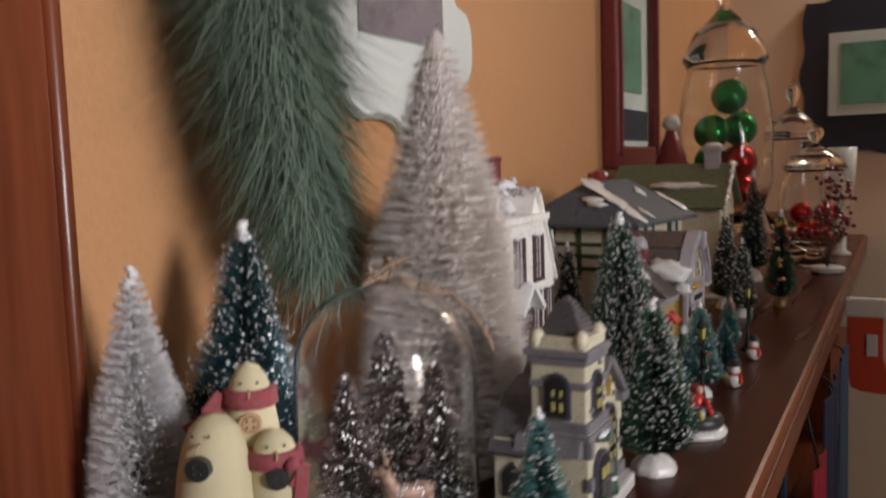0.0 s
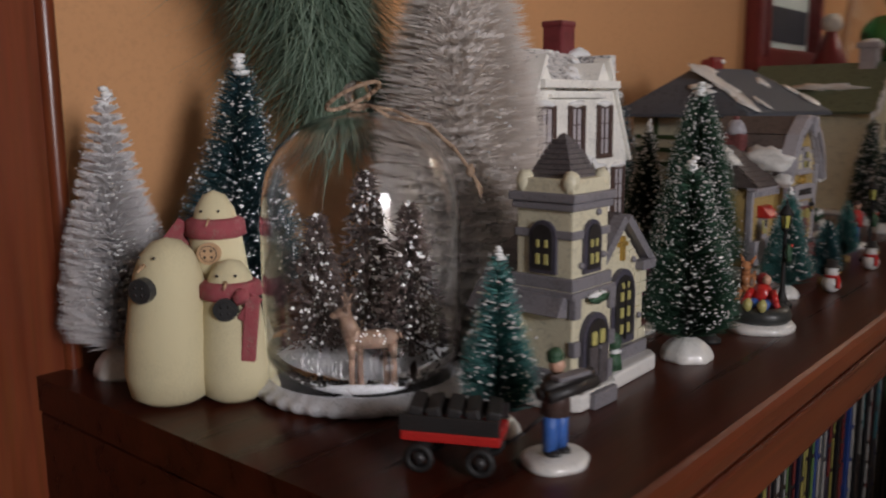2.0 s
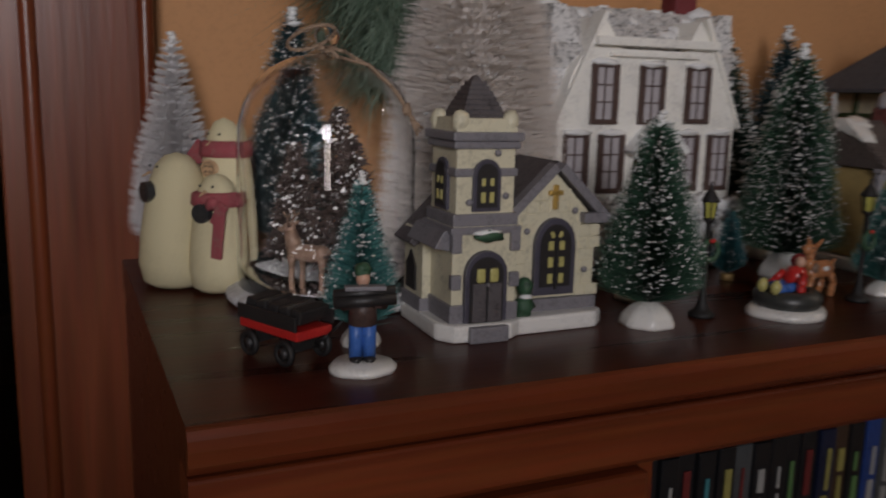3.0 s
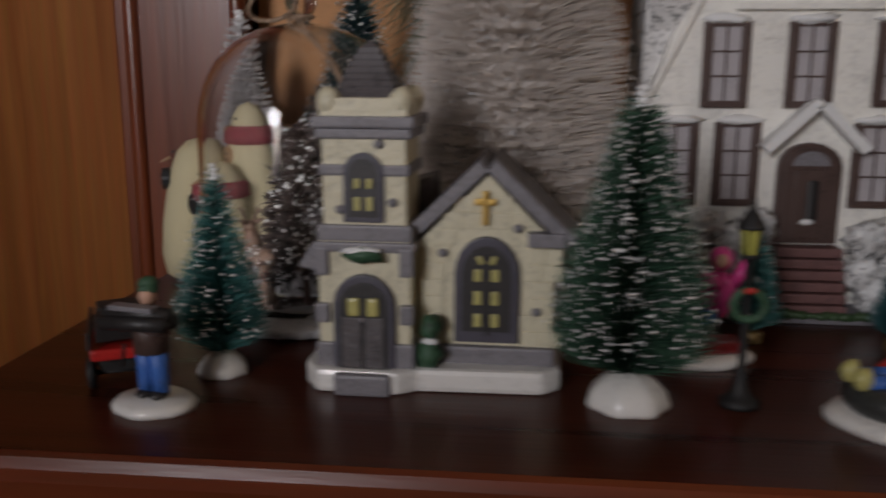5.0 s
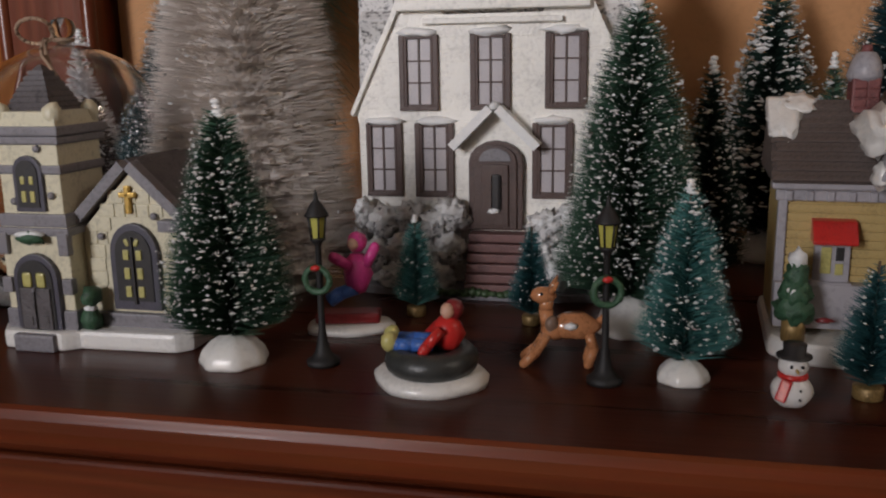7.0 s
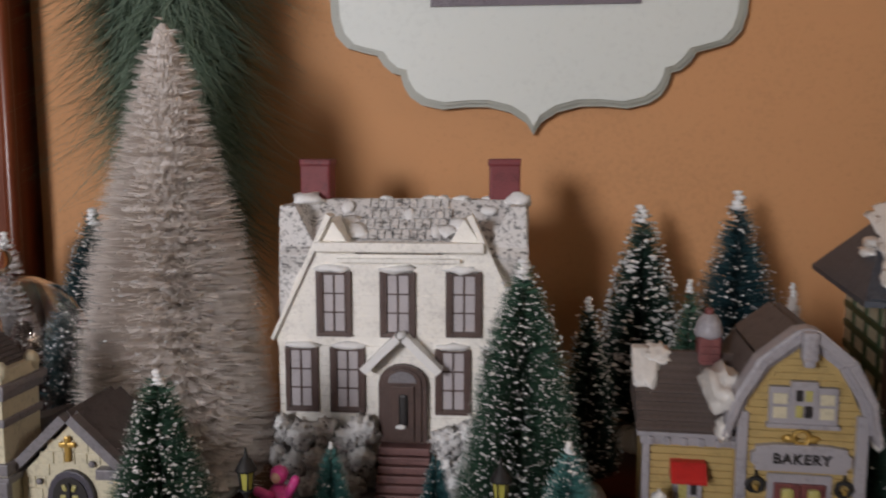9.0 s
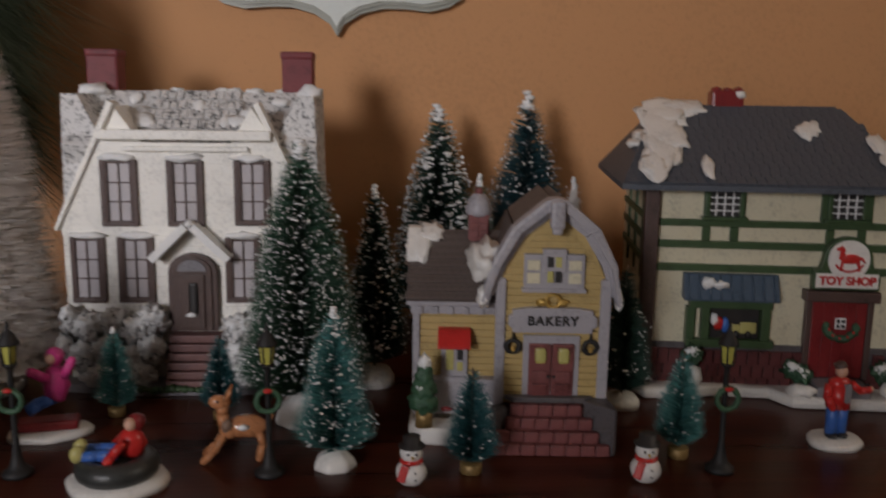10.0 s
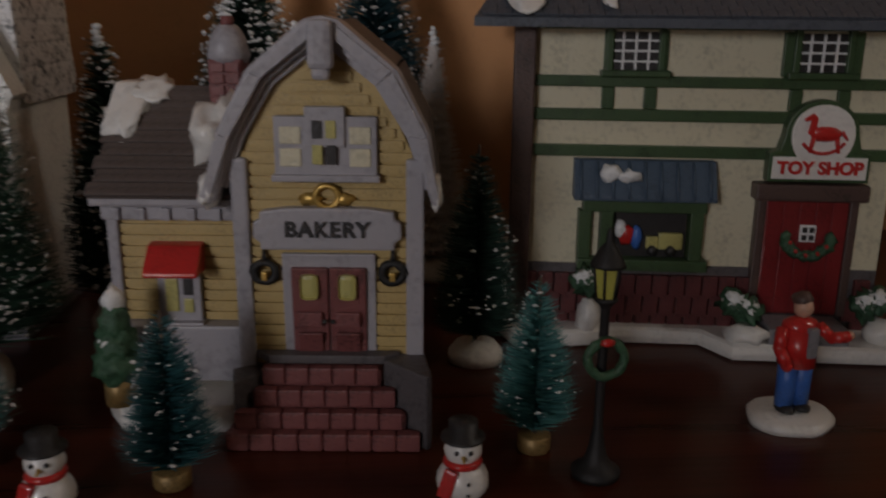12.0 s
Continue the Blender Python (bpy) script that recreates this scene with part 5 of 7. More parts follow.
    for r in range(3):
        for i in range(22):
            xc = -0.103 + 0.0096 * i + (r % 2) * 0.0045
            if 0.022 < xc < 0.082 or xc > 0.093:
                continue
            o = first if cnt == 0 else new("brick", first.data)
            o.parent = pln
            o.matrix_local = Matrix.Translation(B.warp(Vector((xc, -0.0028, 0.0050 + 0.0058 * r))))
            cnt += 1
    # door with lintel, wreath and sign
    b = B(BROWN_D)
    b.box((0.0525, -0.0035, 0.0640), (0.0620, 0.0120, 0.0070), 0.0012)
    for s in (-1, 1):
        b.box((0.0525 + s * 0.0255, -0.0020, 0.0350), (0.0050, 0.0070, 0.052), 0.0010)
    b.done("door_frame", t, "dark brown lintel and posts")
    b = B(RED_D)
    b.box((0.0525, -0.0020, 0.0350), (0.0460, 0.0050, 0.0510), 0.0008)
    for i in range(5):
        b.box((0.0345 + 0.0090 * i, -0.0046, 0.0350), (0.0082, 0.0010, 0.0495), 0.0003)
    dr = b.done("shop_door", t, "dark red plank door")
    b = B(SNOW)
    b.box((0.0535, -0.0058, 0.0435), (0.0090, 0.0012, 0.0090), 0.0006)
    b.use(DARK)
    for sx in (-1, 1):
        for sz in (-1, 1):
            b.box((0.0535 + sx * 0.0020, -0.0066, 0.0435 + sz * 0.0020), (0.0026, 0.0008, 0.0026))
    b.done("door_window", dr, "small white crossed window")
    b = B(GREEN_F)
    for i in range(22):
        a = math.pi * (1.0 + i / 21)
        b.lump((0.0535 + 0.0125 * math.cos(a), -0.0075, 0.0420 + 0.0100 * math.sin(a)), (0.0036, 0.0026, 0.0034), 0.4, i, 1)
    b.use(RED)
    for i in range(5):
        b.ball((0.0535 + 0.011 * math.cos(3.4 + 0.6 * i), -0.0098, 0.0420 + 0.009 * math.sin(3.4 + 0.6 * i)), 0.0012, 6)
    b.done("wreath", dr, "dark green wreath with red berries")
    b = B(GREEN_D)
    disc = [(0.0540 + 0.0200 * math.cos(a), 0.0935 + 0.0200 * math.sin(a)) for a in [math.pi * i / 14 for i in range(15)]]
    b.prism([(0.0265, 0.0685), (0.0815, 0.0685), (0.0815, 0.0850), (0.0760, 0.0870)] + disc + [(0.0320, 0.0870), (0.0265, 0.0850)], -0.0085, -0.0015, "y", 0.0008)
    sg = b.done("shop_sign", t, "green edged hanging sign with a red rocking horse")
    b = B(SNOW_GLAZE)
    b.prism([(0.0540 + 0.0170 * math.cos(a), 0.0945 + 0.0165 * math.sin(a)) for a in [2 * math.pi * i / 26 for i in range(26)]], -0.0098, -0.0080, "y", 0.0004)
    b.prism([(0.0285, 0.0705), (0.0795, 0.0705), (0.0795, 0.0835), (0.0285, 0.0835)], -0.0096, -0.0080, "y", 0.0004)
    b.done("sign_panel", sg, "white sign panel")
    b = B(RED)
    hx, hz, hy = 0.0540, 0.0955, -0.0105
    b.lump((hx + 0.001, hy, hz), (0.0085, 0.0014, 0.0040), 0.1, 1, 2)
    b.prism([(hx - 0.009, hz), (hx - 0.005, hz - 0.002), (hx - 0.0045, hz + 0.008), (hx - 0.007, hz + 0.0105), (hx - 0.0115, hz + 0.0075), (hx - 0.0108, hz + 0.0060), (hx - 0.0078, hz + 0.0068)], -0.0112, -0.0096, "y")
    for s in (-0.0055, 0.0068):
        b.rod((hx + s, hy, hz - 0.002), (hx + s * 1.25, hy, hz - 0.0095), 0.0014, 0.0010, 8)
    b.rod((hx + 0.009, hy, hz + 0.001), (hx + 0.0128, hy, hz - 0.003), 0.0012, 0.0006, 8)
    pts = [(hx + 0.0140 * math.sin(a), hy, hz + 0.0035 - 0.0135 * math.cos(a)) for a in [-0.9 + 1.8 * i / 10 for i in range(11)]]
    b.tube(pts, 0.0009, 6)
    b.done("rocking_horse", sg, "red rocking horse")
    cu = bpy.data.curves.new("sign_lettering", "FONT")
    cu.body, cu.size, cu.extrude, cu.align_x, cu.align_y, cu.offset = "TOY SHOP", 0.0078, 0.0005, "CENTER", "CENTER", 0.00030
    tx = new("sign_lettering_text", cu)
    bpy.context.view_layer.update()
    me = bpy.data.meshes.new_from_object(tx)
    bpy.data.objects.remove(tx)
    me.materials.clear()
    me.materials.append(RED)
    lt = new("sign_lettering", me)
    lt.parent = sg
    lt["label"] = "red lettering reading TOY SHOP"
    lt.matrix_local = Matrix.Translation(B.warp(Vector((0.0540, -0.0101, 0.0770)))) @ pose(0, 0, 0, 90, 0, 0)
    b = B(SNOW_GLAZE)
    b.prism([(-0.128, 0.010), (-0.112, -0.022), (-0.070, -0.018), (-0.052, -0.012), (-0.004, -0.012), (0.010, -0.030), (0.112, -0.030), (0.118, 0.160), (-0.128, 0.160)], 0.0, 0.0050, "z", 0.0028)
    b.lump((0.020, -0.022, 0.007), (0.012, 0.008, 0.003), 0.3, 1, 2)
    b.lump((-0.068, -0.010, 0.008), (0.008, 0.006, 0.006), 0.3, 2, 2)
    b.lump((0.096, -0.020, 0.008), (0.012, 0.008, 0.004), 0.3, 3, 2)
    b.use(GREYV).box((0.0525, -0.016, 0.007), (0.044, 0.022, 0.005), 0.001)
    b.done("snow_base", t, "white snow ground with a grey step")
    for k, (xc, zc) in enumerate(((0.014, 0.017), (0.021, 0.014), (0.086, 0.018), (0.093, 0.020), (-0.071, 0.026))):
        b = B(GREEN_F)
        b.lump((xc, -0.015, zc), (0.0075, 0.0060, 0.0062), 0.5, k, 3, 5)
        b.use(SNOW).lump((xc - 0.001, -0.0178, zc + 0.0030), (0.0048, 0.0034, 0.0030), 0.6, k, 3, 5)
        for v in b.bm.verts:
            v.co.x, v.co.z = v.co.x * 0.815, v.co.z + 0.006
        b.done("snowy_bush", t, "dark bush with snow", fit=False)
    B.warp = None
    return t


def green_house():
    t = thing("ceramic_cottage", 1.19, 0.262, H, 0, "ceramic cottage with moss green roof and snow", "ceramic cottage", "ceramic village houses")
    t.scale = (1.0, 1.0, 0.92)
    b = B(CREAM)
    b.box((0, 0, 0.085), (0.13, 0.17, 0.17), 0.001)
    b.prism([(-0.065, 0.168), (0.065, 0.168), (0.0, 0.225)], -0.085, 0.085, "y")
    b.done("cottage_body", t, "cream walls")
    b = B(GREEN_ROOF)
    for s in (-1, 1):
        b.slab((s * 0.085, 0.158), (0, 0.235), "y", -0.095, 0.10, 0.006 if s < 0 else -0.006)
    b.done("roof", t, "moss green shingle roof")
    b = B(SNOW_GLAZE)
    b.lump((-0.045, -0.01, 0.200), (0.016, 0.045, 0.006), 0.4, 2, 3)
    b.lump((0.0, -0.094, 0.237), (0.012, 0.006, 0.006), 0.3, 3, 2)
    for k in range(9):
        b.lump((-0.083 + 0.009 * k, -0.096, 0.160 + 0.0085 * k), (0.006, 0.004, 0.006 + 0.003 * (k % 2)), 0.3, 9 + k, 2)
    b.done("roof_snow", t, "white snow patches")
    b = B(GREYV_L)
    b.box((-0.004, -0.062, 0.246), (0.024, 0.024, 0.040), 0.002)
    b.box((-0.004, -0.062, 0.266), (0.032, 0.032, 0.010), 0.003)
    b.use(SNOW).lump((-0.004, -0.062, 0.272), (0.014, 0.014, 0.005), 0.2, 1, 2)
    b.done("chimney", t, "pale stone chimney")
    for zc in (0.06, 0.125):
        for xc in (-0.035, 0.035):
            b = B()
            pane_window(b, xc, zc - 0.018, zc + 0.018, 0.028, -0.0856, BROWN_D, LILAC)
            b.done("window", t, "dark framed window")
    b = B(BROWN_D)
    b.box((0, -0.086, 0.034), (0.026, 0.004, 0.062), 0.001)
    b.done("front_door", t, "brown door")
    b = B(SNOW_GLAZE)
    b.prism([(-0.085, -0.105), (0.085, -0.105), (0.090, 0.10), (-0.090, 0.10)], 0, 0.007, "z", 0.002)
    b.done("snow_base", t, "white snow base")
    return t


white_house()
church()
bakery()
toy_shop()
green_house()


# ---- bottle brush trees ----
SP = "green bottle brush tree dusted with snow on a white base"
brush_tree(0.246, 0.2196, 0.336, 0.083, "tall champagne beige bottle brush tree with glitter", CHAMP, 11, "disc", 26000, 0.06, 0.0009, False, 0.00115, heart=0.72, rise=0.02, power=0.70, layers=40, jitter=0.24, lift=0.035, flake=GLITTER, low=0.05)
brush_tree(0.0500, 0.3330, 0.177, 0.039, "frosted white bottle brush tree with a snowy tip", FROST, 12, "snow", 11000, 0.30, 0.0008, True, 0.0014, heart=0.30, rise=0.22, power=0.76, layers=27, jitter=0.13, flake=FLAKE, low=0.108)
brush_tree(0.127, 0.3180, 0.199, 0.053, "dark blue green bottle brush tree with snow dots", NAVY_B, 13, "snow", 8500, 0.34, 0.00085, True, 0.0007, rise=0.25, power=0.80, lean=(0.011, 0.001))
brush_tree(0.2975, 0.0740, 0.131, 0.037, SP, SPRUCE, 14, "snow", 8000, 0.36, 0.00075, True, 0.00065, rise=0.2, power=0.66)
brush_tree(0.1175, 0.0925, 0.096, 0.0245, "teal green bottle brush tree beside a toy wagon", TEAL, 15, "snow", 3200, 0.24, 0.0008, True, 0.00055, rise=0.3, power=0.78)
brush_tree(0.5165, 0.0850, 0.094, 0.0260, "teal green bottle brush tree with a snowy tip", TEAL, 16, "snow", 3600, 0.30, 0.0007, True, 0.00055, rise=0.3, power=0.75)
brush_tree(0.492, 0.1560, 0.182, 0.047, "large green bottle brush tree frosted with snow", SPRUCE, 17, "snow", 12500, 0.42, 0.00075, True, 0.00065, rise=0.15, power=0.72)
brush_tree(0.536, 0.2260, 0.147, 0.029, "slim dark green bottle brush tree with snow", SPRUCE_D, 18, "disc", 4200, 0.30, 0.0010, True, 0.0006, rise=0.2, power=0.72)
brush_tree(0.587, 0.3440, 0.202, 0.052, "dark green bottle brush tree with heavy snow", SPRUCE_D, 19, "snow", 6200, 0.36, 0.0016, True, 0.0007, rise=0.15, power=0.78)
brush_tree(0.661, 0.3410, 0.214, 0.055, "dark green bottle brush tree with light snow", NAVY_B, 20, "snow", 6400, 0.30, 0.0010, True, 0.0007, rise=0.15, power=0.80)
brush_tree(0.618, 0.3020, 0.148, 0.029, "small green bottle brush tree with snow", SPRUCE, 21, "snow", 2800, 0.30, 0.0009, True, 0.0006, rise=0.2, power=0.8)
brush_tree(0.694, 0.3040, 0.146, 0.025, "small champagne beige bottle brush tree", CHAMP, 22, "disc", 2600, 0.10, 0.0008, True, 0.0006, heart=0.6, rise=0.1, power=0.8)
brush_tree(0.706, 0.1780, 0.100, 0.025, "slim dark green bottle brush tree", SPRUCE_D, 23, "disc", 2400, 0.08, 0.0008, False, 0.0006, rise=0.2, power=0.75)
for k, (x, y, h, r, m) in enumerate(((0.3695, 0.1665, 0.060, 0.0165, TEAL), (0.438, 0.1595, 0.057, 0.0155, TEAL_D), (0.5935, 0.0755, 0.062, 0.0185, TEAL_D), (0.718, 0.0930, 0.066, 0.0180, TEAL))):
    brush_tree(x, y, h, r, "small teal bottle brush tree on a gold base", m, 30 + k, "gold", 1900, 0.10, 0.0006, k == 0, 0.00045, rise=0.35, power=0.66, group="small gold based trees")
for k, (x, y, h, r) in enumerate(((1.02, 0.150, 0.150, 0.030), (1.33, 0.155, 0.205, 0.036), (0.955, 0.115, 0.115, 0.024))):
    brush_tree(x, y, h, r, SP, SPRUCE_D, 40 + k, "snow", 3600, 0.30, 0.0011, True, 0.0007, rise=0.2, power=0.78)
ot = brush_tree(1.05, 0.075, 0.150, 0.030, "green bottle brush tree hung with shiny coloured ornaments", SPRUCE, 50, "gold", 3600, 0.15, 0.0009, True, 0.0007, rise=0.2, power=0.8)
rg = random.Random(2)
for k in range(34):
    u = rg.uniform(0.05, 0.9)
    a = rg.uniform(0, 6.28)
    R = 0.030 * (1 - u) ** 0.8
    b = B(rg.choice([GOLD, GLASS_G, GLASS_R, GOLD]))
    b.ball((R * math.cos(a), R * math.sin(a), 0.025 + u * 0.12), 0.0032, 10)
    b.done("ornament", ot, "shiny ball ornament")


# ---- the hanging evergreen garland ----
def garland():
    t = thing("evergreen_garland", 0.197, 0.335, 0, 0, "soft sage green evergreen garland hanging on the wall", "garland")
    b = B(TWINE)
    spine = [(0.030, -0.020, 1.275), (0.025, -0.014, 1.305), (0.013, -0.002, 1.38), (0.003, 0.006, 1.48), (-0.004, 0.018, 1.60), (-0.012, 0.030, 1.76)]
    b.tube(spine, 0.004, 8)
    b.use(IRON).rod((-0.012, 0.030, 1.755), (-0.012, 0.076, 1.762), 0.003)
    b.done("stem", t, "wound stem")
    rng = np.random.default_rng(77)
    n = 26000
    s = np.array(spine)
    w = rng.uniform(0, 1, n)
    zz = 1.278 + w * 0.477
    base = np.stack([np.interp(zz, s[:, 2], s[:, 0]), np.interp(zz, s[:, 2], s[:, 1]), zz], 1)
    a = rng.uniform(0, 2 * math.pi, n)
    ln_ = rng.uniform(0.048, 0.090, n) * np.clip(0.66 + (zz - 1.25) * 2.2, 0.6, 1.05)
    out = np.stack([np.cos(a), np.sin(a) * 0.72, np.full(n, -0.36) + rng.normal(0, 0.42, n)], 1)
    mid = base + out * ln_[:, None] * 0.55
    tip = mid + (out * 0.45 + np.stack([rng.normal(0, 0.34, n), rng.normal(0, 0.26, n), np.full(n, -0.25)], 1)) * ln_[:, None]
    mid[:, 1] = np.minimum(mid[:, 1], 0.068)
    tip[:, 1] = np.minimum(tip[:, 1], 0.070)
    side = np.stack([-np.sin(a), np.cos(a), np.zeros(n)], 1) * 0.0008
    v = np.stack([base + side, base - side, mid + side * 0.9, mid - side * 0.9, tip], 1).reshape(-1, 3)
    i = np.arange(n) * 5
    f = [(k, k + 1, k + 3, k + 2) for k in i.tolist()] + [(k + 2, k + 3, k + 4) for k in i.tolist()]
    raw("needles", v.tolist(), f, FUR, t, label="long soft sage green needles")


garland()


# ---- the glass cloche with its winter scene ----
def cloche():
    t = thing("glass_cloche", 0.1300, 0.2010, H, 0, "clear glass cloche with snowy trees, deer and twine bow", "cloche")
    b = B(SNOW_RIM)
    b.lathe([(0.056, 0.0), (0.063, 0.0015), (0.0655, 0.0045), (0.0648, 0.0070), (0.0610, 0.0085), (0.0580, 0.0105), (0, 0.0105)], seg=144, wave=0.014, waves=36)
    b.done("base", t, "white fluted base")
    b = B(SNOW_BED)
    b.lathe([(0.0552, 0.0100), (0.0548, 0.0165), (0.050, 0.0192), (0.037, 0.0210), (0.018, 0.0224), (0, 0.0235)], seg=40, wave=0.02, waves=5)
    b.done("snow_bed", t, "glittering artificial snow")
    rng = np.random.default_rng(5)
    n = 900
    rr, aa = 0.054 * np.sqrt(rng.uniform(0, 1, n)), rng.uniform(0, 6.28, n)
    gv, gf = flecks(np.stack([rr * np.cos(aa), rr * np.sin(aa), 0.0240 - 0.0055 * (rr / 0.054) ** 2], 1), rng.uniform(0.0003, 0.0007, n), rng)
    raw("glitter", gv.tolist(), gf.tolist(), GLITTER, t, label="silver glitter grains")
    outer = [(0.0575, 0.0110), (0.0580, 0.030), (0.0580, 0.100), (0.0570, 0.114), (0.0535, 0.128), (0.0470, 0.140), (0.0370, 0.1500), (0.0240, 0.1568), (0.0105, 0.1600), (0.0, 0.1604)]
    inner = [(max(0.0, r - 0.0016), z - (0.0016 if r < 0.05 else 0.0)) for r, z in outer]
    b = B(GLASS)
    seg = 64
    b.lathe(outer[:-1], seg=4)
    b.bm.clear()
    rings = []
    for prof in (outer[:-1], inner[:-1][::-1]):
        for r, z in prof:
            rings.append([b.bm.verts.new((r * math.cos(6.28318531 * i / seg), r * math.sin(6.28318531 * i / seg), z)) for i in range(seg)])
    top_o, top_i = b.bm.verts.new((0, 0, 0.1604)), b.bm.verts.new((0, 0, 0.1588))
    k = len(outer) - 1
    for j in range(len(rings)):
        if j == k - 1:
            continue
        p, q = rings[j], rings[(j + 1) % len(rings)]
        for i in range(seg):
            b.bm.faces.new((p[i], p[(i + 1) % seg], q[(i + 1) % seg], q[i]))
    for i in range(seg):
        b.bm.faces.new((rings[k - 1][i], rings[k - 1][(i + 1) % seg], top_o))
        b.bm.faces.new((rings[k][(i + 1) % seg], rings[k][i], top_i))
    for f in b.bm.faces:
        f.smooth = True
    dome = b.done("glass_dome", t, "clear glass dome")
    dome.visible_shadow = False
    b = B(GLASS)
    b.lathe([(0.0045, 0.1606), (0.0042, 0.164), (0.0070, 0.167), (0.0085, 0.171), (0.0070, 0.1752), (0.0030, 0.1775), (0, 0.178)], seg=24)
    kn = b.done("glass_knob", t, "clear glass knob")
    kn.visible_shadow = False
    b = B(TWINE)
    b.ring((0, 0, 0.1635), 0.0056, 0.0014, "z", 20, 8)
    loop = []
    for i in range(19):
        a = math.pi * 2 * i / 18
        loop.append((-0.013 + 0.014 * math.cos(a), -0.010 - 0.010 * math.sin(a) - 0.004 * math.cos(a), 0.1690 + 0.0075 * math.sin(a + 0.5)))
    b.tube(loop, 0.0012, 7)
    for off in (0.0, 0.0035):
        b.tube([(-0.004, -0.010 - off, 0.1640), (0.004 - off, -0.024, 0.1610 - off), (0.014, -0.038 - off, 0.1530), (0.026 + off, -0.048, 0.1410 - off), (0.033, -0.0535, 0.1290)], 0.0011, 7)
    b.lump((0.034, -0.0545, 0.1270), (0.0030, 0.0024, 0.0040), 0.25, 4, 2)
    for k in range(3):
        b.tube([(0.034, -0.0545, 0.1270), (0.037 + 0.001 * k, -0.0560, 0.1200), (0.040 + 0.002 * k, -0.0570 + 0.001 * k, 0.1120 + 0.002 * k)], 0.0009, 6)
    b.done("twine_bow", t, "brown jute twine bow")
    for kk, (x, y, h) in enumerate(((0.010, 0.006, 0.116), (-0.016, 0.020, 0.090), (0.007, -0.032, 0.098))):
        rng = np.random.default_rng(60 + kk)
        tr = new("miniature_tree")
        tr.parent = t
        tr.location = (x, y, 0.014)
        tr["label"] = "brown miniature fir with glittering snow"
        n = 1900
        u = np.clip((np.floor(rng.uniform(0, 1, n) ** 1.3 * 9) + 0.5) / 9 + rng.normal(0, 0.028, n), 0, 1)
        a = np.floor(rng.uniform(0, 9, n)) * 0.7 + u * 5 + rng.normal(0, 0.20, n)
        R = h * 0.225 * (1 - u) ** 0.9 + 0.002
        f_ = rng.uniform(0.15, 1.0, n)
        z0 = h * 0.19 + u * h * 0.78
        c = np.stack([R * f_ * np.cos(a), R * f_ * np.sin(a), z0 - 0.35 * R * f_], 1)
        d = np.stack([np.cos(a + rng.normal(0, 0.5, n)), np.sin(a + rng.normal(0, 0.5, n)), rng.normal(0.0, 0.35, n)], 1) * (0.0052 * rng.uniform(0.6, 1.2, n))[:, None]
        v, f = spikes(c, c + d, 0.0011, rng)
        raw("needles", v.tolist(), f.tolist(), TWIG, tr)
        b = B(BROWN_D)
        b.rod((0, 0, 0), (0, 0, h * 0.95), h * 0.022, 0.0006, 8)
        b.done("trunk", tr)
        pk = rng.uniform(0, 1, n) < 0.15
        gv, gf = flecks(c[pk] + np.array([0, 0, 0.0012]), rng.uniform(0.0008, 0.0021, pk.sum()), rng)
        raw("snow", gv.tolist(), gf.tolist(), FLAKE, tr, label="white clumped snow")
    b = B(FAWN_PALE)
    b.lump((0.001, 0, 0.0220), (0.0150, 0.0070, 0.0078), 0.05, 1, 3)
    b.lump((-0.0095, 0, 0.0232), (0.0072, 0.0064, 0.0082), 0.05, 2, 2)
    b.lump((0.0115, 0, 0.0225), (0.0070, 0.0064, 0.0078), 0.05, 3, 2)
    for ox, oy in ((-0.0115, -0.0034), (-0.0070, 0.0034), (0.0095, 0.0034), (0.0145, -0.0034)):
        b.rod((ox, oy, 0.0200), (ox + 0.0004, oy, 0.0085), 0.0036, 0.0021, 10)
        b.rod((ox + 0.0004, oy, 0.0085), (ox, oy, 0.0000), 0.0020, 0.0022, 10)
    b.rod((-0.0110, 0, 0.0250), (-0.0150, 0, 0.0400), 0.0064, 0.0044, 12)
    b.lump((-0.0162, 0, 0.0415), (0.0056, 0.0044, 0.0048), 0.05, 4, 2)
    b.lump((-0.0212, 0, 0.0402), (0.0040, 0.0028, 0.0028), 0.05, 5, 2)
    for s in (-1, 1):
        b.rod((-0.0140, s * 0.003, 0.0445), (-0.0120, s * 0.0085, 0.0475), 0.0020, 0.0008, 8)
        b.tube([(-0.0155, s * 0.0018, 0.0450), (-0.0140, s * 0.0040, 0.0510), (-0.0160, s * 0.0060, 0.0560)], 0.0009, 6)
        b.tube([(-0.0140, s * 0.0040, 0.0510), (-0.0110, s * 0.0055, 0.0545)], 0.0008, 6)
    b.rod((0.0175, 0, 0.0265), (0.0205, 0, 0.0225), 0.0020, 0.0010, 8)
    b.use(SNOW)
    for k in range(18):
        a = -0.3 - 1.9 * rng.uniform()
        x_ = rng.uniform(-0.011, 0.012)
        q = math.sqrt(max(0.05, 1 - (x_ / 0.0165) ** 2))
        b.ball((x_, 0.0070 * q * math.sin(a), 0.0222 + 0.0079 * q * math.cos(a)), 0.0008, 6)
    o = b.done("deer", t, "tan deer figurine with white glitter spots")
    o.matrix_local = pose(-0.0200, -0.0255, 0.0200, 0, 0, -50) @ Matrix.Diagonal((0.88, 0.88, 0.74, 1.0))


TWIG = strands("brown_twig_needles", (0.030, 0.020, 0.018), (0.080, 0.056, 0.048), 0.7)
cloche()


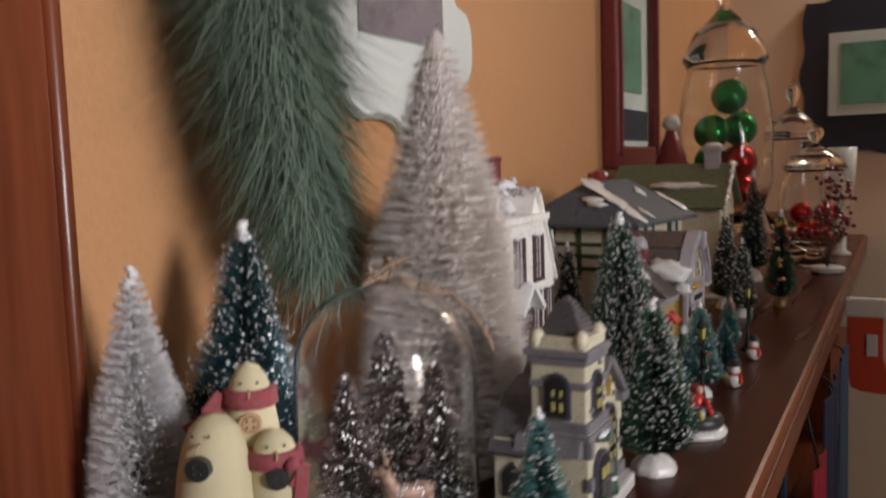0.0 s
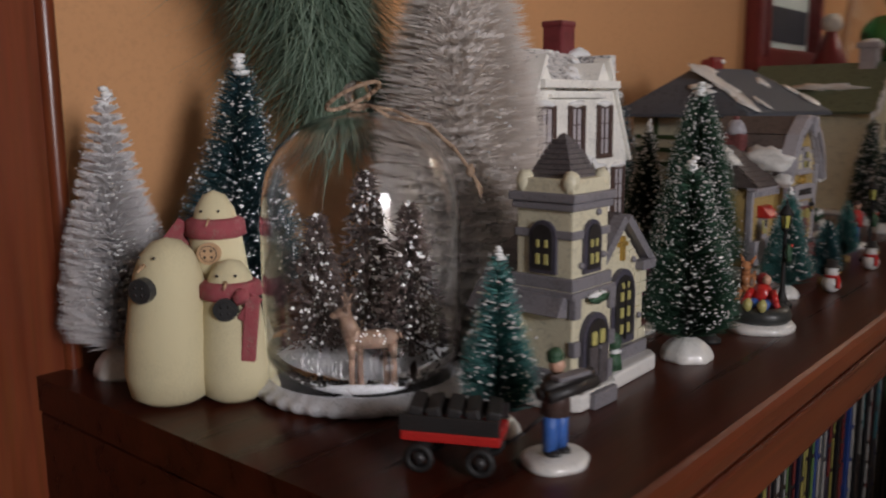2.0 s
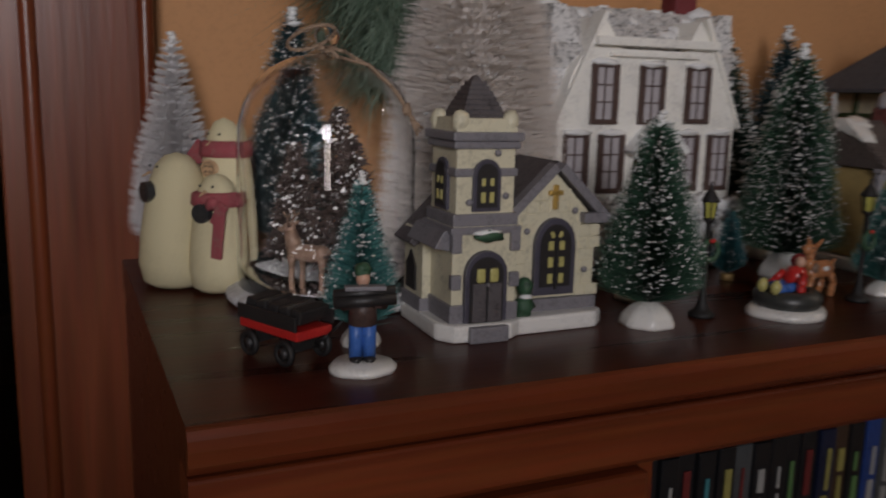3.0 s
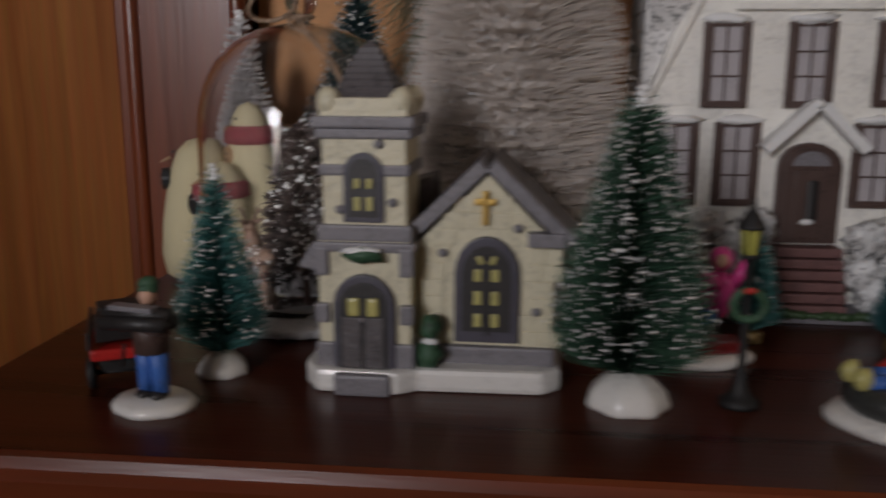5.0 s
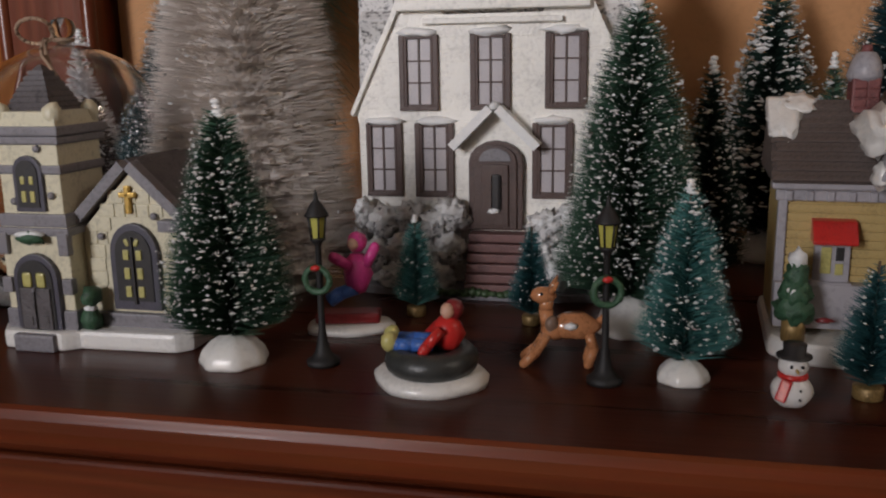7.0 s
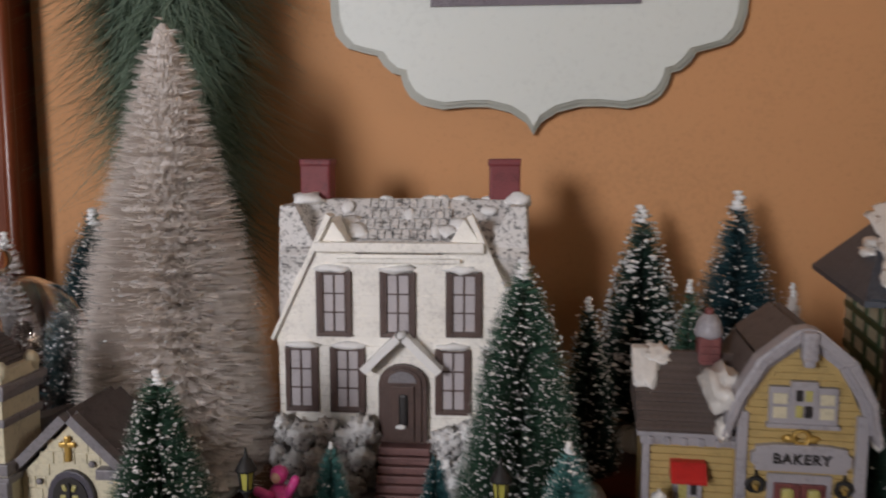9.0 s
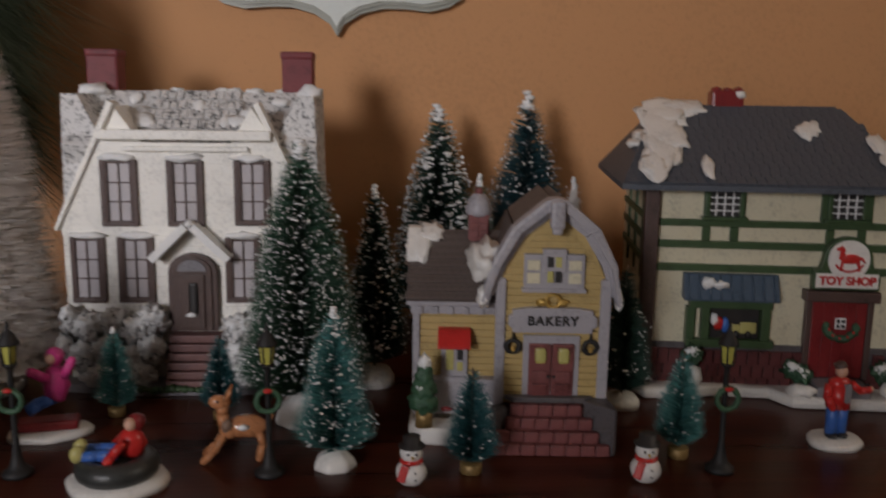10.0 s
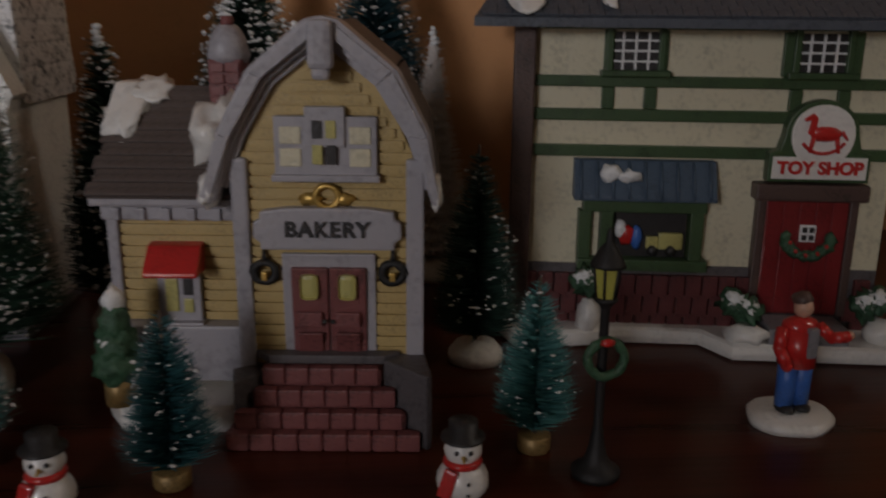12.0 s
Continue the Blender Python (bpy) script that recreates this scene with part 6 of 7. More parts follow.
# ---- the felt snowman family ----
def snowmen_plush():
    t = thing("plush_snowmen", 0.058, 0.252, H, 0, "three cream felt snowmen with plaid scarves and buttons", "plush figure")
    b = B(CLOTH)

    def body(x, y, h, r, lean=0.0):
        prof = [(0.0, 0.0), (r * 0.70, 0.0015), (r * 0.97, h * 0.06), (r * 1.08, h * 0.20), (r * 1.03, h * 0.42), (r * 0.90, h * 0.65), (r * 0.77, h * 0.80), (r * 0.60, h * 0.91), (r * 0.35, h * 0.975), (0.0, h)]
        n0 = len(b.bm.verts)
        b.lathe(prof, (x, y, 0), 28)
        b.bm.verts.ensure_lookup_table()
        for v in b.bm.verts[n0:]:
            v.co.x += lean * v.co.z
            v.co += Vector((v.co.x - x, v.co.y - y, 0)) * 0.03 * noise.noise(v.co * 60)
    A_, C_, D_ = (-0.0165, 0.0135), (0.0075, -0.0125), (0.0185, 0.0130)
    b.use(CLOTH)
    body(*A_, 0.0985, 0.0235, 0.02)
    body(*C_, 0.0855, 0.0180, 0.0)
    body(*D_, 0.1235, 0.0185, -0.01)
    b.use(PLAID)
    b.lathe([(0.0150, 0.0950), (0.0172, 0.0962), (0.0164, 0.1055), (0.0135, 0.1070)], (D_[0] - 0.001, D_[1], 0), 28, 0.02, 9)
    b.lathe([(0.0150, 0.0625), (0.0174, 0.0640), (0.0164, 0.0715), (0.0135, 0.0730)], (C_[0], C_[1], 0), 28, 0.02, 9)

    def tail(p, q, w, lean):
        """A flat strip of scarf from p down to q."""
        p, q = Vector(p), Vector(q)
        b.box((p + q) / 2, (w, 0.0028, (p - q).length), 0.0009, pose(0, 0, 0, 0, lean, -45))
    fc = Vector((-0.72, -0.69, 0))
    side = Vector((0.69, -0.72, 0))
    base = Vector((C_[0], C_[1], 0))
    k0 = base + fc * 0.0165 + side * 0.0085
    b.lump(k0 + Vector((0, 0, 0.0665)), (0.0046, 0.0046, 0.0048), 0.2, 1, 2)
    tail(k0 + side * 0.003 + Vector((0, 0, 0.066)), k0 + side * 0.0055 + Vector((0, 0, 0.028)), 0.0080, 6)
    tail(k0 + Vector((0, 0, 0.066)), k0 + side * 0.0085 + fc * -0.002 + Vector((0, 0, 0.052)), 0.0070, 30)
    # the tall one's scarf ends trail behind its small neighbour
    e0 = Vector((D_[0], D_[1], 0)) - side * 0.0165 + fc * 0.004
    for kk, (dz, rot) in enumerate(((0.0985, 38), (0.0925, 62))):
        b.box(e0 - side * (0.006 + 0.006 * kk) + Vector((0, 0, dz - 0.004 * kk)), (0.016 + 0.010 * kk, 0.0028, 0.0080), 0.0009, pose(0, 0, 0, 0, rot - 90, -45))

    def stud(x, y, z, r, R, mm, f, thick=0.0018):
        p = Vector((x, y, z)) + f * R
        b.use(mm).rod(p - f * 0.003, p + f * thick, r, r * 0.95, 20, False)
        b.use(DARK).rod(p + f * (thick - 0.0002), p + f * (thick + 0.0003), r * 0.70, r * 0.70, 18, False)
        b.use(mm).rod(p + f * (thick - 0.0002), p + f * (thick + 0.0005), r * 0.64, r * 0.64, 18, False)
        sd = Vector((-f.y, f.x, 0))
        for sx in (-1, 1):
            for sz in (-1, 1):
                q = p + f * thick + sd * sx * r * 0.28 + Vector((0, 0, sz * r * 0.28))
                b.use(DARK).rod(q - f * 0.0005, q + f * 0.0008, r * 0.12, r * 0.12, 8)
    fa, fd = Vector((-0.94, -0.34, 0)), Vector((-0.80, -0.60, 0))
    stud(A_[0], A_[1], 0.0710, 0.0076, 0.0205, BUTTON, fa)
    stud(C_[0], C_[1], 0.0590, 0.0070, 0.0170, BUTTON, fc)
    stud(D_[0], D_[1], 0.0870, 0.0070, 0.0160, BUTTON_T, fd)
    for (x, y), h, r, f in ((A_, 0.0985, 0.0235, fa), (C_, 0.0855, 0.0180, fc), (D_, 0.1235, 0.0185, fd)):
        sd = Vector((-f.y, f.x, 0))
        for s in (-1, 1):
            b.use(DARK).ball(Vector((x, y, h * 0.905)) + f * r * 0.63 + sd * s * 0.0050, 0.0009, 8)
        q = Vector((x, y, h * 0.865)) + f * r * 0.72
        b.use(BUTTON_T).rod(q, q + f * 0.006 - Vector((0, 0, 0.003)), 0.0012, 0.0004, 8)
    b.use(PLAID)
    for v in b.bm.verts:
        v.co.z *= 0.945
    ob = b.done("plush_snowmen_body")
    me = ob.data
    bpy.data.objects.remove(ob)
    ob2 = new("plush_snowmen", me)
    ob2.matrix_world = t.matrix_world.copy()
    tagged(ob2, t["label"], t["category"])
    bpy.data.objects.remove(t)
    ob2.name = "plush_snowmen"


snowmen_plush()


# ---- small figurines, each one plain painted piece ----
def snow_patch(b, r, h, sx=1.0, sy=1.0, seed=0):
    n0 = len(b.bm.verts)
    b.use(SNOW_GLAZE).lathe([(r, 0.0), (r * 1.02, h * 0.5), (r * 0.9, h), (0, h * 1.05)], seg=28)
    b.bm.verts.ensure_lookup_table()
    for v in b.bm.verts[n0:]:
        k = 1 + 0.16 * noise.noise(Vector((v.co.x / r, v.co.y / r, seed * 5.1)) * 1.4)
        v.co.x *= k * sx
        v.co.y *= k * sy


def place(b, name, x, y, turn, label, category, group=""):
    ob = b.done(name)
    ob.matrix_world = pose(x, y, H, 0, 0, turn)
    return tagged(ob, label, category, group)


def standing_man(coat, trousers, hat, carry):
    b = B()
    snow_patch(b, 0.0165, 0.0045, 1.05, 0.85, 3)
    for s in (-1, 1):
        b.use(DARK).lump((s * 0.0034, -0.001, 0.0062), (0.0034, 0.0050, 0.0020), 0.1, 1, 2)
        b.use(trousers).rod((s * 0.0034, 0, 0.0070), (s * 0.0030, 0, 0.0270), 0.0034, 0.0040, 10)
    b.use(coat).rod((0, 0, 0.0240), (0, 0, 0.0385), 0.0072, 0.0066, 12)
    b.lump((0, 0, 0.0395), (0.0078, 0.0052, 0.0042), 0.08, 2, 2)
    b.use(SKIN).lump((0, -0.0005, 0.0470), (0.0036, 0.0038, 0.0044), 0.05, 3, 2)
    b.use(hat).lump((0, 0.0006, 0.0500), (0.0041, 0.0042, 0.0030), 0.1, 4, 2)
    b.use(coat)
    if carry:
        for s in (-1, 1):
            b.tube([(s * 0.0076, 0, 0.0395), (s * 0.0098, -0.0045, 0.0345), (s * 0.0055, -0.0095, 0.0365)], 0.0024, 8)
        b.use(DARK)
        for k in range(3):
            b.rod((-0.0150, -0.0105 + 0.003 * k, 0.0375 + 0.0032 * (k % 2)), (0.0150, -0.0105 + 0.003 * k, 0.0390 + 0.0032 * (k % 2)), 0.0030, 0.0030, 9)
        b.use(GREYV).box((0, -0.0095, 0.0445), (0.020, 0.006, 0.0022), 0.0006)
        b.use(GREEN_F).lump((0, 0.0006, 0.0520), (0.0042, 0.0042, 0.0032), 0.1, 4, 2)
    else:
        b.tube([(-0.0076, 0, 0.0390), (-0.0100, -0.0030, 0.0320), (-0.0080, -0.0060, 0.0260)], 0.0024, 8)
        b.tube([(0.0076, 0, 0.0390), (0.0120, -0.0030, 0.0345), (0.0168, -0.0050, 0.0355)], 0.0023, 8)
        b.use(SKIN).ball((0.0180, -0.0052, 0.0360), 0.0018, 8)
        b.use(GREYV).box((0.0012, -0.0062, 0.0345), (0.0042, 0.0030, 0.0120), 0.0010)
    return b


place(standing_man(BROWN_D, BLUE, GREEN_F, True), "carrier_figurine", 0.104, 0.050, -12, "painted figurine in blue trousers carrying dark bundle", "figurine")
place(standing_man(RED, BLUE, BROWN_D, False), "waving_figurine", 0.822, 0.110, 8, "painted figurine in red coat and blue trousers", "figurine")

b = B()
snow_patch(b, 0.0262, 0.0062, 1.02, 0.90, 7)
b.use(TYRE).ring((0, 0, 0.0112), 0.0155, 0.0066, "z", 32, 12)
b.use(DARK).rod((0, 0, 0.0065), (0, 0, 0.0115), 0.0125)
b.use(RED).lump((0.0080, 0.001, 0.0235), (0.0078, 0.0078, 0.0092), 0.1, 1, 2)
b.use(RED_D).lump((0.0105, 0.0015, 0.0345), (0.0050, 0.0048, 0.0052), 0.08, 2, 2)
b.use(SKIN).lump((0.0078, -0.0020, 0.0345), (0.0034, 0.0034, 0.0038), 0.05, 3, 2)
for s in (-1, 1):
    b.use(RED).tube([(0.0050, s * 0.0075, 0.0270), (-0.0010, s * 0.0105, 0.0205), (-0.0030, s * 0.0120, 0.0180)], 0.0026, 8)
    b.use(BLUE).tube([(0.0010, s * 0.0042, 0.0190), (-0.0085, s * 0.0050, 0.0190), (-0.0150, s * 0.0050, 0.0190)], 0.0032, 8)
    b.use(GLOWY).lump((-0.0190, s * 0.0050, 0.0205), (0.0040, 0.0034, 0.0050), 0.12, 4, 2)
place(b, "tubing_figurine", 0.402, 0.0645, 8, "figurine in red coat lying on a black inner tube", "figurine")

b = B()
snow_patch(b, 0.0215, 0.0050, 1.1, 0.7, 9)
b.use(RED_D).box((0, -0.001, 0.0085), (0.036, 0.015, 0.0060), 0.0020)
b.use(BLUE).tube([(-0.010, -0.004, 0.018), (-0.004, -0.004, 0.022), (0.004, 0.0, 0.024)], 0.0040, 8)
b.use(PINK).lump((0.006, 0, 0.033), (0.0080, 0.0075, 0.0125), 0.12, 1, 2)
b.tube([(0.002, -0.006, 0.038), (-0.006, -0.010, 0.044)], 0.0030, 8)
b.tube([(0.011, -0.003, 0.038), (0.016, -0.005, 0.048)], 0.0030, 8)
b.use(PINK).lump((0.006, -0.001, 0.0505), (0.0058, 0.0056, 0.0060), 0.1, 2, 2)
b.use(SKIN).lump((0.0045, -0.0048, 0.0500), (0.0034, 0.0030, 0.0036), 0.05, 3, 2)
place(b, "sledding_figurine", 0.339, 0.133, 12, "figurine in pink coat on a red sled", "figurine")


def small_snowman(seed):
    b = B(CERAMIC_W)
    b.lump((0, 0, 0.0075), (0.0085, 0.0080, 0.0078), 0.03, seed, 3)
    b.lump((0, 0, 0.0185), (0.0062, 0.0060, 0.0056), 0.03, seed + 1, 3)
    b.use(RED).ring((0, 0, 0.0143), 0.0050, 0.0014, "z", 20, 8)
    b.box((-0.0050, -0.0066, 0.0095), (0.0046, 0.0020, 0.0095), 0.0008, pose(0, 0, 0, -10, 14, -25))
    b.use(DARK).lathe([(0.0072, 0.0224), (0.0072, 0.0232), (0.0046, 0.0234), (0.0048, 0.0282), (0, 0.0284)], seg=20)
    for x, z in ((-0.0022, 0.0196), (0.0022, 0.0196)):
        b.ball((x, -0.0056, z), 0.0008, 8)
    for k in range(2):
        b.ball((0.0015, -0.0080, 0.0060 + 0.0040 * k), 0.0006, 6)
    b.use(GOLD).rod((0, -0.0056, 0.0182), (0, -0.0084, 0.0178), 0.0009, 0.0003, 6)
    return b


place(small_snowman(1), "snowman_figurine", 0.5595, 0.0600, 4, "tiny white snowman with black hat and red scarf", "figurine", "tiny snowmen")
place(small_snowman(5), "snowman_figurine", 0.6888, 0.0605, -3, "tiny white snowman with black hat and red scarf", "figurine", "tiny snowmen")

b = B(FAWN)
b.lump((0.006, 0, 0.0200), (0.0125, 0.0062, 0.0070), 0.08, 1, 3)
b.lump((-0.004, 0, 0.0185), (0.0070, 0.0056, 0.0060), 0.08, 2, 2)
for s in (-1, 1):
    b.tube([(-0.007, s * 0.0036, 0.0165), (-0.0125, s * 0.0050, 0.0075), (-0.0185, s * 0.0060, 0.0022)], 0.0024, 8)
    b.tube([(0.0125, s * 0.0036, 0.0170), (0.0150, s * 0.0046, 0.0100), (0.0125, s * 0.0050, 0.0022)], 0.0026, 8)
    b.rod((-0.0055, s * 0.0026, 0.0372), (-0.0025, s * 0.0062, 0.0432), 0.0020, 0.0006, 8)
b.tube([(-0.007, 0, 0.0200), (-0.0080, 0, 0.0280), (-0.0075, 0, 0.0335)], 0.0036, 10)
b.lump((-0.0092, -0.0004, 0.0352), (0.0066, 0.0042, 0.0044), 0.06, 3, 2)
b.rod((0.0175, 0, 0.0220), (0.0205, 0, 0.0265), 0.0020, 0.0008, 8)
b.use(FAWN_PALE).lump((-0.0052, -0.0040, 0.0215), (0.0034, 0.0022, 0.0044), 0.1, 4, 2)
b.use(SNOW).lump((0.0040, -0.0062, 0.0212), (0.0040, 0.0012, 0.0020), 0.1, 5, 1)
b.use(DARK).ball((-0.0102, -0.0040, 0.0366), 0.0008, 8).ball((-0.0156, -0.0004, 0.0345), 0.0009, 8)
place(b, "fawn_figurine", 0.4600, 0.0960, 6, "glossy brown fawn figurine with splayed front legs", "figurine")


def street_lamp(x, y, turn, lit, wreath=True):
    t = thing("toy_street_lamp", x, y, H, turn, "black toy street lamp with a green wreath", "toy lamp", "toy street lamps")
    b = B(IRON)
    b.lathe([(0.0082, 0.0), (0.0084, 0.0022), (0.0060, 0.0036), (0.0040, 0.0065), (0.0028, 0.0110), (0.0024, 0.0140), (0.0017, 0.0180), (0.0015, 0.0600), (0.0022, 0.0615), (0.0038, 0.0630), (0.0038, 0.0640), (0, 0.0640)], seg=18)
    b.done("post", t)
    b = B(lit)
    b.lathe([(0.0032, 0.0642), (0.0044, 0.0745), (0, 0.0745)], seg=6, smooth=False)
    b.done("lantern_glass", t, "yellow lantern panes")
    for i in range(6):
        a = 2 * math.pi * i / 6
        b = B(IRON)
        b.rod((0.0033 * math.cos(a), 0.0033 * math.sin(a), 0.0640), (0.0046 * math.cos(a), 0.0046 * math.sin(a), 0.0750), 0.0005, 0.0005, 6)
        b.done("lantern_bar", t)
    b = B(IRON)
    b.lathe([(0.0060, 0.0746), (0.0056, 0.0758), (0.0030, 0.0805), (0.0012, 0.0825), (0.0010, 0.0850), (0.0004, 0.0872), (0, 0.0874)], seg=12)
    b.done("lantern_cap", t, "pointed black cap")
    if wreath:
        b = B(GREEN_F)
        b.ring((0, -0.0034, 0.0440), 0.0062, 0.0016, "y", 22, 8, 0.25)
        b.use(RED).lump((0, -0.0052, 0.0502), (0.0030, 0.0012, 0.0016), 0.2, 2, 1)
        b.done("wreath", t, "green wreath with a red bow")


LIT = mat("yellow_lantern_pane", (0.44, 0.42, 0.09), 0.35, vary=0.08, scale=100)
street_lamp(0.3435, 0.0780, 0, LIT)
street_lamp(0.481, 0.0755, 10, LIT)
street_lamp(0.736, 0.0740, 4, LIT)


def wagon():
    t = thing("toy_wagon", 0.0735, 0.0845, H, -64, "toy wagon with red tray carrying dark bundles", "toy wagon")
    b = B(RED)
    b.box((0, 0, 0.0170), (0.046, 0.024, 0.0050), 0.0012)
    b.done("tray", t, "red enamel tray")
    for s in (-1, 1):
        b = B(DARK)
        b.box((0, s * 0.0125, 0.0235), (0.046, 0.0016, 0.0075), 0.0005)
        b.done("side_rail", t, "black side rail")
    b = B(DARK)
    for k in range(5):
        b.box((-0.018 + 0.009 * k, 0.001, 0.0265), (0.0068, 0.022, 0.0075), 0.0012, pose(0, 0, 0, 0, 12 * (-1) ** k, 8))
    b.done("load", t, "dark bundled load")
    b = B(IRON)
    for sx in (-1, 1):
        b.rod((sx * 0.014, -0.012, 0.0070), (sx * 0.014, 0.012, 0.0070), 0.0012, 0.0012, 8)
        b.box((sx * 0.014, 0, 0.0110), (0.004, 0.018, 0.0070), 0.0006)
    b.done("axles", t)
    for sx in (-1, 1):
        for sy in (-1, 1):
            w = B(IRON)
            w.ring((sx * 0.014, sy * 0.0125, 0.0072), 0.0054, 0.0018, "y", 20, 8)
            w = w.done("wheel", t)
            q = B(DARK)
            q.rod((sx * 0.014, sy * 0.0105, 0.0072), (sx * 0.014, sy * 0.0145, 0.0072), 0.0030, 0.0030, 12)
            q.done("hub", w)
    b = B(IRON)
    b.tube([(0.023, 0, 0.012), (0.032, 0.001, 0.018), (0.040, 0.002, 0.026)], 0.0008, 6)
    b.done("handle", t)


wagon()


# ---- far end of the shelf ----
def jar(x, y, R, h, label, lid=True):
    t = thing("apothecary_jar", x, y, H, 0, label, "glass jar", "apothecary jars")
    th = 0.0025
    o = [(R * 0.55, 0.0), (R * 0.60, 0.006), (R * 0.22, 0.020), (R * 0.20, h * 0.10), (R * 0.75, h * 0.16), (R, h * 0.28), (R * 1.02, h * 0.46), (R * 0.90, h * 0.60), (R * 0.80, h * 0.66), (R * 0.86, h * 0.68)]
    i_ = [(R * 0.86 - th, h * 0.68), (R * 0.80 - th, h * 0.66), (R * 0.90 - th, h * 0.60), (R * 1.02 - th, h * 0.46), (R - th, h * 0.28), (R * 0.70, h * 0.18), (0.0, h * 0.155)]
    b = B(GLASS)
    b.lathe(o + i_, seg=40)
    g = b.done("glass_body", t, "clear glass body")
    g.visible_shadow = False
    if lid:
        b = B(GLASS)
        b.lathe([(R * 0.90, h * 0.685), (R * 0.90, h * 0.70), (R * 0.66, h * 0.78), (R * 0.30, h * 0.83), (R * 0.12, h * 0.86), (R * 0.10, h * 0.88), (R * 0.24, h * 0.92), (R * 0.22, h * 0.97), (0, h)], seg=40)
        g = b.done("glass_lid", t, "clear glass lid with knob")
        g.visible_shadow = False
    return t


def ornament(x, y, z, r, m, what):
    b = B(m)
    b.ball((0, 0, 0), r, 24)
    b.use(GOLD).rod((0, 0, r * 0.96), (0, 0, r * 1.14), r * 0.18, r * 0.18, 12)
    b.ring((0, 0, r * 1.22), r * 0.10, r * 0.03, "y", 12, 6)
    ob = b.done("ball_ornament")
    ob.matrix_world = pose(x, y, z, 18, 8, 20)
    tagged(ob, "shiny %s glass ball ornament in a jar" % what, "ornament", "ball ornaments")


jar(1.55, 0.245, 0.095, 0.62, "tall clear glass apothecary jar holding ball ornaments")
for k, (dx, dy, z, m, wn) in enumerate(((-0.030, 0.022, 1.252, GLASS_R, "red"), (0.030, -0.026, 1.254, GLASS_R, "red"), (-0.022, -0.032, 1.318, GLASS_R, "red"), (0.022, 0.032, 1.318, GLASS_G, "green"), (-0.034, 0.020, 1.380, GLASS_G, "green"), (0.022, -0.026, 1.386, GLASS_G, "green"), (-0.020, -0.012, 1.452, GLASS_G, "green"))):
    ornament(1.55 + dx, 0.245 + dy, z, 0.036, m, wn)
jar(1.60, 0.075, 0.068, 0.29, "clear glass apothecary jar with lid and red ornaments")
for k, (dx, dy, z) in enumerate(((-0.026, 0.010, 1.172), (0.024, -0.012, 1.172), (-0.004, -0.026, 1.208), (0.004, 0.026, 1.208))):
    ornament(1.60 + dx, 0.075 + dy, z, 0.022, GLASS_R, "red")
jar(1.76, 0.135, 0.062, 0.39, "tall clear glass apothecary jar with lid")

b = B(CERAMIC_W)
b.lathe([(0.020, 0.0), (0.022, 0.004), (0.010, 0.012), (0.010, 0.110), (0.026, 0.165), (0.030, 0.242), (0.027, 0.242), (0.022, 0.170), (0, 0.155)], seg=32)
place(b, "goblet", 1.80, 0.035, 0, "tall white ceramic goblet", "goblet")

t = thing("berry_sprig", 1.47, 0.040, H, 0, "dark red berry sprig in a small white pot", "berry sprig")
b = B(CERAMIC_W)
b.lathe([(0.024, 0.0), (0.030, 0.004), (0.032, 0.012), (0.028, 0.014), (0, 0.012)], seg=28)
b.done("dish", t, "white dish")
b = B(BROWN_D)
rg = random.Random(8)
ends = []
for k in range(16):
    a, l = rg.uniform(0, 6.28), rg.uniform(0.02, 0.06)
    e = (l * math.cos(a) - 0.0, l * math.sin(a) * 0.8 - 0.008, rg.uniform(0.07, 0.19))
    b = B(b.mats[0])
    b.tube([(0, 0, 0.010), (e[0] * 0.4, e[1] * 0.4, e[2] * 0.55), e], 0.0009, 5)
    b.done("twig", t)
    ends.append(e)
b = B(BERRY)
for e in ends:
    for j in range(8):
        b.ball((e[0] + rg.gauss(0, 0.010), e[1] + rg.gauss(0, 0.010), e[2] + rg.gauss(0, 0.012)), rg.uniform(0.003, 0.0048), 8)
ob = b.done("berry_cluster", t, "dark red berries")
ob["kind"] = "stuff"

t = thing("santa_ornament", 1.42, 0.325, H, 0, "red plush santa hat ornament with white pompom", "ornament")
b = B(RED_D)
b.lathe([(0.050, 0.0), (0.055, 0.05), (0.048, 0.14), (0.030, 0.23), (0.010, 0.285), (0, 0.290)], seg=28)
b.done("hat", t, "red felt hat")
b = B(FELT_WHITE)
b.lump((0, 0, 0.300), 0.017, 0.1, 1, 3)
b.done("pompom", t, "white pompom")

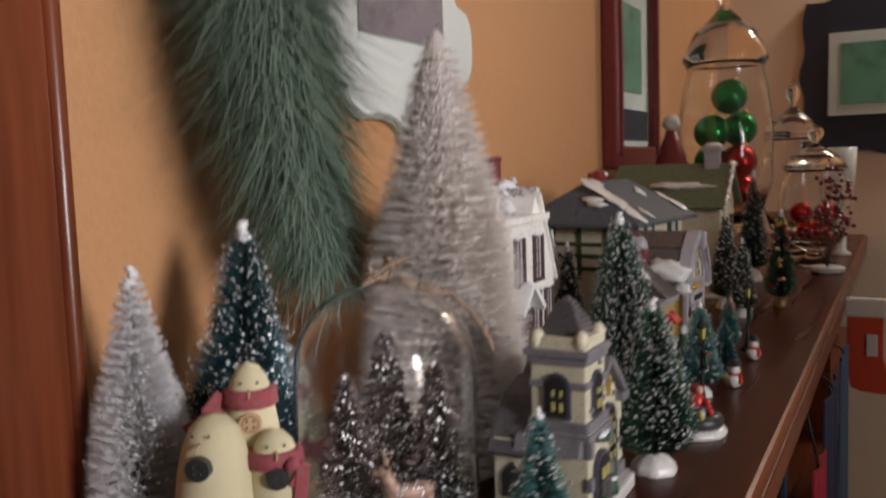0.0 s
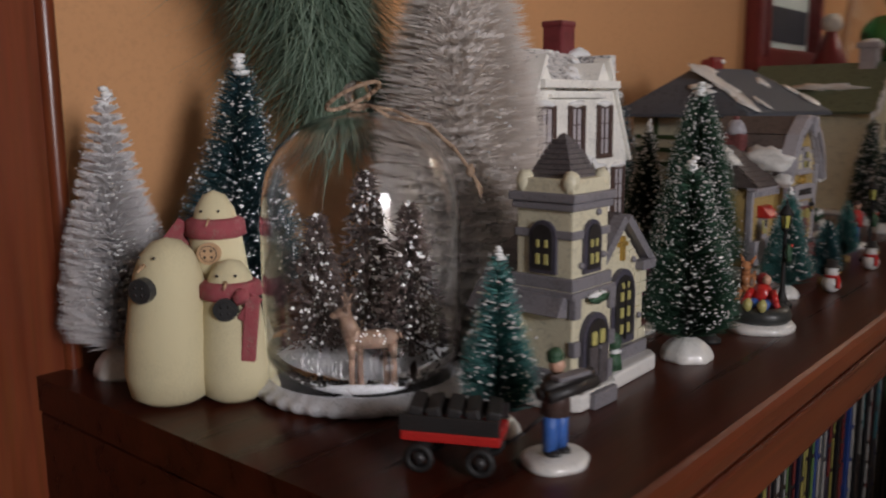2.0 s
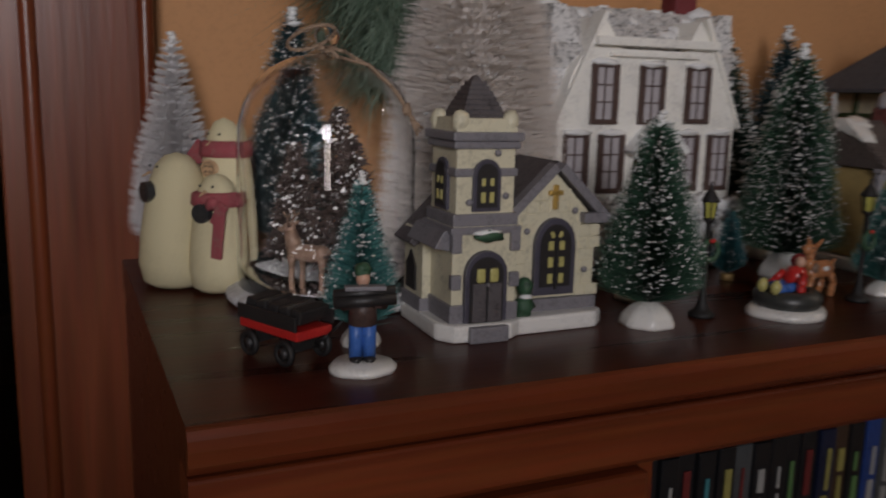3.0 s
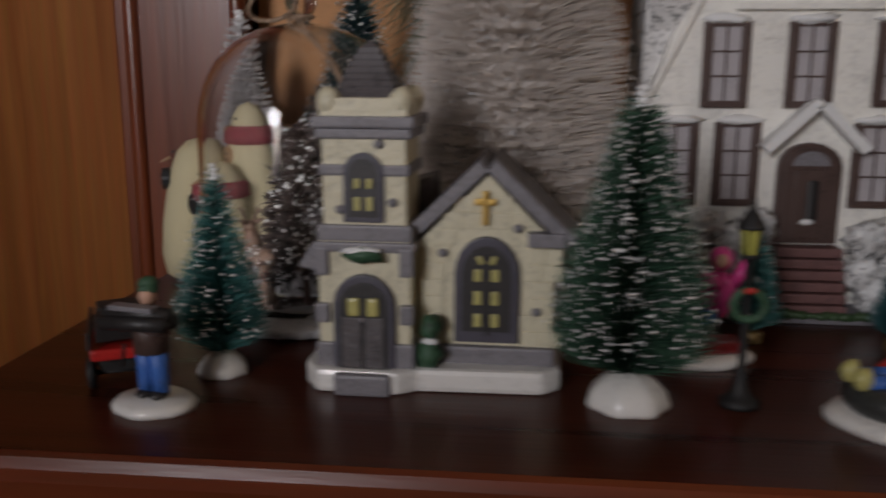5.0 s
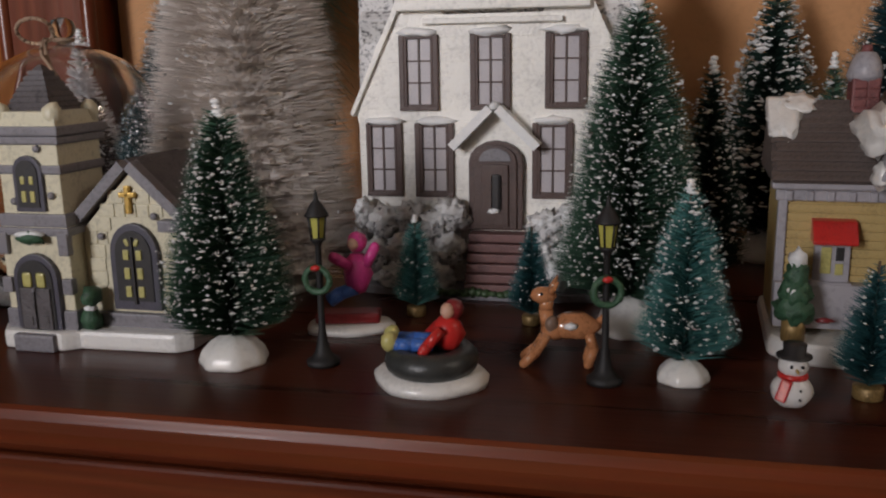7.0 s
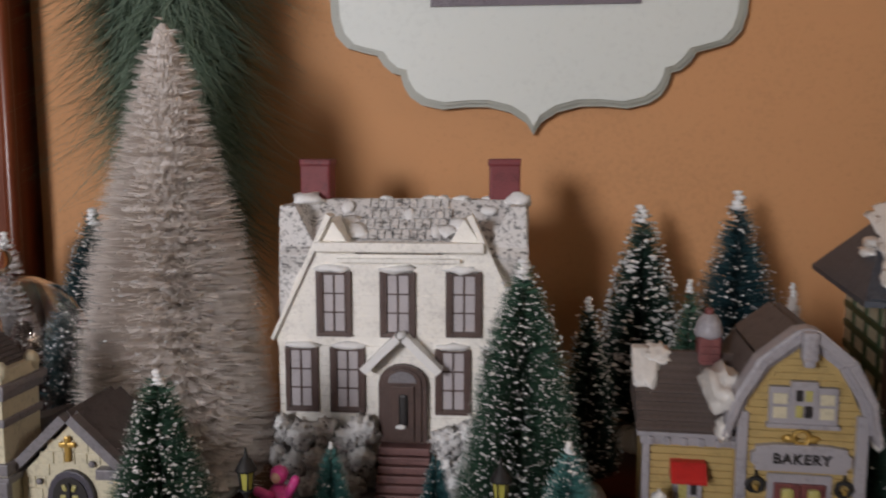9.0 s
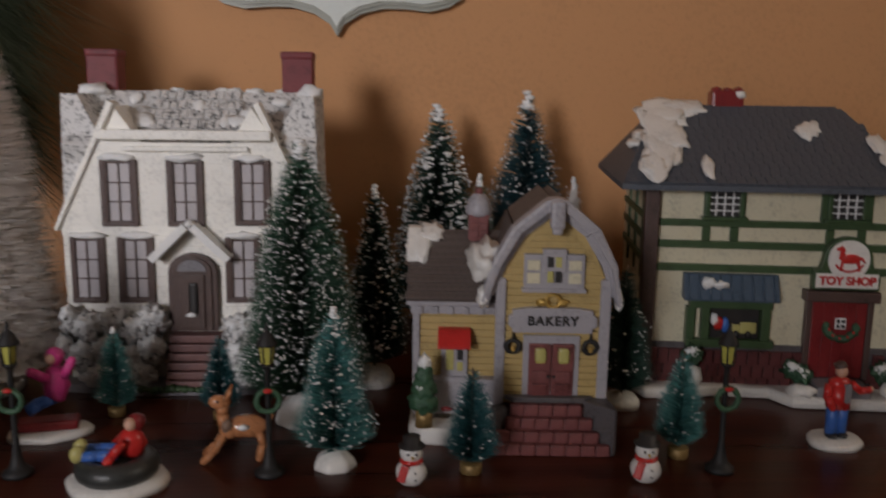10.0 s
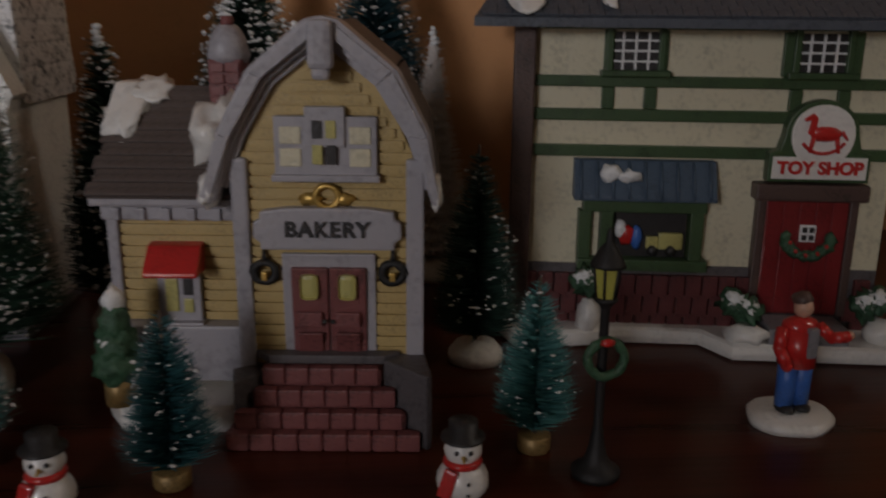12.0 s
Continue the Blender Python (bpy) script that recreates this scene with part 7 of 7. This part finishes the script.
# ---- hanging from the front of the cabinet top ----
def hung(name, label, category, x, z0, z1, w, m, y=-0.022, folds=3, seed=0, x_taper=0.8):
    """A cloth hanging in folds from a small hook under the top's edge."""
    t = thing(name, x, y, 0, 0, label, category)
    nx, nz = 18, 22
    v, f = [], []
    for side in (0, 1):
        for j in range(nz + 1):
            for i in range(nx + 1):
                u, s = i / nx, j / nz
                k = 1 - (1 - x_taper) * (1 - s)
                yy = 0.007 * math.sin(u * folds * 6.28 + seed) * (0.4 + 0.6 * s) + (0.0012 if side else -0.0012)
                v.append(((u - 0.5) * w * k, yy, z1 + (z0 - z1) * s - 0.01 * math.sin(u * 5 + seed) * s))
    o = (nx + 1) * (nz + 1)
    for j in range(nz):
        for i in range(nx):
            a = j * (nx + 1) + i
            f += [(a, a + 1, a + nx + 2, a + nx + 1), (o + a, o + a + nx + 1, o + a + nx + 2, o + a + 1)]
    rim = [i for i in range(nx)]
    for i in rim:
        f.append((i, o + i, o + i + 1, i + 1))
        q = nz * (nx + 1) + i
        f.append((q, q + 1, o + q + 1, o + q))
    for j in range(nz):
        q = j * (nx + 1)
        f.append((q, q + nx + 1, o + q + nx + 1, o + q))
        q += nx
        f.append((q, o + q, o + q + nx + 1, q + nx + 1))
    raw("cloth", v, f, m, t)
    b = B(IRON)
    b.tube([(0, -0.001, z1 - 0.004), (0, 0.004, z1 + 0.006), (0, 0.0135, z1 + (0.010 if z1 > 1.02 else 0.050))], 0.0014, 6)
    b.done("hook", t, "small black hook")
    return t


hung("hanging_cloth", "navy cloth hanging in folds below the shelf", "cloth", 0.84, 0.62, 1.040, 0.22, NAVY_CLOTH, -0.012, 2.2, 1)
hung("hanging_cloth", "crimson red cloth hanging in folds below the shelf", "cloth", 0.665, 0.55, 1.000, 0.14, RED_CLOTH, -0.012, 1.6, 2, 0.6)
hung("hanging_cloth", "faded denim cloth hanging below the shelf", "cloth", 1.04, 0.55, 1.040, 0.17, DENIM, -0.014, 2.5, 3)
b = B(FELT_WHITE)
b.lump((0, 0, 0.0405), 0.042, 0.05, 2, 3)
ob = b.done("plush_ball")
ob.matrix_world = pose(0.845, 0.150, 0.8393)
tagged(ob, "grey white plush ball resting on the lower shelf", "plush ball")
t = thing("christmas_stocking", 1.38, -0.030, 0, 0, "orange red felt stocking with white cuff hanging below the shelf", "stocking")
leg = [(-0.030, 1.040), (0.030, 1.040), (0.028, 0.960), (0.026, 0.925), (0.022, 0.905), (0.004, 0.898), (-0.030, 0.896), (-0.058, 0.900), (-0.066, 0.915), (-0.058, 0.932), (-0.036, 0.942), (-0.030, 0.962)]
b = B(FELT_RED)
b.prism([(p[0], p[1]) for p in leg], -0.008, 0.008, "x", 0.003)
b.done("leg", t, "orange red felt leg")
b = B(FELT_WHITE)
b.box((0, 0, 1.052), (0.024, 0.070, 0.034), 0.005)
b.box((-0.010, -0.012, 0.985), (0.004, 0.018, 0.040), 0.0015)
b.done("cuff", t, "white felt cuff and patch")
b = B(TWINE)
b.tube([(0, 0.028, 1.068), (0, 0.030, 1.074), (0, 0.0345, 1.070)], 0.0015, 6)
b.done("loop", t)
